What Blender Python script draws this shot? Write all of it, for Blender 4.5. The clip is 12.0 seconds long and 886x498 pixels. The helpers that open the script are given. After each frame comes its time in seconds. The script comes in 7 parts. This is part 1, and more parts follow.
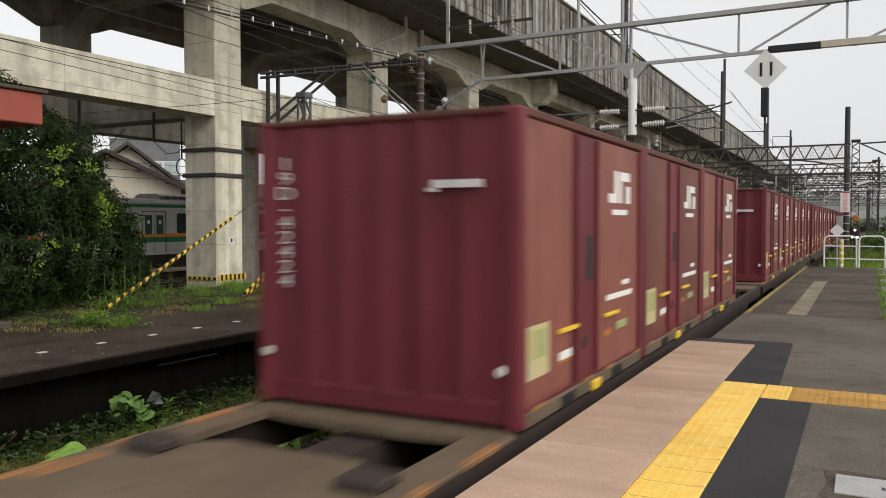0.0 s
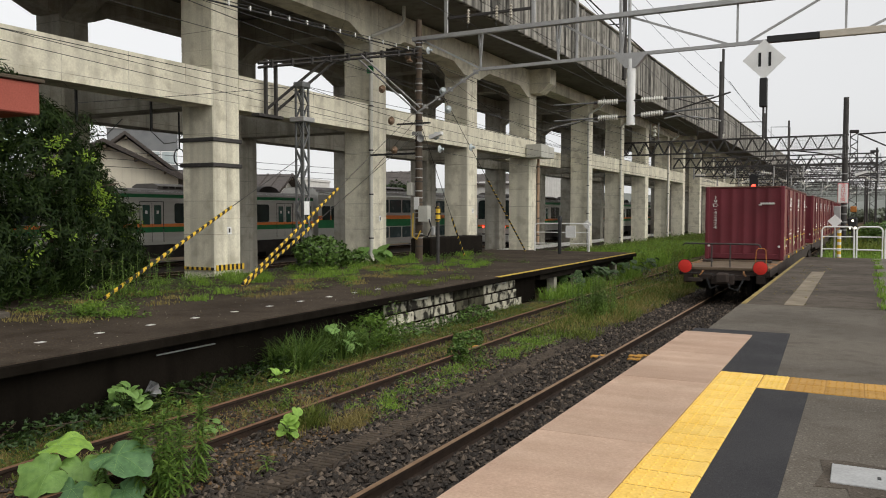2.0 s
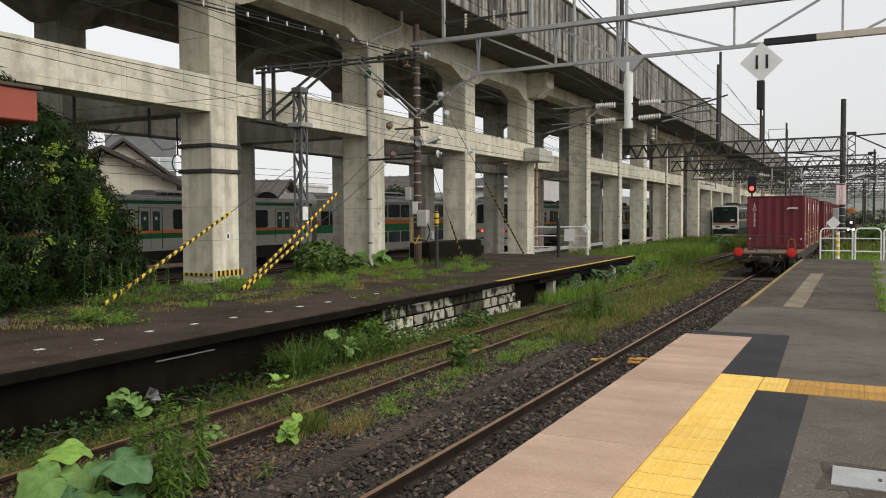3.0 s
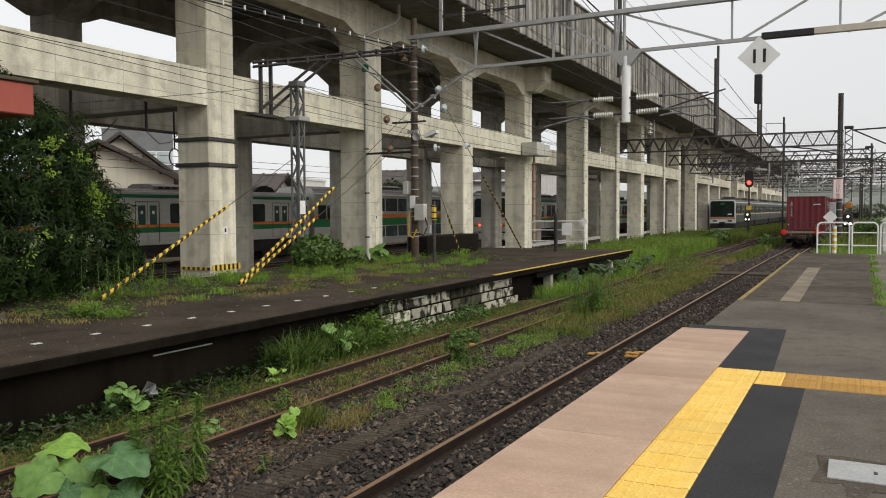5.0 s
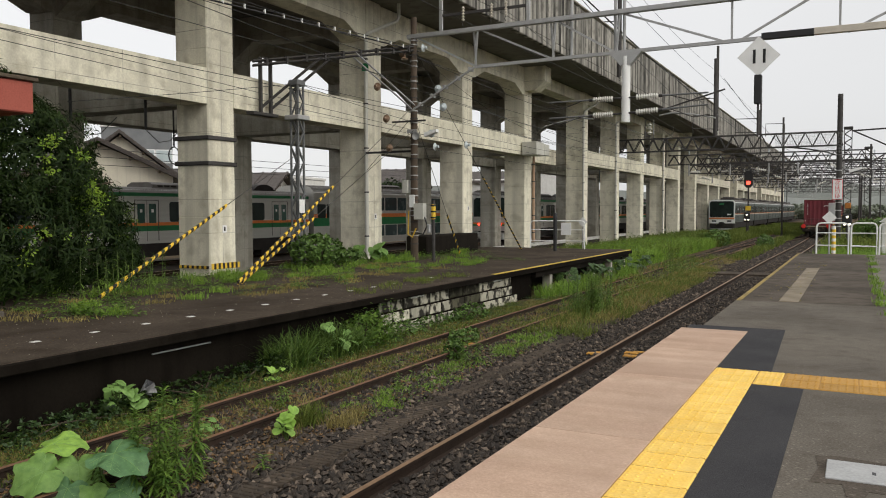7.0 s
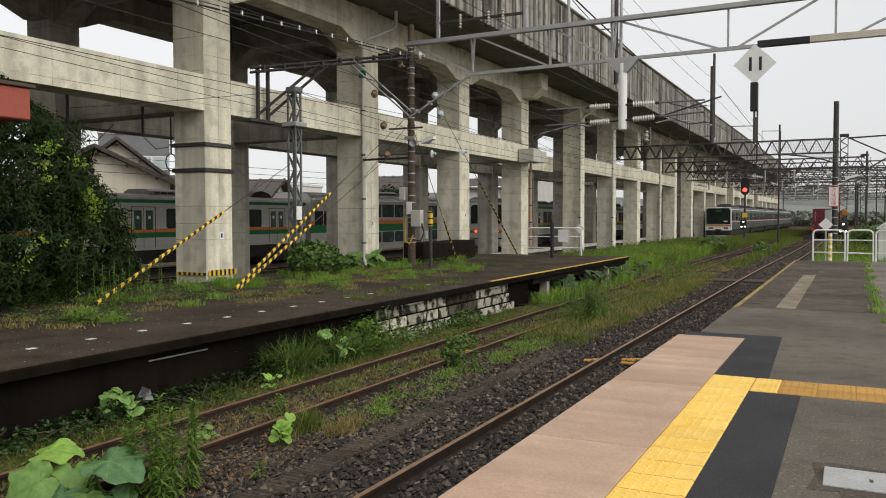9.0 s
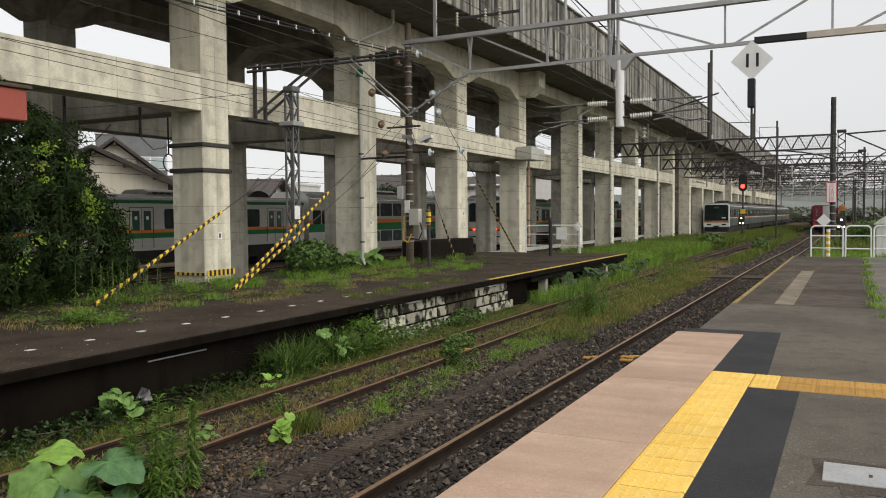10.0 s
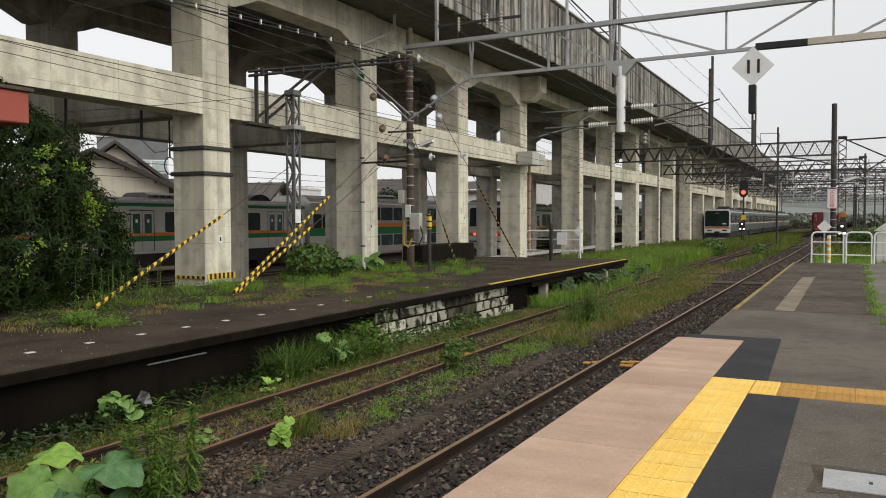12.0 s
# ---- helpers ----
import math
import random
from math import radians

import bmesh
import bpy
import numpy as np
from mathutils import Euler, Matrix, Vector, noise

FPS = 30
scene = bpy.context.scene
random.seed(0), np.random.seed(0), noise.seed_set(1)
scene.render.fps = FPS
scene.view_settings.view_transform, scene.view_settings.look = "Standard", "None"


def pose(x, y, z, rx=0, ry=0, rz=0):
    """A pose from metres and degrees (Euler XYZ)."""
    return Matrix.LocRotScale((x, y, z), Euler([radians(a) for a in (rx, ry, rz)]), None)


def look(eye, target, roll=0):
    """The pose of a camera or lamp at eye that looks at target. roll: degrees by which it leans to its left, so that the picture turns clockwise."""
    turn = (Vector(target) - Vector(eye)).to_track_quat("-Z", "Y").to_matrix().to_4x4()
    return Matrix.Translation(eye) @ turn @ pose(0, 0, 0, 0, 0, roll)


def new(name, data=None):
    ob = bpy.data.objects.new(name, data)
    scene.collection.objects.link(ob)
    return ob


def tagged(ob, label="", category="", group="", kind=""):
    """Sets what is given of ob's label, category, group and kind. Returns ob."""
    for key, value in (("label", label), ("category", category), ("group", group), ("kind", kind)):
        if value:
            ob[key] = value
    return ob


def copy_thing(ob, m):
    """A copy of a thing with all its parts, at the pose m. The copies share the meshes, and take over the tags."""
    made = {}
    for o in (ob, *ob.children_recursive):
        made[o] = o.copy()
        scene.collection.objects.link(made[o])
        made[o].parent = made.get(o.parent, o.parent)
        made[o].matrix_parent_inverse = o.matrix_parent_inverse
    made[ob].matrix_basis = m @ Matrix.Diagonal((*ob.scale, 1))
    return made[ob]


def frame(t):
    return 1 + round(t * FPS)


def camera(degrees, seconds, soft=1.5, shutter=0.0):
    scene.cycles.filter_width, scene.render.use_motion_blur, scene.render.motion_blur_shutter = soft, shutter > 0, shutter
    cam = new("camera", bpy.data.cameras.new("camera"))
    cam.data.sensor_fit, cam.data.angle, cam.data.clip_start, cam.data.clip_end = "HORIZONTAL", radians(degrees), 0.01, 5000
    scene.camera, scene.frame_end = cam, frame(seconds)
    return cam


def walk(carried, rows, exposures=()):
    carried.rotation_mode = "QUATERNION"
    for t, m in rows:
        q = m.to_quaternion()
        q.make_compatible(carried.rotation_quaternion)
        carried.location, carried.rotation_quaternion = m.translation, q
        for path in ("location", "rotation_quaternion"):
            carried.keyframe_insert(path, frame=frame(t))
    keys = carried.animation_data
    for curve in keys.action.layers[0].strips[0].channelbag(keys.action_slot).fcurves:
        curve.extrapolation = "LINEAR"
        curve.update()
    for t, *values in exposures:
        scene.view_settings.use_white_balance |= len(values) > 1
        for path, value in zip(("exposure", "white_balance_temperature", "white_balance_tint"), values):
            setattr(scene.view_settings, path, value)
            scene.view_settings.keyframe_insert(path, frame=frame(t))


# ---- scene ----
# Metres. y runs along the tracks, x to the right of them, z = 0 is the top of the near platform.
import itertools

cam = camera(57.56, 12.0, soft=1.0, shutter=0.5)
EYE = (0.0, 0.0, 1.53)


def aim(yaw, dip, lean):
    """A hand-held view from the one standing place: yaw to the left of the tracks, dip below the horizon, lean."""
    a, d = radians(yaw), radians(dip)
    return look(EYE, (EYE[0] - math.sin(a) * math.cos(d) * 50, EYE[1] + math.cos(a) * math.cos(d) * 50, EYE[2] - math.sin(d) * 50), lean)


SWAY = [
    (0, 27.575, 1.920, -0.004),
    (0.5, 27.538, 2.099, 0.239),
    (1, 27.538, 2.373, 0.214),
    (1.5, 27.523, 2.536, 0.084),
    (2, 27.437, 2.611, 0.039),
    (2.5, 27.425, 2.496, -0.221),
    (3, 27.356, 2.302, -0.342),
    (5, 27.177, 2.725, -0.324),
    (5.5, 27.127, 2.804, -0.251),
    (6, 27.125, 2.861, -0.231),
    (6.5, 27.114, 2.877, -0.133),
    (7, 27.126, 2.774, -0.147),
    (9, 26.920, 2.290, -0.115),
    (9.5, 26.998, 2.455, -0.307),
    (10, 26.808, 2.400, -0.512),
    (10.5, 26.810, 2.287, -0.556),
    (11, 26.809, 2.146, -0.453),
    (11.5, 26.815, 2.136, -0.335),
    (12, 26.840, 2.081, -0.234),
]
walk(cam, [(t, aim(a, b, c)) for t, a, b, c in SWAY], exposures=[(0.0, 0.0), (12.0, 0.0)])

# ---- sky and sun: a bright, even overcast ----
world = bpy.data.worlds.new("overcast")
scene.world = world
world.use_nodes = True
wn, wl = world.node_tree.nodes, world.node_tree.links
wn.clear()
sky = wn.new("ShaderNodeTexSky")
sky.sky_type, sky.sun_disc = "NISHITA", False
sky.sun_elevation, sky.sun_rotation = radians(34), radians(107)
grey = wn.new("ShaderNodeHueSaturation")
grey.inputs["Saturation"].default_value = 0.12
wl.new(sky.outputs[0], grey.inputs["Color"])
tc = wn.new("ShaderNodeTexCoord")
sep = wn.new("ShaderNodeSeparateXYZ")
wl.new(tc.outputs["Generated"], sep.inputs[0])
ramp = wn.new("ShaderNodeValToRGB")      # overcast sky: brighter towards the zenith
ramp.color_ramp.elements[0].position, ramp.color_ramp.elements[0].color = 0.0, (0.75, 0.75, 0.755, 1)
ramp.color_ramp.elements[1].position, ramp.color_ramp.elements[1].color = 1.0, (1.6, 1.6, 1.6, 1)
e = ramp.color_ramp.elements.new(0.3)
e.color = (0.99, 0.99, 0.995, 1)
wl.new(sep.outputs["Z"], ramp.inputs[0])
cloud = wn.new("ShaderNodeTexNoise")
cloud.inputs["Scale"].default_value, cloud.inputs["Detail"].default_value = 2.2, 4
wl.new(tc.outputs["Generated"], cloud.inputs["Vector"])
cr = wn.new("ShaderNodeMapRange")
cr.inputs["To Min"].default_value, cr.inputs["To Max"].default_value = 0.9, 1.1
wl.new(cloud.outputs[0], cr.inputs["Value"])
cm = wn.new("ShaderNodeVectorMath")
cm.operation = "SCALE"
wl.new(ramp.outputs[0], cm.inputs[0])
wl.new(cr.outputs[0], cm.inputs["Scale"])
b1, b2, add, wout = wn.new("ShaderNodeBackground"), wn.new("ShaderNodeBackground"), wn.new("ShaderNodeAddShader"), wn.new("ShaderNodeOutputWorld")
b1.inputs["Strength"].default_value = 0.05
b2.inputs["Strength"].default_value = 0.66
wl.new(grey.outputs[0], b1.inputs["Color"])
wl.new(cm.outputs[0], b2.inputs["Color"])
wl.new(b1.outputs[0], add.inputs[0])
wl.new(b2.outputs[0], add.inputs[1])
wl.new(add.outputs[0], wout.inputs[0])
sun = new("sun", bpy.data.lights.new("sun", "SUN"))
sun.data.energy, sun.data.angle, sun.data.color = 1.75, radians(50), (1.0, 0.95, 0.85)
sun.matrix_basis = look((30, -9, 21), (0, 0, 0))


# ---- materials ----
def mat(name, a, b=None, scale=3.0, rough=0.7, metal=0.0, bump=0.25, fine=60.0, streak=0.0, dark=0.5, rnd=0.0, stretch=None, spec=0.25, fleck=0.0, grain=0.35, mold=0.0, blot=0.0, joint=0.0, sk=3.0, stain=0.0, stain_scale=2.3, stain_to=0.45, place=False, run=0.5):
    """Two colours mixed by noise at two scales, with fine relief, optional rain streaks and a shift from piece to piece."""
    m = bpy.data.materials.new(name)
    m.use_nodes = True
    n, l = m.node_tree.nodes, m.node_tree.links
    bs = n["Principled BSDF"]
    bs.inputs["Metallic"].default_value, bs.inputs["Specular IOR Level"].default_value = metal, spec
    b = b or tuple(v * 0.75 for v in a)
    tex = n.new("ShaderNodeTexCoord")
    vec = n.new("ShaderNodeNewGeometry").outputs["Position"] if place else tex.outputs["Object"]
    if rnd and not place:                                   # no two pieces share a pattern
        oj, sh = n.new("ShaderNodeObjectInfo"), n.new("ShaderNodeVectorMath")
        sc = n.new("ShaderNodeMath")
        sc.operation, sc.inputs[1].default_value = "MULTIPLY", 40.0
        l.new(oj.outputs["Random"], sc.inputs[0])
        l.new(vec, sh.inputs[0])
        l.new(sc.outputs[0], sh.inputs[1])
        vec = sh.outputs[0]
    if stretch:
        mp = n.new("ShaderNodeMapping")
        mp.inputs["Scale"].default_value = stretch
        l.new(vec, mp.inputs[0])
        vec2 = mp.outputs[0]
    else:
        vec2 = vec
    def nz(s, d, v):
        t = n.new("ShaderNodeTexNoise")
        t.inputs["Scale"].default_value, t.inputs["Detail"].default_value = s, d
        l.new(v, t.inputs["Vector"])
        return t.outputs[0]
    def mr(v, lo, hi, a0=0.0, a1=1.0):
        t = n.new("ShaderNodeMapRange")
        for k, x in (("From Min", lo), ("From Max", hi), ("To Min", a0), ("To Max", a1)):
            t.inputs[k].default_value = x
        l.new(v, t.inputs["Value"])
        return t.outputs[0]
    def mixc(fac, c1, c2, kind="MIX"):
        t = n.new("ShaderNodeMix")
        t.data_type, t.blend_type = "RGBA", kind
        for s, c in ((0, fac), (6, c1), (7, c2)):
            if isinstance(c, (int, float)):
                t.inputs[s].default_value = c
            elif isinstance(c, tuple):
                t.inputs[s].default_value = (*c, 1)
            else:
                l.new(c, t.inputs[s])
        return t.outputs[2]
    big, small = nz(scale, 4, vec2), nz(fine, 3, vec)
    col = mixc(mr(big, 0.3, 0.7), a, b)
    col = mixc(grain, col, mixc(mr(small, 0.25, 0.75), tuple(v * 0.6 for v in a), tuple(min(1, v * 1.35) for v in a)))
    if fleck:
        col = mixc(mr(nz(fine * 0.5, 2, vec), 0.62, 0.68, 0, fleck), col, tuple(min(1, v * 2.2 + 0.03) for v in a))
    if streak:
        mp = n.new("ShaderNodeMapping")
        mp.inputs["Scale"].default_value = (sk, sk, 0.04 * sk)
        l.new(vec, mp.inputs[0])
        col = mixc(mr(nz(1.6, 7, mp.outputs[0]), run, run + 0.16, 0, streak), col, tuple(v * dark for v in a))
    if joint:                                 # faint shutter-board seams
        sx, cx, ad = n.new("ShaderNodeSeparateXYZ"), n.new("ShaderNodeCombineXYZ"), n.new("ShaderNodeMath")
        l.new(tex.outputs["Object"], sx.inputs[0])
        l.new(sx.outputs[0], ad.inputs[0])
        l.new(sx.outputs[1], ad.inputs[1])
        l.new(ad.outputs[0], cx.inputs[0])
        l.new(sx.outputs[2], cx.inputs[1])
        bk = n.new("ShaderNodeTexBrick")
        bk.offset = 0.0
        for k, x in (("Scale", 1.0), ("Mortar Size", 0.011), ("Mortar Smooth", 0.4), ("Brick Width", 1.83), ("Row Height", 0.915)):
            bk.inputs[k].default_value = x
        l.new(cx.outputs[0], bk.inputs["Vector"])
        fade = n.new("ShaderNodeMath")
        fade.operation = "MULTIPLY"
        l.new(mr(bk.outputs["Fac"], 0, 1, 0, joint), fade.inputs[0])
        l.new(mr(nz(1.3, 4, vec), 0.34, 0.56, 0.12, 1.0), fade.inputs[1])
        col = mixc(fade.outputs[0], col, tuple(v * 0.4 for v in a))
    if blot:                                  # broad stains and cleaner patches
        col = mixc(mr(nz(0.55, 6, vec), 0.42, 0.62, 0, blot), col, tuple(v * 0.42 for v in a))
    if stain:                                 # smaller ragged stains
        col = mixc(mr(nz(stain_scale, 8, vec), 0.5, 0.68, 0, stain), col, tuple(v * stain_to * w for v, w in zip(a, (1.0, 0.96, 0.88))))
    if mold:
        col = mixc(mr(nz(4.0, 6, vec), 0.47, 0.56, 0, mold), col, (0.022, 0.02, 0.016))
    if rnd:
        oi = n.new("ShaderNodeObjectInfo")
        col = mixc(1.0, col, mixc(oi.outputs["Random"], (1 - rnd,) * 3, (1 + rnd,) * 3), "MULTIPLY")
    l.new(col, bs.inputs["Base Color"])
    l.new(mr(big, 0.2, 0.8, max(0.02, rough - 0.1), min(1, rough + 0.1)), bs.inputs["Roughness"])
    if bump:
        bp = n.new("ShaderNodeBump")
        bp.inputs["Strength"].default_value, bp.inputs["Distance"].default_value = bump, 0.01
        l.new(small, bp.inputs["Height"])
        l.new(bp.outputs[0], bs.inputs["Normal"])
    return m


def leaf_mat(name, a, b, rough=0.5, spec=0.35):
    """Leaves: a shift of green from leaf to leaf, some light through them."""
    m = bpy.data.materials.new(name)
    m.use_nodes = True
    n, l = m.node_tree.nodes, m.node_tree.links
    bs = n["Principled BSDF"]
    g = n.new("ShaderNodeNewGeometry")
    mx = n.new("ShaderNodeMix")
    mx.data_type = "RGBA"
    mx.inputs[6].default_value, mx.inputs[7].default_value = (*a, 1), (*b, 1)
    l.new(g.outputs["Random Per Island"], mx.inputs[0])
    tx, nz = n.new("ShaderNodeTexCoord"), n.new("ShaderNodeTexNoise")
    nz.inputs["Scale"].default_value, nz.inputs["Detail"].default_value = 14.0, 4
    l.new(tx.outputs["Object"], nz.inputs["Vector"])
    mt = n.new("ShaderNodeMix")
    mt.data_type, mt.blend_type = "RGBA", "MULTIPLY"
    mt.inputs[0].default_value = 1.0
    tone = n.new("ShaderNodeValToRGB")
    tone.color_ramp.elements[0].position, tone.color_ramp.elements[0].color = 0.3, (0.68, 0.72, 0.66, 1)
    tone.color_ramp.elements[1].position, tone.color_ramp.elements[1].color = 0.7, (1.2, 1.16, 1.1, 1)
    l.new(nz.outputs[0], tone.inputs[0])
    l.new(mx.outputs[2], mt.inputs[6])
    l.new(tone.outputs[0], mt.inputs[7])
    mx = mt
    bp = n.new("ShaderNodeBump")
    bp.inputs["Strength"].default_value, bp.inputs["Distance"].default_value = 0.35, 0.01
    l.new(nz.outputs[0], bp.inputs["Height"])
    l.new(bp.outputs[0], bs.inputs["Normal"])
    l.new(mx.outputs[2], bs.inputs["Base Color"])
    bs.inputs["Roughness"].default_value = rough
    bs.inputs["Specular IOR Level"].default_value = spec
    tr = n.new("ShaderNodeBsdfTranslucent")
    l.new(mx.outputs[2], tr.inputs[0])
    ms = n.new("ShaderNodeMixShader")
    ms.inputs[0].default_value = 0.25
    l.new(bs.outputs[0], ms.inputs[1])
    l.new(tr.outputs[0], ms.inputs[2])
    l.new(ms.outputs[0], n["Material Output"].inputs[0])
    return m


def glow(name, c, power):
    m = mat(name, c, bump=0)
    bs = m.node_tree.nodes["Principled BSDF"]
    bs.inputs["Emission Color"].default_value, bs.inputs["Emission Strength"].default_value = (*c, 1), power
    return m


CONC = mat("concrete", (0.78, 0.73, 0.59), (0.63, 0.59, 0.47), 0.6, 0.9, bump=0.4, fine=24, streak=0.42, dark=0.42, rnd=0.05, blot=0.25, joint=1.0, sk=1.3, stain=0.5, stain_to=0.4, place=True)
# darker copy of the concrete, equally streaked and stained
CONC_D = mat("darker_concrete", (0.40, 0.38, 0.325), (0.26, 0.245, 0.205), 0.7, 0.9, bump=0.3, fine=24, streak=0.55, dark=0.3, joint=0.8, sk=1.3, stain=0.6, place=True)
# deck concrete with the underside's shade put into its colour, plus stains
DECKU = mat("shade_dark_deck", (0.2, 0.19, 0.165), (0.12, 0.113, 0.1), 0.5, 0.95, bump=0.3, fine=30, spec=0.1, stain=0.5, joint=0.5, place=True)
PARAPET = mat("stained_parapet", (0.4, 0.38, 0.335), (0.17, 0.16, 0.14), 0.8, 0.9, bump=0.4, fine=25, streak=1.0, dark=0.05, rnd=0.06, stretch=(1, 1.6, 0.22), sk=1.9, blot=0.6, stain=0.6, stain_to=0.12, place=True, run=0.43)
ASPH = mat("platform_asphalt", (0.14, 0.123, 0.102), (0.07, 0.06, 0.049), 1.3, 0.9, bump=1.0, fine=60, fleck=0.3, grain=0.75, spec=0.1, blot=0.5, stain=0.32, stain_scale=5.0, stain_to=0.35)
ASPH_B = mat("brown_asphalt", (0.1, 0.083, 0.067), (0.05, 0.042, 0.034), 0.9, 0.9, bump=0.9, fine=50, fleck=0.4, grain=0.65, spec=0.1, blot=0.6, stain=0.6, stain_scale=3.0, stain_to=0.35)
PAVE = mat("old_concrete_paving", (0.19, 0.172, 0.147), (0.1, 0.09, 0.076), 1.0, 0.9, bump=0.6, fine=50, grain=0.5, spec=0.12, blot=0.5, stain=0.5)
ASPH_N = mat("fresh_asphalt", (0.044, 0.043, 0.045), (0.03, 0.03, 0.033), 1.4, 0.9, bump=0.7, fine=140, fleck=0.25, grain=0.5, spec=0.12)
ASPH_L = mat("old_platform_asphalt", (0.076, 0.06, 0.046), (0.03, 0.025, 0.021), 0.45, 0.95, bump=0.9, fine=40, fleck=0.2, grain=0.7, spec=0.05, blot=0.5, stain=0.6, stain_scale=1.6, stain_to=0.35)
PINK = mat("pink_paving", (0.52, 0.37, 0.275), (0.36, 0.235, 0.17), 1.1, 0.8, bump=0.5, fine=60, rnd=0.06, fleck=0.05, grain=0.3, stretch=(0.4, 2.4, 1), blot=0.3, spec=0.15, stain=0.3, stain_scale=5.0, stain_to=0.6)
WORN = mat("worn_concrete", (0.23, 0.19, 0.135), (0.11, 0.09, 0.068), 1.6, 0.85, bump=0.4, fine=70, stain=0.6, stain_scale=3.0, stain_to=0.4)
YEL = mat("yellow_tactile", (0.86, 0.57, 0.14), (0.74, 0.41, 0.05), 4.0, 0.6, bump=0.2, fine=60, rnd=0.06, stain=0.3, stain_scale=3.5, stain_to=0.7)
YEL_O = mat("faded_tactile", (0.43, 0.24, 0.055), (0.33, 0.175, 0.04), 4.0, 0.75, bump=0.3, fine=80, rnd=0.12)
YEL_W = mat("worn_yellow_paint", (0.33, 0.235, 0.06), (0.1, 0.082, 0.055), 3.0, 0.8, bump=0.3, fine=60, stain=0.7, stain_scale=5.0, stain_to=0.25)
YEL_E = mat("chipped_yellow_paint", (0.62, 0.43, 0.075), (0.42, 0.29, 0.07), 3.0, 0.8, bump=0.3, fine=60, stain=0.5, stain_scale=4.0, stain_to=0.3)
SAFE_Y = mat("safety_yellow", (0.75, 0.5, 0.05), (0.6, 0.38, 0.04), 4, 0.55, bump=0.1)
SAFE_K = mat("safety_black", (0.03, 0.028, 0.026), None, 4, 0.6, bump=0.1)
SOIL = mat("weedy_soil", (0.095, 0.068, 0.042), (0.055, 0.048, 0.024), 0.8, 0.95, bump=0.9, fine=22, fleck=0.3, grain=0.6, spec=0.05)
BALL = mat("ballast_bed", (0.05, 0.042, 0.037), (0.028, 0.024, 0.021), 2.0, 0.95, bump=1.0, fine=25, grain=0.7, spec=0.05)
STONE = mat("ballast_stone", (0.12, 0.108, 0.1), (0.06, 0.052, 0.048), 9.0, 0.85, bump=0.4, fine=90)
RAIL_O = mat("rusty_rail_head", (0.2, 0.105, 0.06), (0.12, 0.065, 0.04), 6, 0.8, bump=0.3, fine=90)
# rail sides: rust darkened to paint the shade below the head
RAIL_R = mat("shaded_rail_rust", (0.036, 0.022, 0.015), (0.018, 0.012, 0.009), 6, 0.9, bump=0.4, fine=90)
RAIL_T = mat("rail_head", (0.29, 0.185, 0.11), (0.17, 0.1, 0.058), 5, 0.5, metal=0.3, bump=0.1)
# occlusion of the platform walls painted as a near-black base, streaked
DARKW = mat("shade_dark_wall", (0.017, 0.014, 0.011), (0.008, 0.007, 0.006), 1.2, 0.95, bump=0.6, fine=25, streak=0.5, spec=0.05)
# lip and wall shade painted as near-black, with streaks and ragged stains
SHADE_K = mat("shade_black_kerb", (0.0135, 0.011, 0.0085), (0.004, 0.0034, 0.0028), 0.7, 0.95, bump=0.8, fine=25, spec=0.03, streak=0.5, dark=0.3, stain=0.5)
BLOCKW = mat("limewashed_block", (0.5, 0.48, 0.39), (0.33, 0.31, 0.24), 3.0, 0.9, bump=0.5, fine=40, streak=0.2, dark=0.1, rnd=0.25, mold=0.97)
MOSSB = mat("mossy_block", (0.09, 0.085, 0.06), (0.03, 0.032, 0.02), 2.5, 0.95, bump=0.6, fine=30, rnd=0.3, mold=0.9, spec=0.05)
STEEL = mat("galvanised_steel", (0.4, 0.4, 0.395), (0.3, 0.3, 0.295), 4, 0.5, metal=0.3, bump=0.1)
STEEL_D = mat("weathered_steel", (0.062, 0.058, 0.056), (0.035, 0.032, 0.03), 3, 0.7, metal=0.1, bump=0.15)
RUST = mat("rusty_pole", (0.12, 0.088, 0.063), (0.04, 0.033, 0.027), 2.2, 0.8, metal=0.1, bump=0.3, streak=0.4, stain=0.5)
WHITE = mat("white_paint", (0.78, 0.78, 0.76), (0.68, 0.68, 0.66), 4, 0.5, bump=0.05)
PORC = mat("porcelain", (0.66, 0.65, 0.6), (0.6, 0.58, 0.52), 8, 0.25, bump=0.0)
PORC_G = mat("grey_porcelain", (0.5, 0.55, 0.57), None, 8, 0.25, bump=0.0)
BLACK = mat("black_paint", (0.025, 0.025, 0.026), None, 4, 0.5, bump=0.05)
CABLE = mat("cable_black", (0.03, 0.03, 0.03), None, 4, 0.6, bump=0)
REDP = mat("brick_red_paint", (0.33, 0.085, 0.06), (0.27, 0.07, 0.05), 3, 0.6, bump=0.1, fine=40)
PAINT_O = mat("orange_stone_paint", (0.5, 0.26, 0.05), (0.3, 0.14, 0.03), 9, 0.8, bump=0.4)
DISC = mat("tail_disc_red", (0.62, 0.035, 0.025), (0.5, 0.03, 0.02), 4, 0.4, bump=0.0)
WINE = mat("container_wine", (0.155, 0.027, 0.037), (0.105, 0.021, 0.025), 0.9, 0.5, bump=0.08, fine=40, streak=0.4, dark=0.5, rnd=0.14, stain=0.25, stain_scale=2.5, stain_to=0.6)
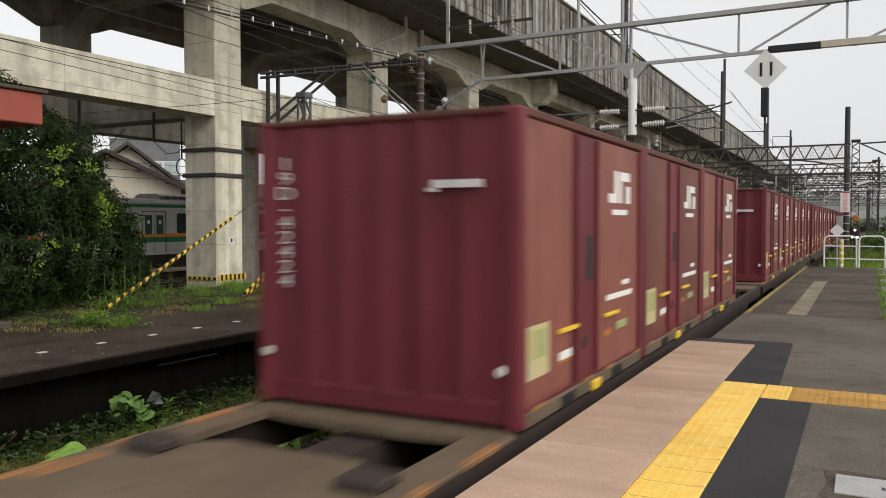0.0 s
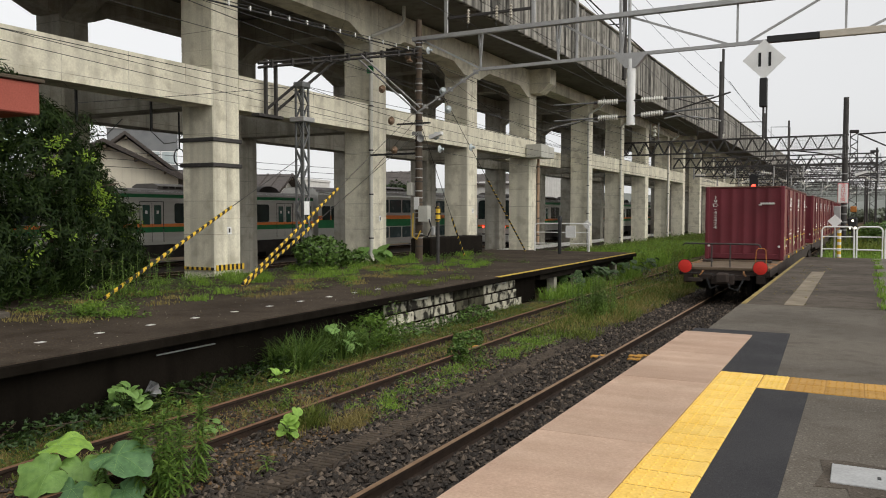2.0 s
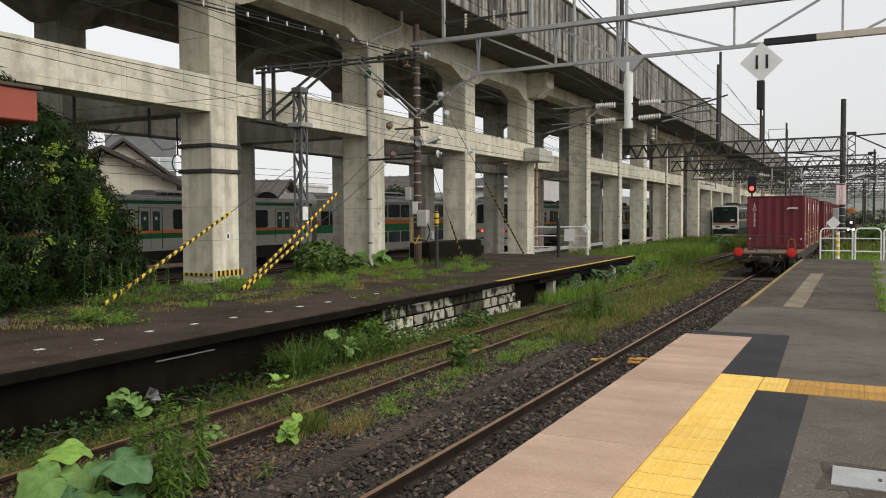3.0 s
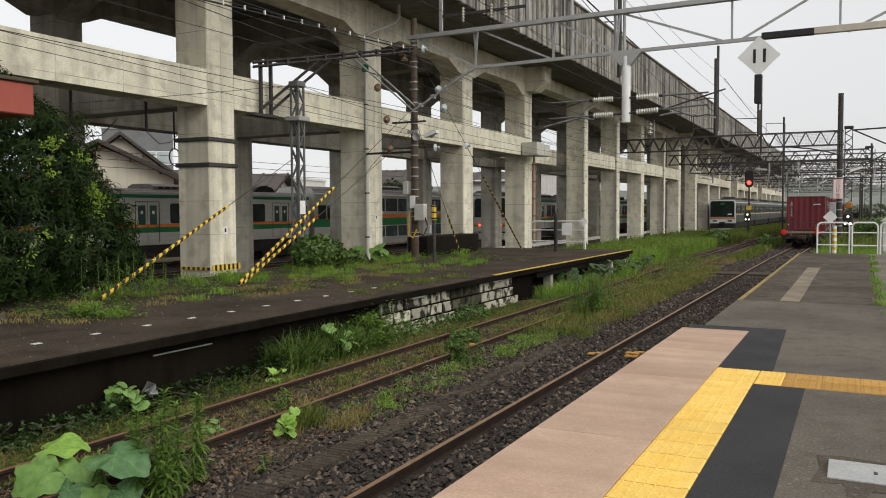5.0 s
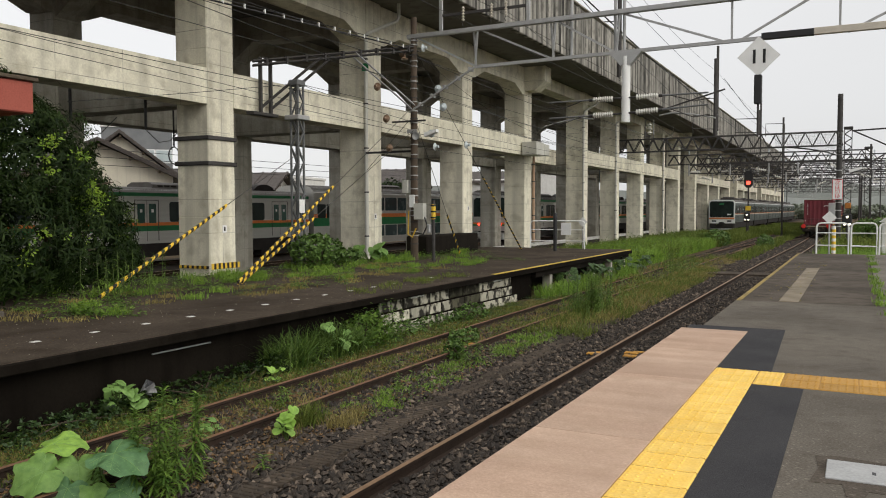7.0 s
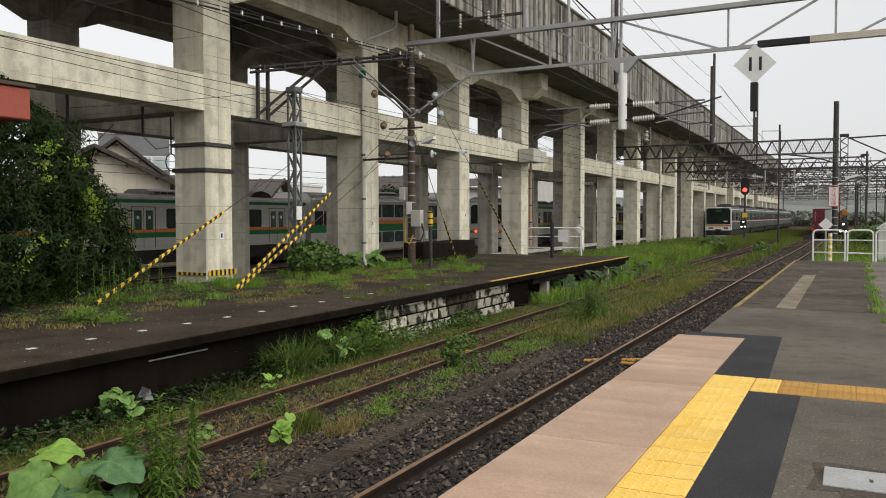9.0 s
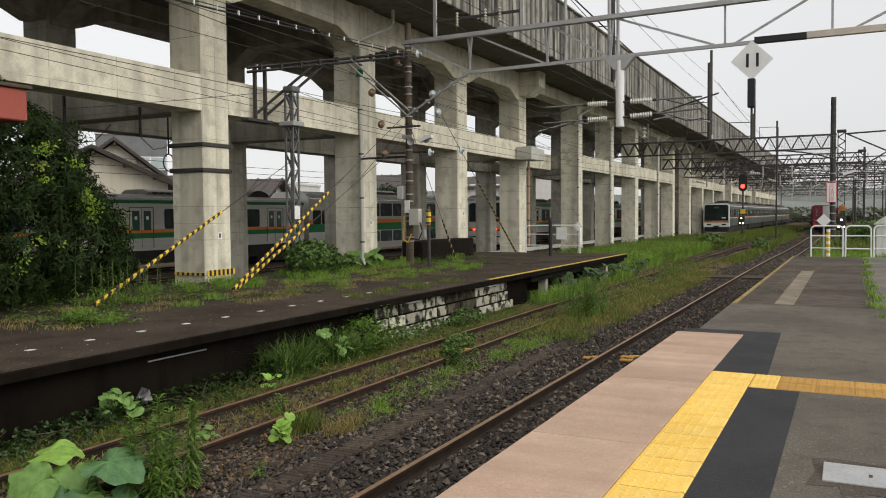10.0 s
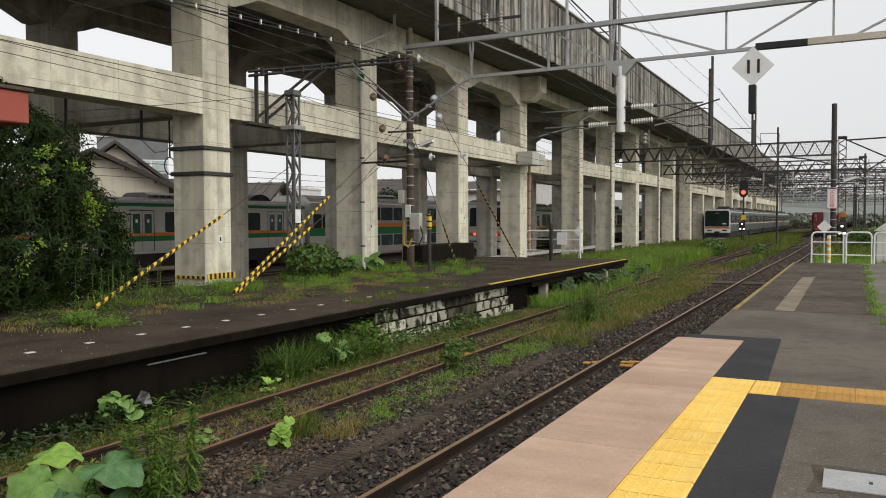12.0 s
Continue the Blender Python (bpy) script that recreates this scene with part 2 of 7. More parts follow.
WINE_B = mat("container_faded", (0.21, 0.075, 0.056), (0.15, 0.05, 0.04), 1.0, 0.55, bump=0.08, fine=40, streak=0.4, dark=0.5, rnd=0.22, stain=0.3, stain_scale=3.0, stain_to=0.55)
WAGON = mat("wagon_deck_rust", (0.15, 0.11, 0.074), (0.1, 0.073, 0.05), 1.2, 0.85, bump=0.3, fine=30, blot=0.3, stain=0.4, stain_scale=4.0)
WAGON_O = mat("fresh_rust", (0.3, 0.145, 0.06), (0.17, 0.09, 0.045), 1.6, 0.85, bump=0.3, fine=30, streak=0.2)
LABEL = mat("paper_label", (0.5, 0.42, 0.2), (0.42, 0.42, 0.3), 4, 0.6, bump=0)
WINE_T = mat("browned_rail", (0.12, 0.045, 0.035), (0.07, 0.035, 0.027), 2.5, 0.7, bump=0.2, fine=30)
WAGON_K = mat("wagon_frame", (0.05, 0.036, 0.03), (0.032, 0.026, 0.023), 3, 0.8, bump=0.2)
ORANGE = mat("rust_orange", (0.42, 0.16, 0.035), (0.3, 0.11, 0.03), 4, 0.7, bump=0.2)
SILV = mat("dull_stainless", (0.085, 0.1, 0.09), (0.065, 0.075, 0.068), 2, 0.55, metal=0.0, bump=0.05, stretch=(1, 0.1, 4))
STAIN = mat("stainless_body", (0.5, 0.49, 0.455), (0.42, 0.41, 0.38), 2, 0.4, metal=0.4, bump=0.05, stretch=(1, 0.1, 4))
GREEN = mat("green_band", (0.018, 0.16, 0.055), (0.015, 0.13, 0.045), 4, 0.5, bump=0)
ORNG = mat("orange_band", (0.68, 0.2, 0.045), (0.6, 0.17, 0.04), 4, 0.5, bump=0)
GLASS_D = mat("train_window", (0.01, 0.015, 0.014), (0.028, 0.042, 0.036), 1.5, 0.2, bump=0, spec=0.2)
GLASS_B = mat("deck_window", (0.035, 0.055, 0.055), (0.055, 0.085, 0.085), 1.2, 0.25, bump=0, spec=0.15)
# pale blue-grey pane, much lighter than the other window glass
PALE_PANE = mat("pale_pane", (0.42, 0.47, 0.48), (0.3, 0.36, 0.37), 1.0, 0.3, bump=0)
TANPIPE = mat("tan_pipe", (0.4, 0.27, 0.18), (0.3, 0.2, 0.14), 3, 0.7, bump=0.1)
PORC_B = mat("brown_porcelain", (0.17, 0.1, 0.06), (0.26, 0.2, 0.15), 8, 0.3, bump=0.0)
GLASS_G = mat("door_glass", (0.02, 0.075, 0.055), (0.015, 0.05, 0.04), 3, 0.15, bump=0, spec=0.6)
ROOF_G = mat("train_roof", (0.15, 0.138, 0.125), (0.09, 0.083, 0.076), 2, 0.8, bump=0.1, stain=0.4)
UNDER = mat("train_underframe", (0.035, 0.03, 0.028), (0.022, 0.02, 0.019), 3, 0.85, bump=0.2)
WALL_C = mat("cream_wall", (0.6, 0.56, 0.46), (0.52, 0.48, 0.4), 1, 0.85, bump=0.1, streak=0.2)
TILE_R = mat("roof_tile", (0.085, 0.072, 0.065), (0.05, 0.043, 0.04), 4, 0.7, bump=0.3, fine=20)
WALL_G = mat("grey_wall", (0.17, 0.175, 0.18), (0.13, 0.135, 0.14), 1, 0.8, bump=0.1)
WALL_W = mat("pale_wall", (0.62, 0.61, 0.58), (0.52, 0.51, 0.49), 1, 0.8, bump=0.1, streak=0.3)
WOODT = mat("trough_lid", (0.07, 0.053, 0.038), (0.034, 0.027, 0.021), 5, 0.9, bump=0.5, fine=50, rnd=0.25, stain=0.5)
BARK = mat("bark", (0.09, 0.07, 0.05), None, 6, 0.9, bump=0.8, fine=40)
STEM = mat("green_stem", (0.09, 0.13, 0.035), None, 6, 0.7, bump=0)
LEAF_D = leaf_mat("dark_leaf", (0.007, 0.019, 0.004), (0.034, 0.058, 0.013), 0.5, 0.14)
LEAF_Y = leaf_mat("creeper_leaf", (0.12, 0.24, 0.025), (0.3, 0.42, 0.045))
LEAF_B = leaf_mat("broad_leaf", (0.12, 0.23, 0.06), (0.2, 0.34, 0.09), 0.5, 0.3)
LEAF_P = leaf_mat("pale_leaf", (0.22, 0.4, 0.07), (0.3, 0.48, 0.09))
LEAF_S = leaf_mat("sea_green_leaf", (0.075, 0.17, 0.075), (0.12, 0.235, 0.1), 0.5, 0.3)
LEAF_R = leaf_mat("round_leaf", (0.14, 0.26, 0.07), (0.23, 0.38, 0.11), 0.5, 0.3)
LEAF_W = leaf_mat("weed_leaf", (0.05, 0.1, 0.02), (0.13, 0.22, 0.048))
GRASS = leaf_mat("grass_blade", (0.07, 0.105, 0.018), (0.19, 0.225, 0.05), 0.7, 0.2)
GRASS_T = leaf_mat("tuft_blade", (0.04, 0.085, 0.016), (0.13, 0.2, 0.04), 0.6, 0.25)
LEAF_V = leaf_mat("vine_leaf", (0.018, 0.042, 0.011), (0.055, 0.1, 0.028))
LEAF_T = leaf_mat("tall_weed_leaf", (0.05, 0.11, 0.018), (0.17, 0.27, 0.048), 0.5, 0.2)
# distance haze mixed into the leaf colour as pale grey-green
LEAF_F = leaf_mat("hazed_tree_leaf", (0.14, 0.16, 0.12), (0.22, 0.245, 0.19))
GRASS_B = leaf_mat("bright_grass", (0.12, 0.225, 0.028), (0.24, 0.37, 0.055), 0.7)
GRASS_D = leaf_mat("dry_grass", (0.16, 0.13, 0.045), (0.35, 0.29, 0.11), 0.8)
VEIN = mat("leaf_vein", (0.2, 0.33, 0.11), (0.17, 0.29, 0.1), 6, 0.6, bump=0)
LITTER = mat("dead_leaf_litter", (0.2, 0.125, 0.065), (0.1, 0.06, 0.032), 9, 0.9, bump=0.2, spec=0.05)
RED_ON = glow("red_lamp", (1.0, 0.05, 0.03), 5)
WHITE_ON = glow("white_lamp", (1.0, 0.9, 0.7), 3)
REDTXT = mat("red_lettering", (0.7, 0.06, 0.07), None, 4, 0.5, bump=0)
CREAM = mat("cream_beam", (0.55, 0.5, 0.42), None, 3, 0.6, bump=0.1)
BOXG = mat("equipment_box", (0.5, 0.49, 0.44), (0.42, 0.41, 0.37), 3, 0.6, bump=0.1)
TEAL = mat("grey_green_cabinet", (0.09, 0.12, 0.12), None, 3, 0.6, bump=0.1)
PLAST = mat("clear_bag", (0.35, 0.35, 0.36), None, 6, 0.3, bump=0.3)
BLUEP = mat("label_sticker", (0.42, 0.38, 0.16), (0.12, 0.26, 0.13), 5, 0.5, bump=0)


# ---- mesh building ----
class Geo:
    def __init__(self):
        self.v, self.f = [], []

    def add(self, vs, fs):
        o = len(self.v)
        self.v += [tuple(p) for p in vs]
        self.f += [tuple(i + o for i in q) for q in fs]
        return self

    def box(self, x0, x1, y0, y1, z0, z1, c=0.0):
        """A box, its edges chamfered by c."""
        if c <= 0:
            v = [(x, y, z) for x in (x0, x1) for y in (y0, y1) for z in (z0, z1)]
            return self.add(v, [(0, 1, 3, 2), (4, 6, 7, 5), (0, 4, 5, 1), (2, 3, 7, 6), (0, 2, 6, 4), (1, 5, 7, 3)])
        P = ((x0, x1), (y0, y1), (z0, z1))
        v, idx = [], {}
        for s in itertools.product((0, 1), repeat=3):
            for ax in range(3):
                idx[s, ax] = len(v)
                v.append([P[k][s[k]] if k == ax else P[k][s[k]] + (c if s[k] == 0 else -c) for k in range(3)])
        f = []
        for ax in range(3):
            o = [k for k in range(3) if k != ax]
            for s in (0, 1):
                q = []
                for a, b in ((0, 0), (1, 0), (1, 1), (0, 1)):
                    key = [0, 0, 0]
                    key[ax], key[o[0]], key[o[1]] = s, a, b
                    q.append(idx[tuple(key), ax])
                f.append(tuple(q))
            for a, b in itertools.product((0, 1), repeat=2):      # edges along ax
                k0, k1 = [0, 0, 0], [0, 0, 0]
                k0[ax], k1[ax] = 0, 1
                for k in (k0, k1):
                    k[o[0]], k[o[1]] = a, b
                k0, k1 = tuple(k0), tuple(k1)
                f.append((idx[k0, o[0]], idx[k1, o[0]], idx[k1, o[1]], idx[k0, o[1]]))
        for s in itertools.product((0, 1), repeat=3):
            f.append((idx[s, 0], idx[s, 1], idx[s, 2]))
        return self.add(v, f)

    def cyl(self, p0, p1, r0, r1=None, n=8, caps=True):
        p0, p1 = Vector(p0), Vector(p1)
        r1 = r0 if r1 is None else r1
        d = (p1 - p0).normalized()
        a = d.orthogonal().normalized()
        b = d.cross(a)
        v = []
        for p, r in ((p0, r0), (p1, r1)):
            for i in range(n):
                t = 2 * math.pi * i / n
                v.append(p + a * (r * math.cos(t)) + b * (r * math.sin(t)))
        f = [(i, (i + 1) % n, n + (i + 1) % n, n + i) for i in range(n)]
        if caps:
            f += [tuple(range(n))[::-1], tuple(range(n, 2 * n))]
        return self.add(v, f)

    def tube(self, pts, r, n=6):
        """One bent tube through the points."""
        pts = [Vector(p) for p in pts]
        v, f = [], []
        a = None
        for k, p in enumerate(pts):
            d = (pts[min(k + 1, len(pts) - 1)] - pts[max(k - 1, 0)]).normalized()
            a = d.orthogonal().normalized() if a is None else (a - d * a.dot(d)).normalized()
            b = d.cross(a)
            v += [p + a * (r * math.cos(2 * math.pi * i / n)) + b * (r * math.sin(2 * math.pi * i / n)) for i in range(n)]
        for k in range(len(pts) - 1):
            f += [(k * n + i, k * n + (i + 1) % n, (k + 1) * n + (i + 1) % n, (k + 1) * n + i) for i in range(n)]
        f += [tuple(range(n))[::-1], tuple(range((len(pts) - 1) * n, len(pts) * n))]
        return self.add(v, f)

    def prism(self, pts, axis, a, b):
        """A closed outline in the two other axes, drawn out along the axis from a to b."""
        n = len(pts)
        def put(p, w):
            return {"x": (w, p[0], p[1]), "y": (p[0], w, p[1]), "z": (p[0], p[1], w)}[axis]
        v = [put(p, a) for p in pts] + [put(p, b) for p in pts]
        f = [(i, (i + 1) % n, n + (i + 1) % n, n + i) for i in range(n)] + [tuple(range(n))[::-1], tuple(range(n, 2 * n))]
        return self.add(v, f)

    def lathe(self, prof, base=(0, 0, 0), axis=(0, 0, 1), n=12):
        """(radius, height) rings round an axis."""
        d = Vector(axis).normalized()
        a = d.orthogonal().normalized()
        b = d.cross(a)
        v, f = [], []
        for r, h in prof:
            for i in range(n):
                t = 2 * math.pi * i / n
                v.append(Vector(base) + d * h + a * (r * math.cos(t)) + b * (r * math.sin(t)))
        for k in range(len(prof) - 1):
            f += [(k * n + i, k * n + (i + 1) % n, (k + 1) * n + (i + 1) % n, (k + 1) * n + i) for i in range(n)]
        f += [tuple(range(n))[::-1], tuple(range((len(prof) - 1) * n, len(prof) * n))]
        return self.add(v, f)

    def mesh(self, name, material, smooth=True):
        me = bpy.data.meshes.new(name)
        me.from_pydata(self.v, [], self.f)
        bm = bmesh.new()
        bm.from_mesh(me)
        bmesh.ops.recalc_face_normals(bm, faces=bm.faces)
        bm.to_mesh(me)
        bm.free()
        if smooth:
            me.polygons.foreach_set("use_smooth", [True] * len(me.polygons))
            me.set_sharp_from_angle(angle=radians(32))
        me.materials.append(material)
        return me


def raw_mesh(name, v, f, material, smooth=False):
    me = bpy.data.meshes.new(name)
    me.from_pydata(v.tolist() if hasattr(v, "tolist") else v, [], f.tolist() if hasattr(f, "tolist") else f)
    if smooth:
        me.polygons.foreach_set("use_smooth", [True] * len(me.polygons))
    me.materials.append(material)
    return me


def part(name, geo, material, parent, label="", at=None):
    """Links a mesh as one object under a thing or a part."""
    ob = new(name, geo.mesh(name, material) if isinstance(geo, Geo) else geo)
    ob.parent = parent
    if at is not None:
        ob.matrix_basis = at
    return tagged(ob, label)


def thing(name, label, category, group="", kind="", at=None, geo=None, material=None):
    ob = new(name, geo.mesh(name, material) if geo else None)
    if at is not None:
        ob.matrix_basis = at
    return tagged(ob, label, category, group, kind)


def lettering(name, body, size, material, parent, at):
    """Words in the built-in font, as a mesh."""
    cu = bpy.data.curves.new(name, "FONT")
    cu.body, cu.size, cu.align_x, cu.align_y, cu.extrude = body, size, "CENTER", "CENTER", 0.002
    tmp = bpy.data.objects.new(name, cu)
    scene.collection.objects.link(tmp)
    me = bpy.data.meshes.new_from_object(tmp.evaluated_get(bpy.context.evaluated_depsgraph_get()))
    bpy.data.objects.remove(tmp)
    me.materials.clear()
    me.materials.append(material)
    return part(name, me, material, parent, at=at)


def ease(y, a, b):
    t = min(1, max(0, (y - a) / (b - a)))
    return t * t * (3 - 2 * t)


def track_x(y):
    """The near track's centre line: straight past the platform, then a slow right and a left curve."""
    return -3.43 + 0.28 * ease(y, 38, 66) + 0.22 * ease(y, 86, 112) - 1.3 * ease(y, 112, 142)

# ---- ground, tracks and platforms ----
ZR, ZL = -1.0, -0.185        # rail head, top of the old platform
GROUND = -1.2


def ground():
    xs = [-900, -300, -120] + [x * 4 - 60 for x in range(0, 26)] + [120, 300, 900]
    ys = [-200, -60] + [y * 4 - 20 for y in range(0, 46)] + [200, 300, 500, 900, 2000]
    g = Geo()
    g.v = [(x, y, GROUND + (0.03 * noise.noise((x * 0.3, y * 0.3, 0)) if -60 < x < 60 and y < 170 else 0)) for x in xs for y in ys]
    n = len(ys)
    g.f = [(i * n + j, (i + 1) * n + j, (i + 1) * n + j + 1, i * n + j + 1) for i in range(len(xs) - 1) for j in range(n - 1)]
    thing("ground", "weedy brown soil between the tracks", "ground", kind="structure", geo=g, material=SOIL)


def sweep(g, outline, path):
    """Sweeps an outline (across, up) along a path of (x, y), z from the outline."""
    n = len(outline)
    v, f = [], []
    for x, y in path:
        v += [(x + a, y, z) for a, z in outline]
    for k in range(len(path) - 1):
        f += [(k * n + i, k * n + (i + 1) % n, (k + 1) * n + (i + 1) % n, (k + 1) * n + i) for i in range(n)]
    f += [tuple(range(n))[::-1], tuple(range((len(path) - 1) * n, len(path) * n))]
    g.add(v, f)


RAIL_SIDE = [(-0.07, ZR - 0.15), (0.07, ZR - 0.15), (0.065, ZR - 0.135), (0.012, ZR - 0.115), (0.01, ZR - 0.05), (0.032, ZR - 0.035), (0.032, ZR - 0.004),
             (-0.032, ZR - 0.004), (-0.032, ZR - 0.035), (-0.01, ZR - 0.05), (-0.012, ZR - 0.115), (-0.065, ZR - 0.135)]
RAIL_HEAD = [(-0.029, ZR - 0.006), (0.029, ZR - 0.006), (0.027, ZR), (-0.027, ZR)]


def railway(name, label, path, head=RAIL_T, bed=True, half=1.75):
    t = thing(name, label, "railway track", kind="structure")
    for s in (-0.5335, 0.5335):
        p = [(x + s, y) for x, y in path]
        g = Geo()
        sweep(g, RAIL_SIDE, p)
        r = part("rail", g, RAIL_R, t, "rusty steel rail")
        g = Geo()
        sweep(g, RAIL_HEAD, p)
        part("rail_head", g, head, r)
    if bed:
        g = Geo()
        sweep(g, [(-half - 0.35, GROUND - 0.05), (half + 0.35, GROUND - 0.05), (half, ZR - 0.13), (-half, ZR - 0.13)], path)
        part("ballast_bed", g, BALL, t, "dark crushed-stone ballast")
    return t


YS = [-12, 0, 12, 24, 36, 44, 52, 60, 68, 78, 88, 98, 108, 116, 124, 132, 140, 150, 160, 175, 190, 210, 230, 260]
ground()
railway("main_track", "running track with worn rails in dark ballast", [(track_x(y), y) for y in YS], half=1.5)
railway("siding_track", "rusty disused siding grown over with weeds", [(-6.93 + 0.3 * ease(y, 60, 150), y) for y in YS], head=RAIL_O, bed=False)
railway("crossover_track", "turnout track joining the siding and the running track", [(-6.93 + 3.2 * ease(y, 48, 92), y) for y in range(46, 96, 4)], head=RAIL_O, bed=False)
railway("far_track", "station track beside the viaduct columns", [(-13.75, y) for y in YS[5:]], half=1.4)
railway("track_under_viaduct", "track in grey gravel beneath the viaduct", [(-25.3, y) for y in YS])
railway("train_track", "track carrying the standing commuter train", [(-30.75, y) for y in YS])


def near_platform():
    t = thing("platform_near", "asphalt station platform with pink edge paving", "platform", kind="structure")
    g = Geo().box(-1.93, 9, -14, 10.62, -1.3, -0.006)
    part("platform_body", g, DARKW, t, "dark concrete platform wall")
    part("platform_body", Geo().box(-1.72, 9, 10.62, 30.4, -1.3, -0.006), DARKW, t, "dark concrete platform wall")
    part("asphalt", Geo().box(-1.78, 9, 10.62, 14.3, -0.05, 0, 0.004), ASPH, t, "grey worn asphalt")
    g = Geo().box(-1.18, 9, -14, 10.62, -0.05, 0)
    part("asphalt", g, ASPH, t, "grey worn asphalt")
    part("asphalt", Geo().box(-1.78, 0.36, 14.304, 30.45, -0.05, -0.002, 0.006), ASPH_B, t, "brown-stained asphalt")
    for k in range(8):
        part("paving_panel", Geo().box(0.37, 3.0, 14.31 + 2.02 * k, 16.3 + 2.02 * k, -0.05, -0.002, 0.008), PAVE, t)
        part("paving_panel", Geo().box(3.02, 9, 14.31 + 2.02 * k, 16.3 + 2.02 * k, -0.05, -0.002, 0.008), PAVE, t)
    part("asphalt_patch", Geo().box(-0.785, -0.37, -6, 7.44, -0.02, 0.004), ASPH_N, t, "fresh black asphalt patch")
    part("asphalt_patch", Geo().prism([(-1.17, 8.08), (-0.68, 8.1), (-0.77, 11.0), (-1.93, 10.98), (-1.93, 10.66), (-1.17, 10.62)], "z", -0.02, 0.004), ASPH_N, t, "fresh black asphalt patch")
    part("worn_strip", Geo().box(-1.12, -0.82, 14.4, 22.9, -0.02, 0.004), WORN, t, "pale worn concrete strip")
    part("edge_line", Geo().box(-1.775, -1.7, 14.3, 30.3, -0.02, 0.004), YEL_W, t, "worn yellow edge line")
    for y0, y1 in ((-4.0, -1.2), (-1.2, 1.0), (1.0, 3.15), (3.15, 5.28), (5.28, 7.42), (7.42, 9.0), (9.0, 10.62)):
        part("paving_slab", Geo().box(-1.985, -1.178, y0 + 0.003, y1 - 0.003, -0.12, 0.01, 0.004), PINK, t)
    part("tactile_bed", Geo().box(-1.177, -0.79, -1, 8.07, -0.03, 0.003).box(-0.79, 4.3, 7.45, 8.07, -0.03, 0.002), YEL_O, t, "stained joint bed")
    # tactile blocks: rows of bumps, an inner bar along the strip
    def block(w, l, bar):
        g = Geo().box(0.003, w - 0.003, 0.009, l - 0.009, -0.03, 0.008, 0.005)
        k = 5
        ww = 0.3 if bar else w
        for i in range(k):
            for j in range(5):
                x, y = (i + 0.5) * ww / k, (j + 0.5) * l / 5
                g.cyl((x, y, 0.007), (x, y, 0.013), 0.0135, 0.007, 6)
        if bar:
            g.box(w - 0.04, w - 0.008, 0.008, l - 0.008, 0.006, 0.011, 0.003)
        return g
    a, b = block(0.39, 0.3, True).mesh("tactile_block", YEL), block(0.3, 0.31, False).mesh("tactile_block", YEL)
    c = block(0.3, 0.31, False).mesh("tactile_block", YEL_O)
    for k in range(28):
        part("tactile_block", a, YEL, t, at=pose(-1.176, 7.45 - 0.3 * (k + 1), 0))
    for r in (0, 1):
        part("tactile_block", block(0.39, 0.31, False).mesh("tactile_block", YEL), YEL, t, at=pose(-1.176, 7.45 + 0.31 * r, 0))
        part("tactile_block", block(0.225, 0.31, False).mesh("tactile_block", YEL), YEL, t, at=pose(-0.784, 7.45 + 0.31 * r, 0))
        for k in range(16):
            part("tactile_block", c, YEL_O, t, at=pose(-0.556 + 0.302 * k, 7.45 + 0.31 * r, -0.001))
    part("asphalt_patch", Geo().prism([(-0.21, 4.9), (-0.04, 4.93), (-0.02, 4.74), (0.06, 4.7), (0.09, 4.86), (0.6, 4.82), (0.6, 5.42), (0.44, 5.47), (0.2, 5.44), (-0.06, 5.49), (-0.2, 5.45), (-0.17, 5.2)], "z", -0.02, 0.003), ASPH_B, t, "dark patched asphalt")
    t2 = thing("access_cover", "pale metal access cover set in the platform", "cover", geo=Geo().box(-0.13, 0.42, 5.0, 5.37, -0.01, 0.012, 0.004), material=STEEL)
    part("lifting_slot", Geo().box(0.11, 0.13, 5.15, 5.2, 0.0125, 0.0145), BLACK, t2)


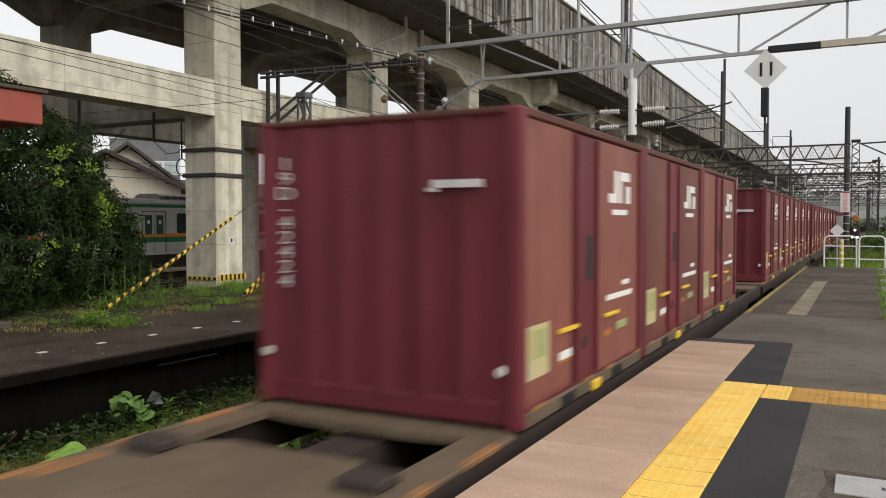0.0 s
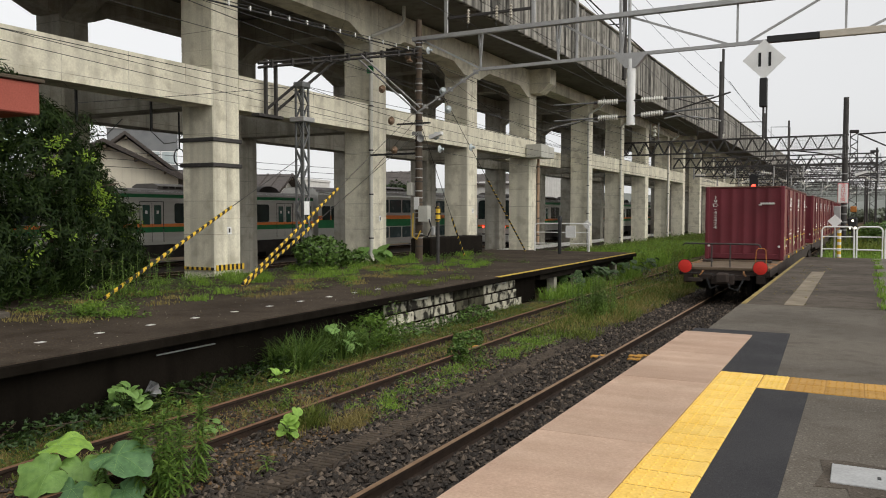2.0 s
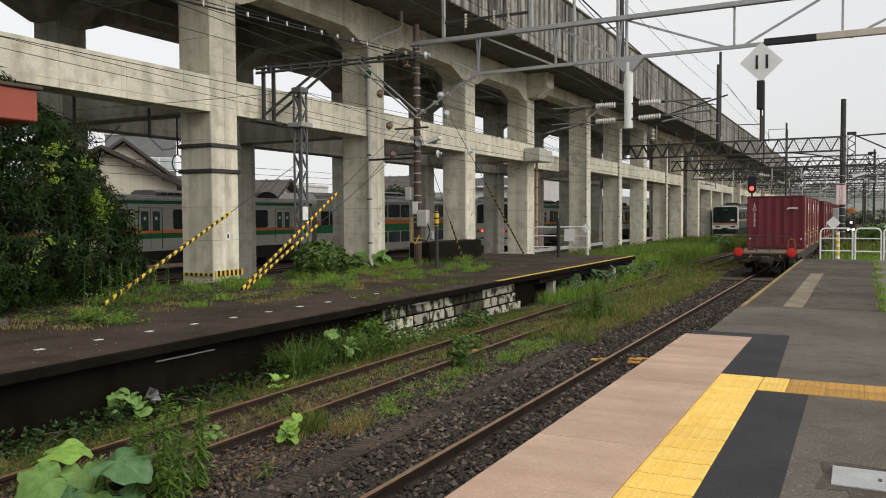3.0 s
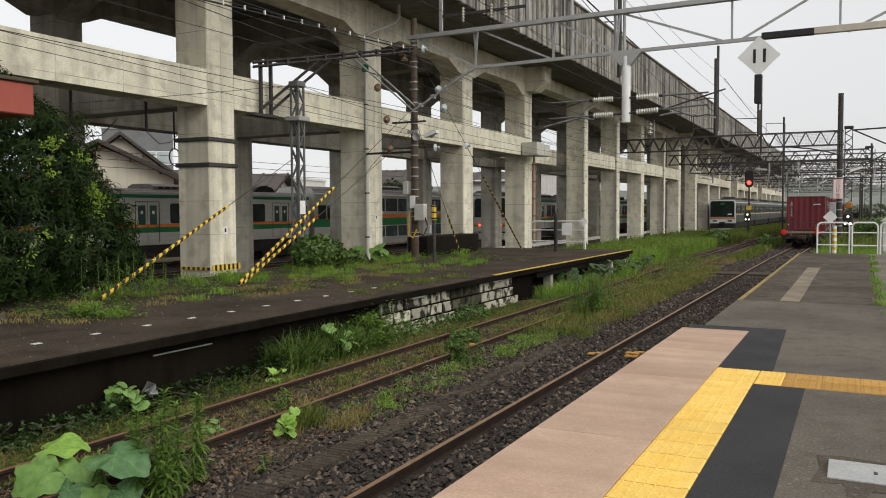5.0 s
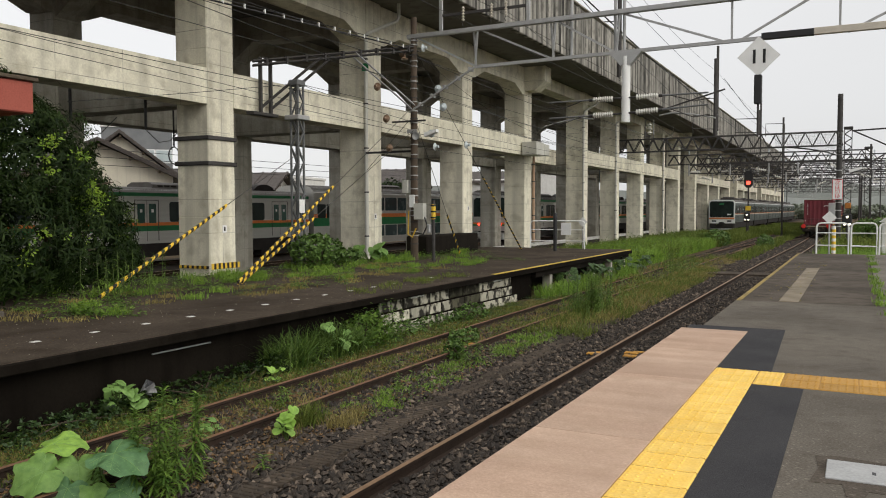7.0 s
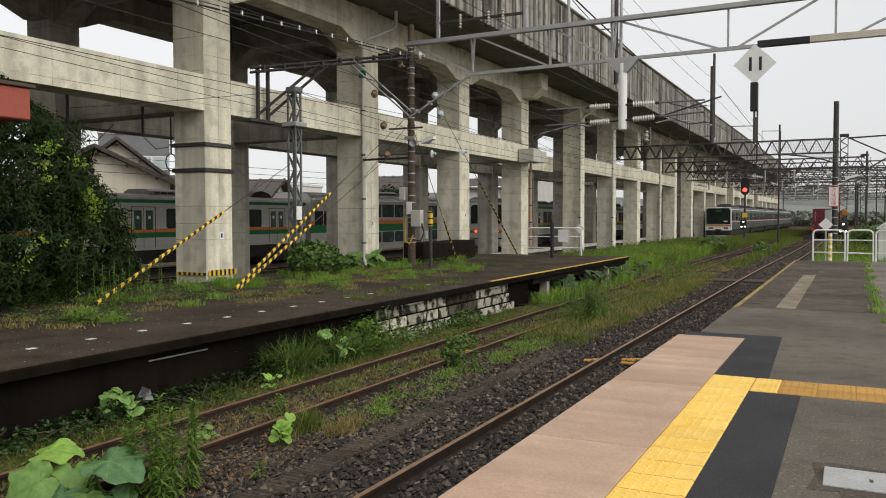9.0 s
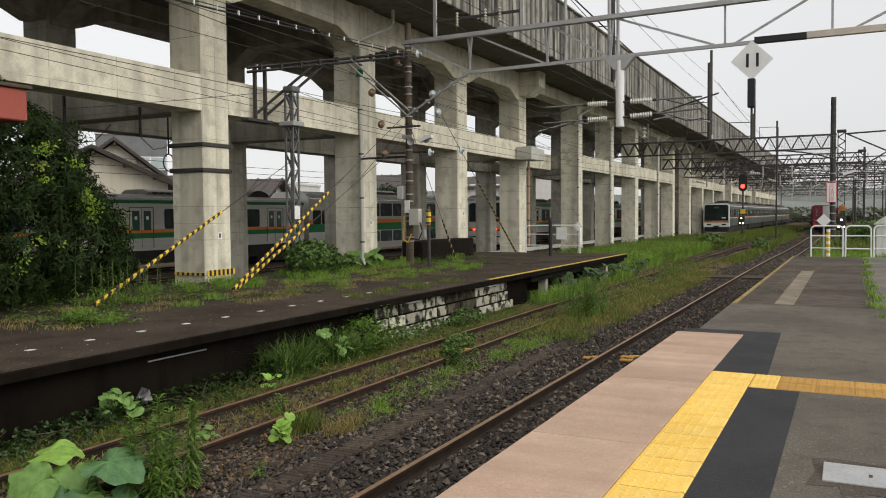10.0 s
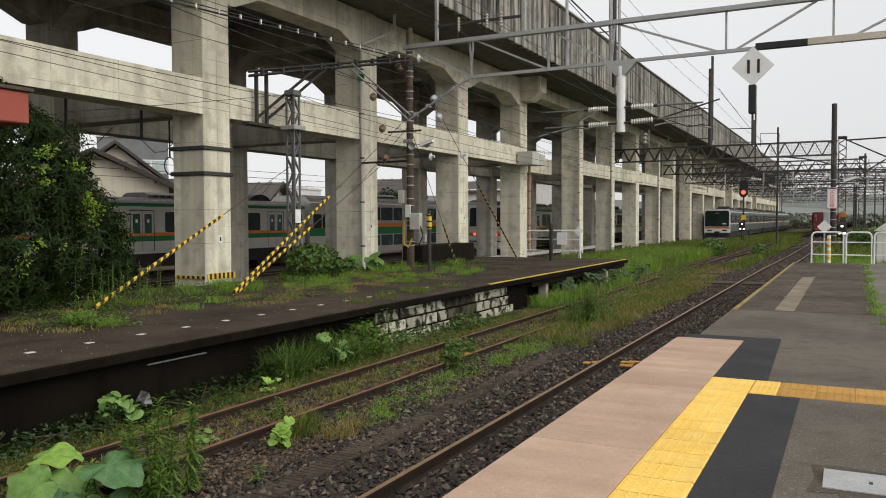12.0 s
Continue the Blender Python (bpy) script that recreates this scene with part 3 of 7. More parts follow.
def old_platform():
    t = thing("platform_old", "disused dark asphalt platform with weeds", "platform", kind="structure")
    part("platform_top", Geo().box(-15.3, -8.53, -14, 34.3, ZL - 0.02, ZL), ASPH_L, t, "blackened old asphalt")
    # lip and wall below: their shade is in the colour
    part("platform_lip", Geo().box(-15.25, -8.5, -14, 34.32, ZL - 0.16, ZL - 0.02, 0.015), SHADE_K, t)
    part("platform_wall", Geo().box(-15.2, -8.78, -14, 23.0, -1.3, ZL - 0.161), SHADE_K, t, "retaining wall coloured near-black for shade")
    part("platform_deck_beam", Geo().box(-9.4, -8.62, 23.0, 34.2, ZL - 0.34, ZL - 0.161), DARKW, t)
    part("platform_wall", Geo().box(-15.2, -10.2, 23.0, 34.0, -1.3, ZL - 0.161), DARKW, t, "retaining wall coloured near-black for shade")
    for y in (24.6, 27.0, 29.4, 31.8, 33.8):
        part("support_post", Geo().box(-8.95, -8.7, y - 0.12, y + 0.12, -1.3, ZL - 0.341), CONC_D, t)
    part("edge_line", Geo().box(-8.62, -8.505, 19.6, 34.2, ZL - 0.01, ZL + 0.004), YEL_E, t, "worn yellow edge line")
    rng = random.Random(4)
    me = [Geo().box(-0.02, 0.035, 0.035, w - 0.035, 0.02, 0.248, 0.014).mesh("wall_block", BLOCKW) for w in (0.5, 0.76, 0.96)]
    md = [Geo().box(-0.02, 0.03, 0.03, w - 0.03, 0.02, 0.248, 0.014).mesh("wall_block", MOSSB) for w in (0.5, 0.76, 0.96)]
    for row in range(3):
        y = 14.15 + rng.random() * 0.1
        while y < 21.9:
            k = rng.randrange(3)
            w = (0.5, 0.76, 0.96)[k]
            if y + w > 22.2:
                break
            dark = 17.0 + row * 0.15 < y < 18.9 + row * 0.1
            if rng.random() > 0.05:
                part("wall_block", (md if dark else me)[k], BLOCKW, t, at=pose(-8.79 + rng.random() * 0.012, y, -0.64 - 0.27 * row))
            y += w
    for y in (15.4, 19.9):
        part("wall_bar", Geo().box(-8.76, -8.68, y, y + 0.6, -0.42, -0.36, 0.01), WHITE, t, "white pipe on the wall")
    part("wall_bar", Geo().box(-8.76, -8.73, 8.12, 9.28, -0.49, -0.47, 0.006), STEEL, t)
    for k in range(15):                                     # white studs along the edge
        part("edge_stud", Geo().box(-9.6, -9.51, 5.93 + 0.925 * k, 6.05 + 0.925 * k, ZL - 0.01, ZL + 0.006, 0.002), WALL_W, t)


near_platform()
old_platform()


def siding_bed():
    """Sunken, uneven soil and fines that bury the siding to the rail web."""
    g = Geo()
    nx, ny = 24, 120
    for i in range(nx + 1):
        for j in range(ny + 1):
            x, y = -8.76 + 3.5 * i / nx, 1.5 + 44.5 * j / ny
            edge = min(1.0, (nx - i) / 2.0, (ny - j) / 6.0)
            g.v.append((x, y, -1.22 + edge * (0.085 + 0.035 * noise.noise((x * 2.1, y * 2.1, 3)) + 0.02 * noise.noise((x * 6, y * 6, 1)))))
    g.f = [(i * (ny + 1) + j, (i + 1) * (ny + 1) + j, (i + 1) * (ny + 1) + j + 1, i * (ny + 1) + j + 1) for i in range(nx) for j in range(ny)]
    thing("siding_bed", "brown soil and fines burying the disused siding", "ground", kind="structure", geo=g, material=SOIL)


siding_bed()
sleepers = thing("siding_sleepers", "dark old timber sleepers under the siding", "sleepers")
sl_mesh = Geo().box(-1.05, 1.05, -0.11, 0.11, -0.12, 0.0, 0.012).mesh("sleeper", WOODT)
for k in range(64):
    part("sleeper", sl_mesh, WOODT, sleepers, at=pose(-6.93, 21.0 + 0.64 * k, -1.125, rz=1.5 * math.sin(k * 1.7)))

trough = thing("cable_trough", "row of dark cable trough lids beside the siding", "cable trough")
grooves = [(0.004, -0.06), (0.004, -0.012)]
for k in range(6):                           # slatted boards with worn edges
    y = 0.006 + 0.0815 * k
    grooves += [(y, -0.012), (y + 0.006, -0.002), (y + 0.014, 0.0), (y + 0.06, 0.0), (y + 0.068, -0.002), (y + 0.074, -0.012)]
lid = Geo().prism(grooves + [(0.496, -0.012), (0.496, -0.06)], "x", -0.15, 0.15).mesh("trough_lid", WOODT)
for k in range(46):
    part("trough_lid", lid, WOODT, trough, at=pose(-4.95 - 0.008 * k + 0.015 * math.sin(k * 2.1), 4.5 + 0.5 * k, -1.085, rz=0.9))
thing("cable_duct", "pale concrete cable duct beneath the viaduct", "cable duct", geo=Geo().box(-21.3, -20.9, 6, 110, -1.2, -0.9, 0.01), material=WALL_W)
thing("gravel_yard", "grey gravel under the viaduct", "gravel", kind="structure", geo=Geo().box(-34, -15.35, -20, 260, -1.3, -1.14), material=BALL)

thing("yard_ballast", "dark ballast spread between the yard tracks", "gravel", kind="structure", geo=Geo().box(-8.3, -1.75, 37, 190, -1.3, -1.165), material=BALL)
# timber crossing over the running track
tc2 = thing("track_crossing", "dark timber walkway laid across the track", "crossing")
for k in range(5):
    part("board", Geo().box(-5.4, -4.05, 33.6 + 0.26 * k, 33.84 + 0.26 * k, -1.15, -1.03, 0.008), WOODT, tc2)
    part("board", Geo().box(-3.85, -3.0, 33.6 + 0.26 * k, 33.84 + 0.26 * k, -1.15, -1.03, 0.008), WOODT, tc2)
    part("board", Geo().box(-2.8, -1.9, 33.6 + 0.26 * k, 33.84 + 0.26 * k, -1.15, -1.03, 0.008), WOODT, tc2)

# ---- viaduct ----
XF, XB = -15.6, -21.7                      # track faces of the two column rows
CY = [1.3, 9.2, 17.1, 25.0, 32.9, 40.4, 50.6, 58.4, 66.1, 74.3, 81.5, 90.7, 99.1, 107.4, 117.0, 125, 133, 141, 151, 159, 167, 175, 185, 193, 201, 209]
CW = 1.04


def viaduct():
    t = thing("viaduct", "tall two-tier concrete railway viaduct on square columns", "viaduct", kind="structure")
    # columns, with slightly rounded arrises and shutter joints
    def column(dx, z0, z1):
        """One square shaft with chamfered arrises and grooved pour joints."""
        def ring(z, inset):
            a, b, c = -dx + inset, -inset, 0.03
            h = CW / 2 - inset
            return [(a + c, -h, z), (b - c, -h, z), (b, -h + c, z), (b, h - c, z), (b - c, h, z), (a + c, h, z), (a, h - c, z), (a, -h + c, z)]
        v = ring(z0, 0)
        for z in (1.35, 3.6, 5.9):
            v += ring(z - 0.012, 0) + ring(z - 0.006, 0.01) + ring(z + 0.006, 0.01) + ring(z + 0.012, 0)
        v += ring(z1, 0)
        m = len(v) // 8
        f = [(r * 8 + i, r * 8 + (i + 1) % 8, (r + 1) * 8 + (i + 1) % 8, (r + 1) * 8 + i) for r in range(m - 1) for i in range(8)]
        return Geo().add(v, f + [tuple(range(8))[::-1], tuple(range(8 * m - 8, 8 * m))])
    # rear row and cross beams: shade under the deck painted in by CONC_D
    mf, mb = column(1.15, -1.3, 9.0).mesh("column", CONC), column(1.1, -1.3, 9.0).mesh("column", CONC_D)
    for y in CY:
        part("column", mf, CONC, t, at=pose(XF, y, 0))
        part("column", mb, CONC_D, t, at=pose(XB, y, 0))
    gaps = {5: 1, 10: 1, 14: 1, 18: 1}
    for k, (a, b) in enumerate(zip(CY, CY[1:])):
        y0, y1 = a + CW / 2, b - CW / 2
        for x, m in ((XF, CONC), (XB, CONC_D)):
            # lower tie beam with small haunches
            o = [(y0, 4.4), (y0 + 0.1, 4.4), (y1 - 0.1, 4.4), (y1, 4.4), (y1, 5.36), (y0, 5.36)]
            back = 1.8 if k in gaps and x == XF else 0.0      # set back at the expansion joints
            part("tie_beam", Geo().prism(o, "x", x - 0.85 - back, x - 0.006 - back), m, t)
            # upper beam, haunched down to the columns
            h = 7.55
            o = [(y0, h), (y0 + 0.25, h), (y0 + 1.35, 8.0), (y1 - 1.35, 8.0), (y1 - 0.25, h), (y1, h), (y1, 8.95), (y0, 8.95)]
            if a > 40:                                 # straight, shallower beam past the expansion joint
                o = [(y0, 8.3), (y1, 8.3), (y1, 8.95), (y0, 8.95)]
            part("upper_beam", Geo().prism(o, "x", x - 0.9, x - 0.008), m, t)
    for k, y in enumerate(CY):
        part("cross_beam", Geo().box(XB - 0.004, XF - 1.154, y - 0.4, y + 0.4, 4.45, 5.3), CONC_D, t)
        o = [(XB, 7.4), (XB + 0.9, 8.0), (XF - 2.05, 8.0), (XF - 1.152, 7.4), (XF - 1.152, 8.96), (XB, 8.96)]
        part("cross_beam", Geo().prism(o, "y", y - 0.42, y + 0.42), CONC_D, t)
        # bracket under the overhang
        if k % 5 == 0:
            part("bracket", Geo().prism([(XF + 0.002, 7.75), (XF + 0.5, 7.75), (XF + 1.1, 8.2), (XF + 1.1, 8.98), (XF + 0.002, 8.98)], "y", y - 0.5, y + 0.5), CONC, t)
    part("deck", Geo().box(-25.6, -12.95, -8, 216, 9.0, 9.3), DECKU, t, "concrete deck coloured dark for its shaded underside")
    part("deck_edge", Geo().box(-12.95, -12.72, -8, 216, 8.97, 9.35, 0.03), PARAPET, t)
    # parapet of panels between posts
    g = Geo().box(-12.83, -12.73, 0.012, 1.988, 9.36, 11.75, 0.01)
    g.box(-12.88, -12.712, -0.045, 0.045, 9.3, 11.85, 0.01)
    pm = g.mesh("parapet_panel", PARAPET)
    for k in range(112):
        part("parapet_panel", pm, PARAPET, t, at=pose(0, -8 + 2 * k, 0))
    part("parapet_cap", Geo().box(-12.9, -12.66, -8, 216, 11.856, 11.95, 0.02), CONC_D, t)
    part("parapet_back", Geo().box(-25.6, -25.4, -8, 216, 9.31, 11.9), PARAPET, t)
    return t


viaduct()
c1 = thing("column_bands", "grey steel bands strapped round a viaduct column", "column band")
for z in (3.5, 2.81):
    part("band", Geo().box(XF - 1.2, XF + 0.05, 17.1 - CW / 2 - 0.05, 17.1 + CW / 2 + 0.05, z - 0.05, z + 0.06, 0.015), STEEL_D, c1)
guard = thing("column_guard", "yellow and black striped guard round a viaduct column", "striped guard")
for k in range(13):
    part("stripe", Geo().box(XF + 0.006, XF + 0.03, 16.62 + 0.085 * k, 16.7 + 0.085 * k, -0.08, 0.08), (SAFE_Y, SAFE_K)[k % 2], guard)
for k in range(12):
    part("stripe", Geo().box(XF - 1.1 + 0.09 * k, XF - 1.02 + 0.09 * k, 16.545, 16.573, -0.06, 0.02), (SAFE_Y, SAFE_K)[k % 2], guard)

# ---- the freight train ----
CL, CWD, CH = 3.68, 2.45, 2.4          # container length, width, height


def container():
    """A ribbed steel goods container, its base at the origin, the tail end at y = 0."""
    t = thing("container", "wine-red ribbed steel goods container with white markings", "container", "containers on the train")
    w = CWD / 2
    # end wall with shallow ribs, drawn as one folded sheet with depth
    def ribs(a0, a1, n, depth, top, bot, put):
        g = Geo()
        pts = []
        step = (a1 - a0) / n
        for k in range(n):
            s = a0 + k * step
            pts += [(s, 0), (s + step * 0.1, 0), (s + step * 0.18, -depth), (s + step * 0.82, -depth), (s + step * 0.9, 0)]
        pts.append((a1, 0))
        v = [put(a, d, bot) for a, d in pts] + [put(a, d, top) for a, d in pts] + [put(a, -0.06, bot) for a, d in pts] + [put(a, -0.06, top) for a, d in pts]
        m = len(pts)
        f = []
        for i in range(m - 1):
            f += [(i, i + 1, m + i + 1, m + i), (2 * m + i, 3 * m + i, 3 * m + i + 1, 2 * m + i + 1), (m + i, m + i + 1, 3 * m + i + 1, 3 * m + i), (i, 2 * m + i, 2 * m + i + 1, i + 1)]
        return g.add(v, f)
    part("end_wall", ribs(-w + 0.13, w - 0.13, 6, 0.014, CH - 0.04, 0.16, lambda a, d, z: (a, -d + 0.02, z)), WINE, t)
    part("front_wall", ribs(-w + 0.13, w - 0.13, 6, 0.014, CH - 0.04, 0.16, lambda a, d, z: (a, CL + d - 0.02, z)), WINE, t)
    # each side: a smooth fixed panel, a narrow middle leaf with a deep slot and a wide door
    for s in (-1, 1):
        def side(name, y0, y1, z0, z1, x0, x1, m, up, label="", bevel=0.0):
            return part(name, Geo().box(min(s * x0, s * x1), max(s * x0, s * x1), y0, y1, z0, z1, bevel), m, up, label)
        side("side_panel", 0.135, 1.21, 0.14, CH - 0.07, w - 0.06, w - 0.02, WINE_B, t, bevel=0.008)
        side("seam", 1.213, 1.237, 0.14, CH - 0.08, w - 0.06, w - 0.035, BLACK, t)
        d = side("door", 1.24, 1.93, 0.14, CH - 0.08, w - 0.06, w - 0.016, WINE, t, bevel=0.01)
        side("slot", 1.6, 1.79, 1.02, 1.42, w - 0.016, w - 0.012, BLACK, d)
        side("slot", 1.5, 1.62, 0.42, 0.52, w - 0.016, w - 0.012, WAGON_K, d)
        side("seam", 1.933, 1.957, 0.14, CH - 0.08, w - 0.06, w - 0.035, BLACK, t)
        e = side("door", 1.96, CL - 0.17, 0.14, CH - 0.08, w - 0.06, w - 0.016, WINE_B, t, bevel=0.01)
        for up, y in ((d, 1.29), (d, 1.89), (e, CL - 0.24)):
            part("locking_bar", Geo().cyl((s * (w - 0.002), y, 0.16), (s * (w - 0.002), y, CH - 0.1), 0.016, n=6), WINE, up)
        side("handle", 0.83, 1.3, 0.63, 0.665, w - 0.02, w + 0.02, SAFE_Y, t, "yellow door handle", 0.006)
        side("handle", 2.14, 2.6, 0.63, 0.665, w - 0.016, w + 0.02, SAFE_Y, e, "yellow door handle", 0.006)
    for x in (-w, w - 0.13):
        for y in (0, CL - 0.13):
            part("corner_post", Geo().box(x, x + 0.13, y, y + 0.13, 0.0, CH, 0.018), WINE, t)
    part("roof", Geo().box(-w + 0.01, w - 0.01, 0.01, CL - 0.01, CH - 0.07, CH - 0.005, 0.02), WINE, t)
    part("top_rail", Geo().box(-w + 0.13, w - 0.13, 0.0, 0.05, CH - 0.05, CH, 0.01), WINE_T, t, "rust-browned top rail")
    for s in (-1, 1):
        part("top_rail", Geo().box(min(s * (w - 0.05), s * (w - 0.002)), max(s * (w - 0.05), s * (w - 0.002)), 0.13, CL - 0.13, CH - 0.065, CH, 0.01), WINE_T, t, "rust-browned top rail")
    part("base_frame", Geo().box(-w + 0.02, w - 0.02, 0.02, CL - 0.02, 0.02, 0.21, 0.02), WINE, t)
    for s in (-1, 1):
        part("base_rail", Geo().box(min(s * (w - 0.06), s * (w + 0.0)), max(s * (w - 0.06), s * (w + 0.0)), 0.13, CL - 0.13, 0.0, 0.12, 0.01), WAGON, t, "rust-orange base rail")
        part("fork_slot", Geo().box(min(s * (w - 0.01), s * (w + 0.006)), max(s * (w - 0.01), s * (w + 0.006)), 0.9, 1.25, 0.005, 0.1), BLACK, t)
        part("fork_slot", Geo().box(min(s * (w - 0.01), s * (w + 0.006)), max(s * (w - 0.01), s * (w + 0.006)), 2.4, 2.75, 0.005, 0.1), BLACK, t)
        part("twist_lock", Geo().box(min(s * (w - 0.02), s * (w + 0.03)), max(s * (w - 0.02), s * (w + 0.03)), 1.7, 1.95, 0.0, 0.09, 0.01), SAFE_Y, t)
        # side markings as plain shapes
        for y0, y1, z0, z1, m in ((2.3, 2.62, 1.74, 1.83, WHITE), (2.5, 2.62, 1.83, 2.06, WHITE), (2.68, 2.78, 1.74, 2.06, WHITE), (2.78, 3.08, 1.97, 2.06, WHITE), (2.94, 3.1, 1.74, 1.92, WHITE), (2.44, 2.98, 1.62, 1.675, WHITE),
                                  (2.25, 3.2, 0.78, 0.835, WHITE), (2.8, 3.08, 0.9, 0.95, WHITE), (0.16, 0.62, 0.35, 0.76, LABEL), (0.88, 1.18, 0.4, 0.47, WHITE), (2.6, 3.0, 0.46, 0.54, BLUEP), (2.16, 2.4, 0.44, 0.5, ORANGE), (0.88, 1.18, 0.375, 0.395, ORANGE)):
            x = s * (w - 0.017)
            mk = part("marking", Geo().box(min(x, x + s * 0.006), max(x, x + s * 0.006), y0, y1, z0, z1), m, t)
            if m is LABEL:
                x = s * (w - 0.011)
                part("print", Geo().box(min(x, x + s * 0.003), max(x, x + s * 0.003), 0.24, 0.54, 0.5, 0.72), BLUEP, mk)
        for y in (0.25, 1.5, 2.2, 3.3):
            side("rust_patch", y, y + 0.3, 0.1, 0.135, w - 0.04, w - 0.002, WAGON_O, t)
    # end markings: stacked characters, a plain bar, two pale plates
    for k, ch in enumerate("19D-42424"):
        lettering("marking", ch, 0.155, WALL_W, t, Matrix.Translation((-0.9, -0.026, 2.03 - 0.123 * k)) @ pose(0, 0, 0, 90, 0, 0) @ Matrix.Diagonal((1.6, 1, 1, 1)))
    part("marking", Geo().box(0.5, 0.92, -0.028, -0.002, 1.81, 1.87).box(0.46, 0.54, -0.028, -0.002, 1.78, 1.81), WALL_W, t, "white bar marking")
    for x in (-1.17, 1.0):
        part("plate", Geo().cyl((x + 0.08, -0.05, 0.45), (x + 0.08, -0.02, 0.45), 0.038, n=10), WALL_W, t)
    return t


WL = 19.6


def bar_between(a, b):
    """A flat deck strut between two points of the wagon frame."""
    d = Vector((b[0] - a[0], b[1] - a[1], 0)).normalized() * 0.05
    o = [(a[0] - d.y, a[1] + d.x), (b[0] - d.y, b[1] + d.x), (b[0] + d.y, b[1] - d.x), (a[0] + d.y, a[1] - d.x)]
    return Geo().prism(o, "z", -0.16, -0.06)


def wagon(tail):
    t = thing("flat_wagon", "rust-brown flat container wagon" + (" with red tail discs" if tail else ""), "wagon", "wagons of the freight train")
    # frame: two side sills, centre sill, deck plates with gaps
    for s in (-1, 1):
        g = Geo().prism([(0.0, -0.24), (2.2, -0.24), (3.0, -0.42), (WL - 3, -0.42), (WL - 2.2, -0.24), (WL, -0.24), (WL, -0.02), (0, -0.02)], "x", s * 1.17 - 0.05, s * 1.17 + 0.05)
        part("side_sill", g, WAGON_K, t)
    part("centre_sill", Geo().box(-0.2, 0.2, 0.1, WL - 0.1, -0.55, -0.12), WAGON_K, t)
    part("deck_plate", Geo().box(-1.15, 1.15, 0.0, 1.6, -0.06, 0.0, 0.006), WAGON, t)
    part("deck_plate", Geo().prism([(-1.15, 1.606), (1.15, 1.606), (1.15, 2.9), (0.8, 2.9), (0.55, 3.1), (-0.55, 3.1), (-0.8, 2.9), (-1.15, 2.9)], "z", -0.06, -0.003), WAGON, t)
    part("deck_plate", Geo().box(-1.15, 1.15, WL - 1.05, WL, -0.06, 0.0, 0.006), WAGON, t)
    part("deck_plate", Geo().prism([(-1.15, 4.0), (-0.4, 3.9), (0.4, 3.9), (1.15, 4.0), (1.15, 4.7), (-1.15, 4.7)], "z", -0.07, -0.01), WAGON, t)
    for s in (-1, 1):
        part("lock_block", Geo().box(min(s * 0.72, s * 1.02), max(s * 0.72, s * 1.02), 2.55, 2.85, -0.003, 0.075, 0.02), WAGON_K, t)
        for y, l in ((0.25, 0.8), (1.9, 0.55)):
            part("rust_strip", Geo().box(min(s * 1.0, s * 1.145), max(s * 1.0, s * 1.145), y, y + l, -0.01, 0.004, 0.002), WAGON_O, t, "orange rust patch")
    for y in (8.1, 11.9, 15.7):
        part("cross_bearer", Geo().box(-1.15, 1.15, y - 0.3, y + 0.3, -0.2, -0.01), WAGON, t)
    for s in (-1, 1):
        part("deck_strip", Geo().box(min(s * 0.88, s * 1.15), max(s * 0.92, s * 1.15), 2.904, 3.996, -0.07, -0.012), WAGON, t)
    part("end_beam", Geo().box(-1.2, 1.2, -0.08, 0.0, -0.08, 0.005, 0.015), WAGON, t)
    part("end_channel", Geo().box(-1.12, 1.12, -0.04, 0.02, -0.22, -0.08, 0.01), WAGON_K, t)
    part("headstock", Geo().box(-0.7, 0.7, -0.06, 0.1, -0.36, -0.2, 0.02), WAGON_K, t)
    for s in (-1, 1):
        part("sill_edge", Geo().box(s * 1.185 - 0.035, s * 1.185 + 0.035, 0.0, 4.1, -0.03, 0.01, 0.008), WAGON, t)
        for y, l in ((0.05, 0.5), (0.8, 0.25), (1.5, 0.7), (2.6, 0.3), (3.3, 0.55)):
            part("rust_strip", Geo().box(s * 1.185 - 0.037, s * 1.185 + 0.037, y, y + l, -0.032, 0.013, 0.008), WAGON_O, t, "orange rust patch")
        part("jack_pad", Geo().box(s * 0.98 - 0.12, s * 0.98 + 0.12, -0.05, 0.2, -0.45, -0.2, 0.03), WAGON_K, t)
    part("drawbar_pocket", Geo().box(-0.3, 0.3, -0.22, 0.1, -0.48, -0.2, 0.03), WAGON_K, t)
    part("coupler", Geo().box(-0.16, 0.16, -0.42, 0.1, -0.42, -0.14, 0.04), WAGON_K, t)
    for yb in (2.4, WL - 2.4):
        b = part("bogie", Geo().box(-0.95, 0.95, yb - 0.15, yb + 0.15, -0.62, -0.4, 0.03), WAGON_K, t)
        for s in (-1, 1):
            part("bogie_side", Geo().prism([(yb - 1.2, -0.62), (yb - 0.4, -0.78), (yb + 0.4, -0.78), (yb + 1.2, -0.62), (yb + 1.2, -0.45), (yb - 1.2, -0.45)], "x", s * 0.9 - 0.07, s * 0.9 + 0.07), WAGON_K, b)
        for ya in (yb - 0.95, yb + 0.95):
            g = Geo().cyl((-0.6, ya, -0.57), (0.6, ya, -0.57), 0.07)
            for s in (-1, 1):
                g.cyl((s * 0.5, ya, -0.57), (s * 0.63, ya, -0.57), 0.43, n=20)
            part("wheelset", g, UNDER, b)
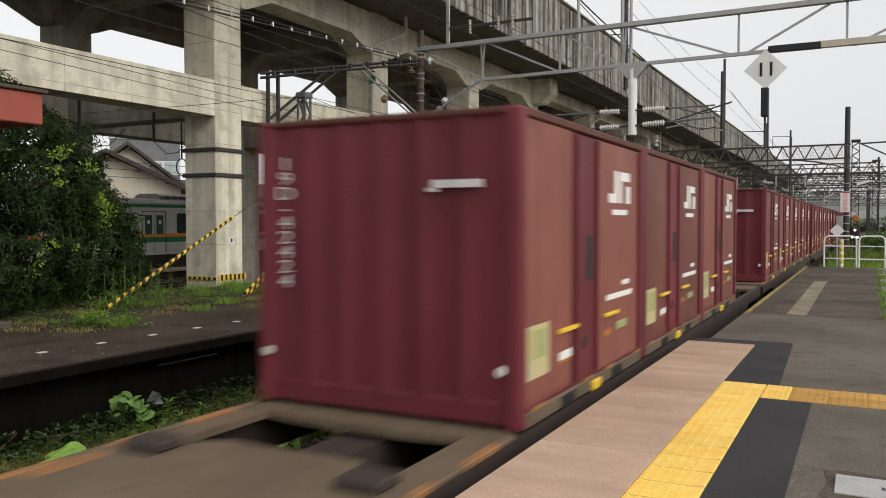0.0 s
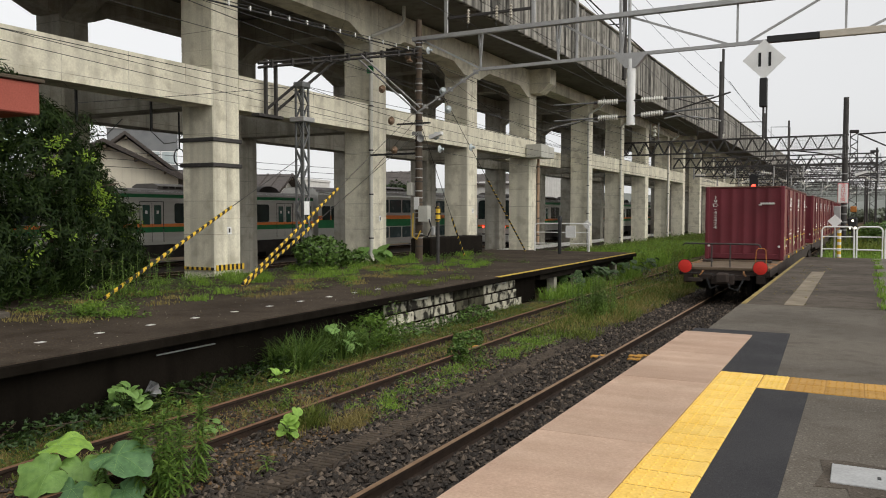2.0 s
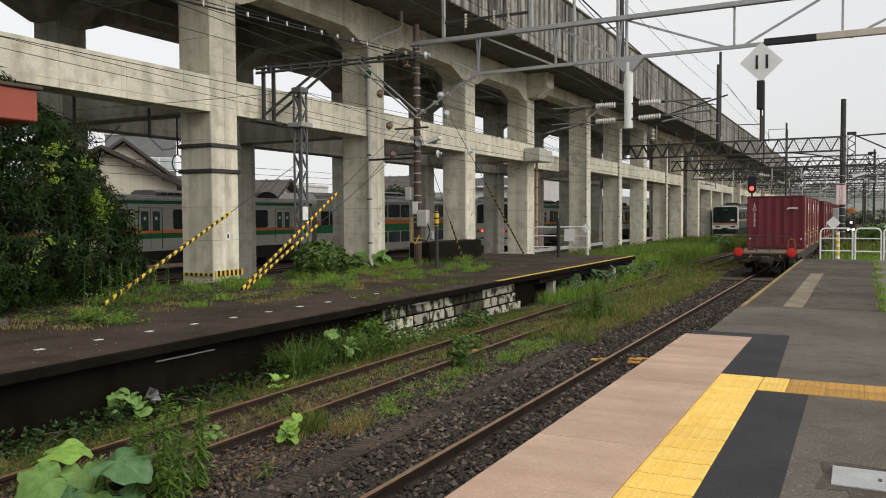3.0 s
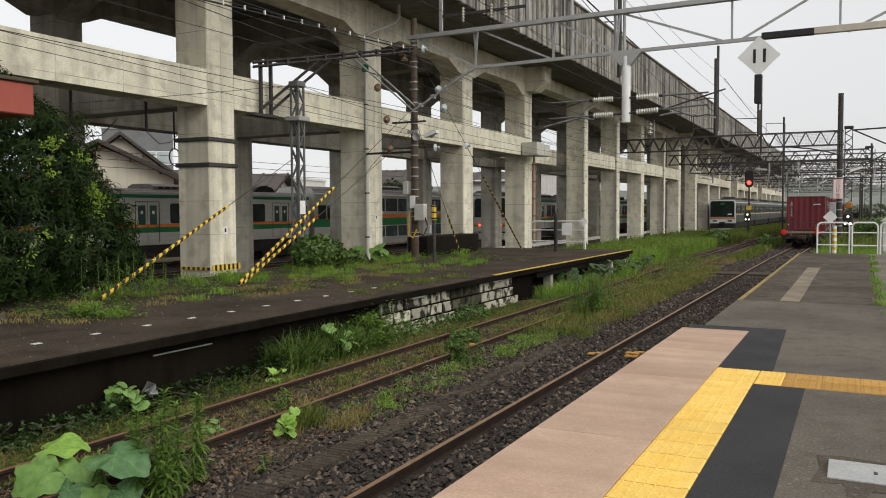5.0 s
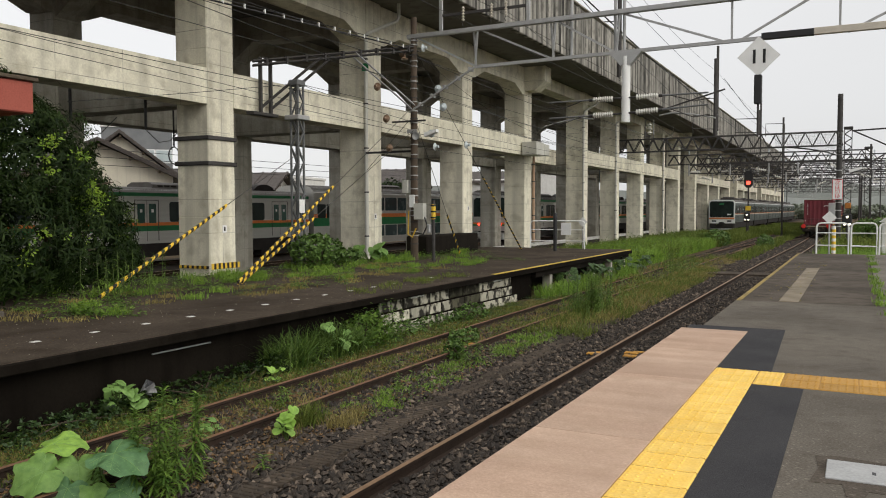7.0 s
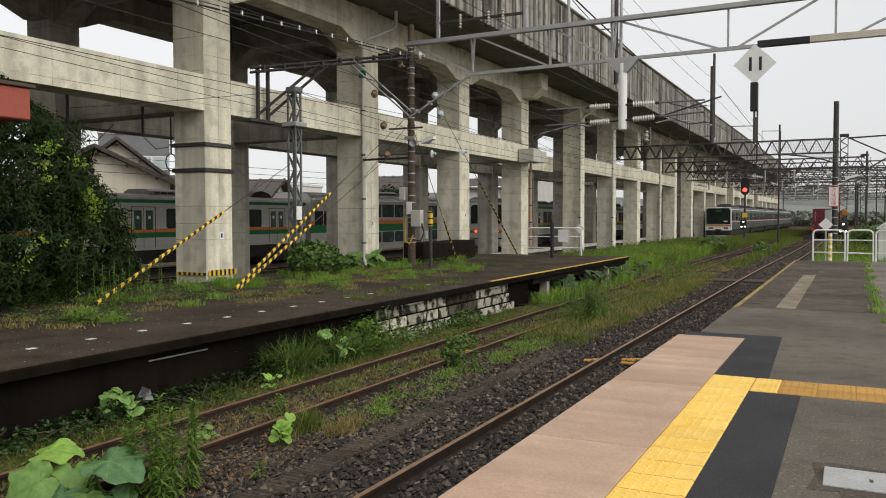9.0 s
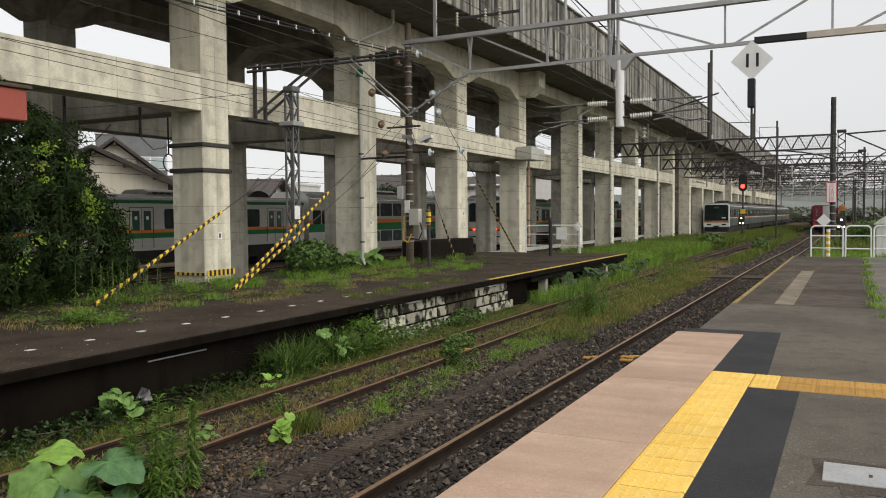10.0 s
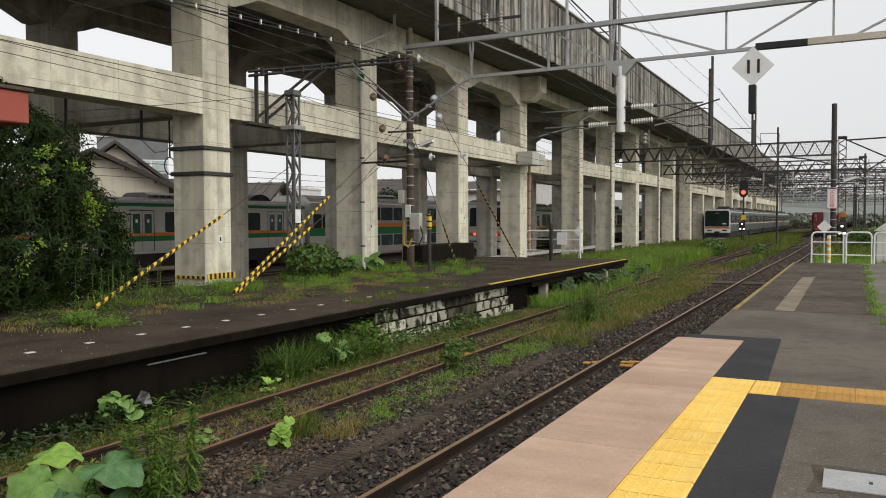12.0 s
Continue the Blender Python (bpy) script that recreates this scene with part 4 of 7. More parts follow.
    if tail:
        for s in (-1, 1):
            d = part("tail_disc", Geo().lathe([(0.0, 0), (0.17, 0.0), (0.185, 0.012), (0.185, 0.02), (0.16, 0.028), (0.0, 0.03)], (s * 1.0, -0.33, 0.03), (0, -1, 0), 24), DISC, t, "red round tail disc")
            part("disc_rim", Geo().lathe([(0.185, 0.0), (0.2, 0.0), (0.2, 0.02), (0.185, 0.02)], (s * 1.0, -0.328, 0.03), (0, -1, 0), 24), WAGON_K, d)
        g = Geo().tube([(-1.15, 0.1, 0.6), (-1.1, 0.1, 0.66), (0.84, 0.1, 0.66), (0.93, 0.1, 0.63), (0.97, 0.1, 0.52)], 0.024)
        for x in (-0.35, 0.15):
            g.cyl((x, 0.1, 0), (x, 0.1, 0.66), 0.02)
        part("handrail", g, STEEL_D, t, "grey bent handrail")
        part("step_hoop", Geo().tube([(0.82, -0.02, 0.0), (0.86, -0.02, 0.5), (0.9, -0.02, 0.55), (1.06, -0.02, 0.55), (1.1, -0.02, 0.5), (1.12, -0.02, 0.0)], 0.014), ORANGE, t, "orange hoop handrail")
        part("air_hose", Geo().tube([(0.1, -0.1, -0.3), (0.2, -0.3, -0.55), (0.4, -0.25, -0.62), (0.55, -0.1, -0.3)], 0.025), BLACK, t)
        part("air_hose", Geo().tube([(-0.45, -0.1, -0.3), (-0.3, -0.28, -0.58), (-0.1, -0.25, -0.5)], 0.025), BLACK, t)
        for s in (-1, 1):
            part("disc_bracket", Geo().box(s * 1.0 - 0.03, s * 1.0 + 0.03, -0.34, -0.06, -0.1, 0.04, 0.01), WAGON_K, t)
            part("lamp_hook", Geo().tube([(s * 0.55, -0.1, -0.1), (s * 0.55, -0.2, -0.14), (s * 0.62, -0.22, -0.22)], 0.025), WAGON_O, t, "orange-rusted hose cock")
        part("uncoupling_lever", Geo().tube([(-1.0, -0.14, -0.16), (-0.3, -0.16, -0.18), (-0.1, -0.3, -0.2), (0.1, -0.3, -0.2), (0.3, -0.16, -0.18)], 0.014), STEEL_D, t)
        part("brake_box", Geo().box(-0.95, -0.55, -0.2, -0.1, -0.42, -0.3, 0.02), WAGON_K, t)
    return t


# The tail end's run: seconds, place of the last container's end wall along the track
RUN = [(0, 5.45), (0.5, 10.95), (1, 16.55), (1.5, 22.25), (2, 28.0), (2.5, 33.9), (3, 39.6), (4, 50.4), (5, 61.2), (6, 72.0), (7, 82.6), (8, 93.4), (9, 104.0), (10, 113.0), (11, 120.5), (12, 127.0)]


def along(y):
    """A pose on the near track's curve, heading along it; z = 0 is the wagon deck."""
    d = (track_x(y + 3) - track_x(y - 3)) / 6
    return pose(track_x(y), y, -0.02, rz=-math.degrees(math.atan(d)))


first_wagon, last_wagon, first_box = wagon(False), wagon(True), container()
PITCH = 20.25
train = []                                  # (thing, distance ahead of the last container's end wall)
train.append((last_wagon, -4.2))
slots = [(0, (0.0, 3.72, 7.44))] + [(k, tuple(-3.95 + 0.15 + PITCH * k + 3.76 * j for j in range(5))) for k in range(1, 8)]
for k, places in slots:
    if k:
        train.append((first_wagon if k == 1 else copy_thing(first_wagon, pose(0, 0, 0)), -4.2 + PITCH * k))
    for s in places:
        train.append((first_box if s == 0.0 else copy_thing(first_box, pose(0, 0, 0)), s))


# ---- the standing commuter trains ----
def rounded(y0, y1, z0, z1, x0, x1, r=0.12):
    """A pane with rounded corners, standing in the plane of a car side."""
    o = []
    for cy, cz, a0 in ((y1 - r, z1 - r, 0), (y0 + r, z1 - r, 90), (y0 + r, z0 + r, 180), (y1 - r, z0 + r, 270)):
        o += [(cy + r * math.cos(math.radians(a0 + k)), cz + r * math.sin(math.radians(a0 + k))) for k in (0, 30, 60, 90)]
    return Geo().prism(o, "x", x0, x1)


def car(front="", double=False, silver=False):
    """A 20 m commuter car; its near side is x = 0, it runs from y = 0 to y = 19.5, z = 0 is the rail."""
    lab = ("double-deck stainless commuter car" if double else "stainless commuter car") + (" with brown and grey stripes" if silver else " with orange and green stripes")
    t = thing("train_car", lab, "train car", "standing commuter trains")
    L, W, top = 19.5, 2.9, (4.05 if double else 3.62)
    o = [(0, 1.0 if not double else 0.3), (0, top - 0.45), (-0.25, top - 0.12), (-0.7, top), (-W + 0.7, top), (-W + 0.25, top - 0.12), (-W, top - 0.45), (-W, 1.0 if not double else 0.3)]
    part("body", Geo().prism(o, "y", 0, L), SILV if silver else STAIN, t, "brushed stainless body")
    part("roof", Geo().prism([(-0.1, top - 0.28), (-0.27, top - 0.1), (-0.72, top + 0.02), (-W + 0.72, top + 0.02), (-W + 0.27, top - 0.1), (-W + 0.1, top - 0.28)], "y", 0.02, L - 0.02), ROOF_G, t, "dull grey roof")
    part("underframe", Geo().box(-W + 0.15, -0.12, 0.4, L - 0.4, 0.35, 1.0).box(-W + 0.3, -0.3, 1, 4, 0.05, 0.9).box(-W + 0.3, -0.3, L - 4, L - 1, 0.05, 0.9), UNDER, t, "black underframe")
    for y in (1.6, 3.7, L - 3.7, L - 1.6):
        part("wheel", Geo().cyl((-0.98, y, 0.43), (-0.85, y, 0.43), 0.43, n=16), UNDER, t)
        part("wheel", Geo().cyl((-2.05, y, 0.43), (-1.92, y, 0.43), 0.43, n=16), UNDER, t)
    if silver:
        bands = ((1.95, 2.05, ORNG), (1.86, 1.95, CREAM))
    else:
        bands = ((1.83, 1.98, ORNG), (1.58, 1.83, GREEN)) if not double else ((2.05, 2.3, ORNG), (1.55, 2.05, GREEN))
        if not double:
            bands += ((3.2, 3.36, GREEN),)
    for z0, z1, m in bands:
        part("stripe", Geo().box(-0.01, 0.006, 0, L, z0, z1), m, t)
    if double:
        for k in range(8):
            y = 3.2 + 1.72 * k
            for z0, z1 in ((2.5, 3.4), (0.75, 1.5)):
                part("window", rounded(y, y + 1.55, z0, z1, -0.01, 0.014, 0.1), GLASS_B, t)
        for y in (0.4, L - 2.2):
            for k in range(2):
                part("window", rounded(y + 0.95 * k, y + 0.95 * k + 0.85, 2.05, 2.9, -0.01, 0.012, 0.1), GLASS_D, t)
    else:
        for k in range(4):
            y = 2.2 + 4.86 * k - 0.65
            d = part("door", Geo().box(-0.01, 0.012, y - 0.05, y + 1.35, 1.12, 3.0, 0.01), SILV if silver else STAIN, t)
            part("seam", Geo().box(0.012, 0.016, y + 0.64, y + 0.66, 1.13, 2.98), UNDER, d)
            part("door_edge", Geo().box(0.012, 0.018, y + 1.33, y + 1.37, 1.12, 3.0), UNDER, d)
            part("door_edge", Geo().box(0.012, 0.018, y - 0.07, y - 0.04, 1.12, 3.0), UNDER, d)
            part("door_edge", Geo().box(0.012, 0.018, y - 0.07, y + 1.37, 3.0, 3.03), UNDER, d)
            for a in (0.1, 0.78):
                p = part("door_window", Geo().box(0.012, 0.02, y + a, y + a + 0.42, 1.95, 2.85, 0.01), GLASS_G, d, "green-tinted door glass")
                part("sticker", Geo().box(0.02, 0.023, y + a + 0.14, y + a + 0.28, 2.45, 2.6), WHITE, p)
            for z0, z1, m in bands[:2]:
                part("door_stripe", Geo().box(0.012, 0.0155, y - 0.04, y + 1.32, z0, z1), m, d)
            if k < 3:
                w = part("window", rounded(y + 2.05, y + 4.15, 1.99, 2.95, -0.01, 0.014), GLASS_D, t)
                part("window_post", Geo().box(0.014, 0.02, y + 3.05, y + 3.12, 1.99, 2.87), STAIN, w)
        part("window", rounded(0.25, 1.1, 2.0, 2.92, -0.01, 0.014), GLASS_D, t)
        part("window", rounded(L - 1.1, L - 0.25, 2.0, 2.92, -0.01, 0.014), GLASS_D, t)
    # roof equipment
    ac = part("air_conditioner", Geo().prism([(-2.35, top - 0.02), (-2.3, top + 0.16), (-2.0, top + 0.28), (-0.9, top + 0.28), (-0.6, top + 0.16), (-0.55, top - 0.02)], "y", 8.0, 11.5), ROOF_G, t)
    for k in range(7):
        part("grille", Geo().box(-0.7, -0.56, 8.3 + 0.43 * k, 8.6 + 0.43 * k, top + 0.05, top + 0.13), UNDER, ac)
    part("gutter", Geo().box(-0.13, -0.05, 0.02, L - 0.02, top - 0.34, top - 0.28), WHITE, t, "pale roof gutter")
    if not double:
        for y0, y1, hh in ((2.4, 3.5, 0.2), (3.7, 5.6, 0.36), (14.2, 15.2, 0.2), (15.4, 17.3, 0.36)):
            o = [(y0 + (y1 - y0) * k / 8, top + 0.02 + hh * math.sin(math.pi * k / 8) ** 0.6) for k in range(9)]
            part("roof_pod", Geo().prism(o, "x", -2.0, -0.75), UNDER, t, "dark rounded roof pod")
    if front:
        def cab(x0, x1, z0, z1, r, y0, y1):
            """A front plate with rounded upper corners."""
            o = [(x0, z0), (x1, z0)]
            for cx, a0 in ((x1 - r, 0), (x0 + r, 90)):
                o += [(cx + r * math.cos(radians(a0 + q)), z1 - r + r * math.sin(radians(a0 + q))) for q in (0, 22, 45, 68, 90)]
            return Geo().prism(o, "y", y0, y1)
        f = part("cab_front", cab(-W + 0.01, -0.01, 0.9, top - 0.02, 0.35, -0.22, -0.002), WHITE if silver else STAIN, t)
        part("windscreen", cab(-W + 0.13, -0.13, 1.62 if silver else 2.0, 3.45, 0.25, -0.27, -0.15), GLASS_D, f, "wide black windscreen")
        part("cab_stripe", Geo().box(-W + 0.06, -0.06, -0.232, -0.2, 1.42, 1.56), ORNG, f)
        if silver:
            part("cab_stripe", Geo().box(-W + 0.06, -0.06, -0.231, -0.2, 1.33, 1.42), CREAM, f)
            for x in (-0.62, -W + 0.62):
                part("headlamp_recess", Geo().box(x - 0.25, x + 0.25, -0.236, -0.2, 1.08, 1.24, 0.01), GLASS_D, f)
            part("bumper", Geo().box(-W + 0.12, -0.12, -0.3, -0.02, 0.3, 0.9, 0.1), UNDER, t, "dark lower front")
            part("step_plate", Geo().prism([(-W + 0.3, 0.12), (-0.3, 0.12), (-0.15, 0.32), (-W + 0.15, 0.32)], "y", -0.4, -0.1), STEEL, t)
        if not silver:
            part("cab_stripe", Geo().box(-W + 0.06, -0.06, -0.231, -0.2, 1.3, 1.55), GREEN, f)
        if not silver:
            part("skirt", Geo().box(-W + 0.25, -0.25, -0.2, 0.2, 0.25, 0.8, 0.08), STAIN, t)
        part("coupler", Geo().box(-W / 2 - 0.3, -W / 2 + 0.3, -0.5, 0, 0.7, 1.05, 0.05), UNDER, t)
        if front == "tail":
            for x, z in ((-0.55, 1.4), (-W + 0.55, 1.4), (-0.75, 3.12), (-1.25, 3.12)):
                part("tail_lamp", Geo().cyl((x, -0.29, z), (x, -0.2, z), 0.08, n=12), RED_ON, f, "lit red tail lamp")
        else:
            part("logo", Geo().box(-0.85, -0.42, -0.278, -0.272, 1.86, 2.0), WHITE, f)
            part("route_panel", Geo().box(-1.7, -1.2, -0.278, -0.272, 3.05, 3.2), GREEN, f)
    return t


def standing_train(x, y0, kinds):
    for k, (front, double, silver) in enumerate(kinds):
        ob = car(front, double, silver)
        ob.matrix_basis = pose(x, y0 + 20.0 * k, ZR)


standing_train(-29.3, 0.0, [("", False, False), ("", False, False), ("", True, False), ("", True, False)])
standing_train(-23.6, 57.0, [("tail", False, False), ("", False, False), ("", False, False)])
standing_train(-12.42, 98.0, [("head", False, True), ("", False, True), ("", False, True), ("", False, True), ("", False, True)])

# ---- overhead line: poles, gantries, insulators, wires ----
STEEL_M = mat("mid_grey_steel", (0.17, 0.175, 0.175), (0.11, 0.112, 0.112), 4, 0.6, metal=0.2, bump=0.1)
GY = 24.3                       # the near gantry spans the tracks here


def bar(g, a, b, w=0.05, d=None):
    """A square steel member from a to b."""
    a, b = Vector(a), Vector(b)
    d = d or w
    t = (b - a).normalized()
    s = t.cross(Vector((0, 1, 0.01))).normalized()
    u = t.cross(s)
    v = [p + s * (w / 2 * i) + u * (d / 2 * j) for p in (a, b) for i, j in ((-1, -1), (1, -1), (1, 1), (-1, 1))]
    return g.add(v, [(0, 1, 2, 3), (7, 6, 5, 4), (0, 4, 5, 1), (1, 5, 6, 2), (2, 6, 7, 3), (3, 7, 4, 0)])


def insulator(name, parent, a, b, r, n, material=PORC):
    """A string of ribbed porcelain sheds between two points."""
    a, b = Vector(a), Vector(b)
    L = (b - a).length
    prof = [(r * 0.35, 0)]
    for k in range(n):
        h = L * (k + 0.15) / n
        prof += [(r * 0.4, h), (r, h + L * 0.2 / n), (r * 0.95, h + L * 0.38 / n), (r * 0.4, h + L * 0.6 / n)]
    prof.append((r * 0.35, L))
    return part(name, Geo().lathe(prof, a, b - a, 12), material, parent, "ribbed porcelain insulator")


def near_gantry():
    t = thing("overhead_gantry", "grey galvanised truss gantry spanning the tracks", "gantry")
    zt, zb = 7.42, 6.24
    part("top_chord", bar(bar(Geo(), (-13.75, GY - 0.12, zt), (9, GY - 0.12, zt + 0.12), 0.13, 0.03), (-13.75, GY - 0.02, zt - 0.06), (9, GY - 0.02, zt + 0.06), 0.03, 0.12), STEEL, t)
    part("bottom_chord", bar(Geo(), (-11.22, GY, zb - 0.02), (9, GY, zb + 0.14), 0.1, 0.1), STEEL, t)
    for s in (-0.1, 0.1):
        part("knee_brace", bar(Geo(), (-13.55, GY + s, 4.98 + s * 0.4), (-11.22, GY + s, zb + s * 0.4), 0.055, 0.05), STEEL, t)
    for k in range(5):
        q = Vector((-13.3, GY, 5.13)).lerp(Vector((-11.4, GY, 6.15)), k / 4)
        part("batten_plate", Geo().box(q.x - 0.04, q.x + 0.04, GY - 0.12, GY + 0.12, q.z - 0.06, q.z + 0.06), STEEL, t)
    for x in (-11.22, -8.55, -6.53, -3.24, -0.49, 2.2, 4.9, 7.6):
        for s in ((-0.1, 0.1) if x < -6 else (0.0,)):
            part("upright", bar(Geo(), (x - s, GY + s * 0.6, zt), (x, GY + s * 0.4, zb + 0.03), 0.06, 0.03), STEEL, t)
    for a, b in (((-13.5, zt), (-11.22, zb)), ((-11.1, zt), (-8.55, zb)), ((-8.45, zt), (-6.53, zb)), ((-6.4, zt), (-3.3, zb)), ((-3.1, zb), (-0.9, zt)), ((-0.3, zb), (2.2, zt))):
        part("diagonal", bar(Geo(), (a[0], GY, a[1]), (b[0], GY, b[1]), 0.06, 0.05), STEEL, t)
    part("black_sleeve", Geo().box(-2.45, -1.12, GY - 0.09, GY + 0.09, zb + 0.0, zb + 0.18, 0.01), BLACK, t, "black painted beam section")
    part("cream_sleeve", Geo().box(-1.12, 9, GY - 0.08, GY + 0.08, zb + 0.005, zb + 0.19, 0.01), CREAM, t, "cream beam section")
    # masts that rise above the beam
    for x, z in ((-6.62, 9.6), (-6.35, 9.2), (-8.0, 8.6)):
        part("riser", Geo().cyl((x, GY + 0.15, zb), (x, GY + 0.15, z), 0.05), STEEL, t)
    part("drop_tube", Geo().cyl((-6.25, GY, 6.12), (-6.25, GY, 4.15), 0.13, n=16), WHITE, t, "white drop tube")
    part("tube_flange", Geo().prism([(-6.75, 6.24), (-6.4, 5.85), (-6.1, 5.85), (-5.75, 6.24)], "y", GY - 0.12, GY + 0.12), STEEL, t)
    for z, tilt in ((4.88, 0.0), (4.42, 0.14)):
        for s, ins in ((-1, (0.38, 1.0)), (1, (0.32, 0.98))):
            ya = GY - 0.05
            p = lambda d: (-6.25 + s * d, ya, z + (tilt * s * d * 0.35 if s > 0 else -tilt * d * 0.1))
            part("arm_tube", Geo().tube([p(0.1), p(ins[0])], 0.03), STEEL_D, t)
            insulator("insulator", t, p(ins[0]), p(ins[1]), 0.088, 9)
            part("arm_tube", Geo().tube([p(ins[1]), p(2.4)], 0.026), STEEL_M, t)
            part("arm_clamp", Geo().cyl(p(ins[1] + 0.02), p(ins[1] + 0.12), 0.045), STEEL_D, t)
            part("arm_stay", Geo().tube([p(1.3), (p(2.0)[0], ya, z - 0.22), (p(2.45)[0], ya, z - 0.16)], 0.014, 5), STEEL_D, t)
    for s in (-1, 1):
        part("steady_arm", Geo().tube([(-6.25 + s * 1.0, GY, 4.3), (-6.25 + s * 1.35, GY, 4.36), (-6.25 + s * 1.9, GY, 4.3), (-6.25 + s * 2.6, GY, 4.15)], 0.022), STEEL, t)
    part("brace", bar(Geo(), (-3.4, GY, 4.95), (-5.4, GY, 4.4), 0.04), STEEL_D, t)


def near_pole():
    t = thing("line_pole", "banded rusty concrete pole with overhead line fittings", "pole")
    part("shaft", Geo().cyl((-13.55, GY, ZL - 0.02), (-13.55, GY, 8.07), 0.135, 0.105, 14), RUST, t)
    for k in range(30):
        z = 0.35 + 0.24 * k + 0.06 * math.sin(k * 2.3)
        part("strap", Geo().cyl((-13.55, GY, z), (-13.55, GY, z + 0.035), 0.142, n=14), STEEL if k % 3 else STEEL_D, t)
    # left arm to the bracket on the viaduct
    a, b = Vector((-13.5, GY, 7.02)), Vector((-15.4, 18.2, 5.72))
    for s in (0.06, -0.06):
        part("side_arm", bar(Geo(), a + Vector((0, 0, s)), b + Vector((0, 0, s)), 0.045, 0.08), STEEL_D, t, "dark steel side arm")
    for k in range(9):
        q = a.lerp(b, 0.05 + 0.11 * k)
        part("arm_bolt", Geo().box(q.x - 0.05, q.x + 0.05, q.y - 0.05, q.y + 0.05, q.z - 0.1, q.z + 0.12), STEEL_D, t)
    for s in (-0.05, 0.05):
        part("side_arm_brace", bar(Geo(), (-13.5 + s, GY + s, 4.98 + s), a.lerp(b, 0.42) + Vector((s, s, s)), 0.04, 0.05), STEEL, t)
    for d in (0.62, 0.88):
        part("hanger_brace", bar(Geo(), a.lerp(b, 0.55 if d < 0.7 else 0.62), (-15.42, 18.55 if d > 0.7 else 19.0, 4.5), 0.07, 0.05), STEEL_D, t)
    for y in (18.55, 19.0):
        part("hanger_post", Geo().box(-15.47, -15.38, y - 0.04, y + 0.04, 4.3, 5.95), STEEL_D, t)
    part("hanger_foot", Geo().box(-15.58, -15.3, 18.1, 19.2, 4.28, 4.36), STEEL_D, t)
    for p, d in (((-13.75, GY - 0.3, 6.6), (0, 0, 1)), ((-13.15, GY - 0.15, 6.98), (1, 0, 0)), ((-13.85, GY - 0.2, 6.85), (0, -1, 0)), ((-14.0, GY - 1.6, 5.55), (0, -1, 0)), ((-13.9, GY - 1.2, 4.55), (0, -1, 0)),
                 ((-13.9, GY - 1.0, 3.6), (0, -1, 0)), ((-12.3, GY - 0.2, 4.95), (0, -1, 0)), ((-12.8, GY - 0.1, 4.1), (0, -1, 0)), ((-12.0, GY + 0.8, 3.75), (1, 0, 0)), ((-12.6, GY, 5.6), (0, -1, 0)), ((-13.0, GY + 0.4, 3.7), (1, 0, 0))):
        pts = Vector(p)
        part("disc_insulator", Geo().lathe([(0.025, 0), (0.11, 0.02), (0.135, 0.05), (0.07, 0.09), (0.045, 0.12), (0.045, 0.19), (0.0, 0.2)], pts, d, 14), PORC_B if p[0] < -13.6 else PORC_G, t)
    part("cross_arm", bar(Geo(), (-14.3, GY - 0.2, 4.55), (-13.0, GY - 0.2, 4.55), 0.06), STEEL_D, t)
    part("wall_arm", bar(Geo(), (-13.55, GY, 3.55), (-15.5, GY, 3.55), 0.07), BLACK, t)
    h = part("loudspeaker", Geo().lathe([(0.04, 0), (0.055, 0.08), (0.11, 0.2), (0.13, 0.22), (0.11, 0.2), (0.035, 0.09)], (-13.42, GY - 0.1, 4.05), (0.5, -1, -0.1), 16), STEEL, t, "grey horn loudspeaker")
    part("bracket_plate", Geo().box(-13.74, -13.36, GY - 0.16, GY - 0.13, 4.16, 4.28), STEEL, t)
    part("lamp", Geo().prism([(-12.95, 3.98), (-12.5, 4.12), (-12.5, 4.22), (-12.95, 4.12)], "y", GY - 0.4, GY - 0.2), WHITE, t, "white area lamp")
    part("control_box", Geo().box(-13.42, -13.05, GY - 0.3, GY - 0.05, 1.2, 1.75, 0.015), BOXG, t, "cream control box")
    part("notice_plate", Geo().box(-13.66, -13.46, GY - 0.165, GY - 0.145, 1.62, 2.05), WHITE, t, "white notice plate")
    part("terminal_box", Geo().box(-13.95, -13.75, GY - 0.15, GY + 0.1, 2.1, 2.55, 0.01), BOXG, t)
    part("conduit", Geo().tube([(-13.05, GY - 0.2, 1.3), (-12.95, GY - 0.2, 1.0), (-13.1, GY - 0.2, 0.7), (-13.4, GY - 0.15, 0.75)], 0.025), CABLE, t)
    part("conduit", Geo().tube([(-13.72, GY - 0.1, 1.5), (-13.75, GY - 0.1, 0.7), (-13.55, GY - 0.16, 0.6), (-13.4, GY - 0.16, 0.9)], 0.025), SAFE_Y, t, "yellow conduit")
    part("green_tag", Geo().box(-14.75, -14.5, GY - 1.4, GY - 1.38, 6.15, 6.4), GREEN, t)


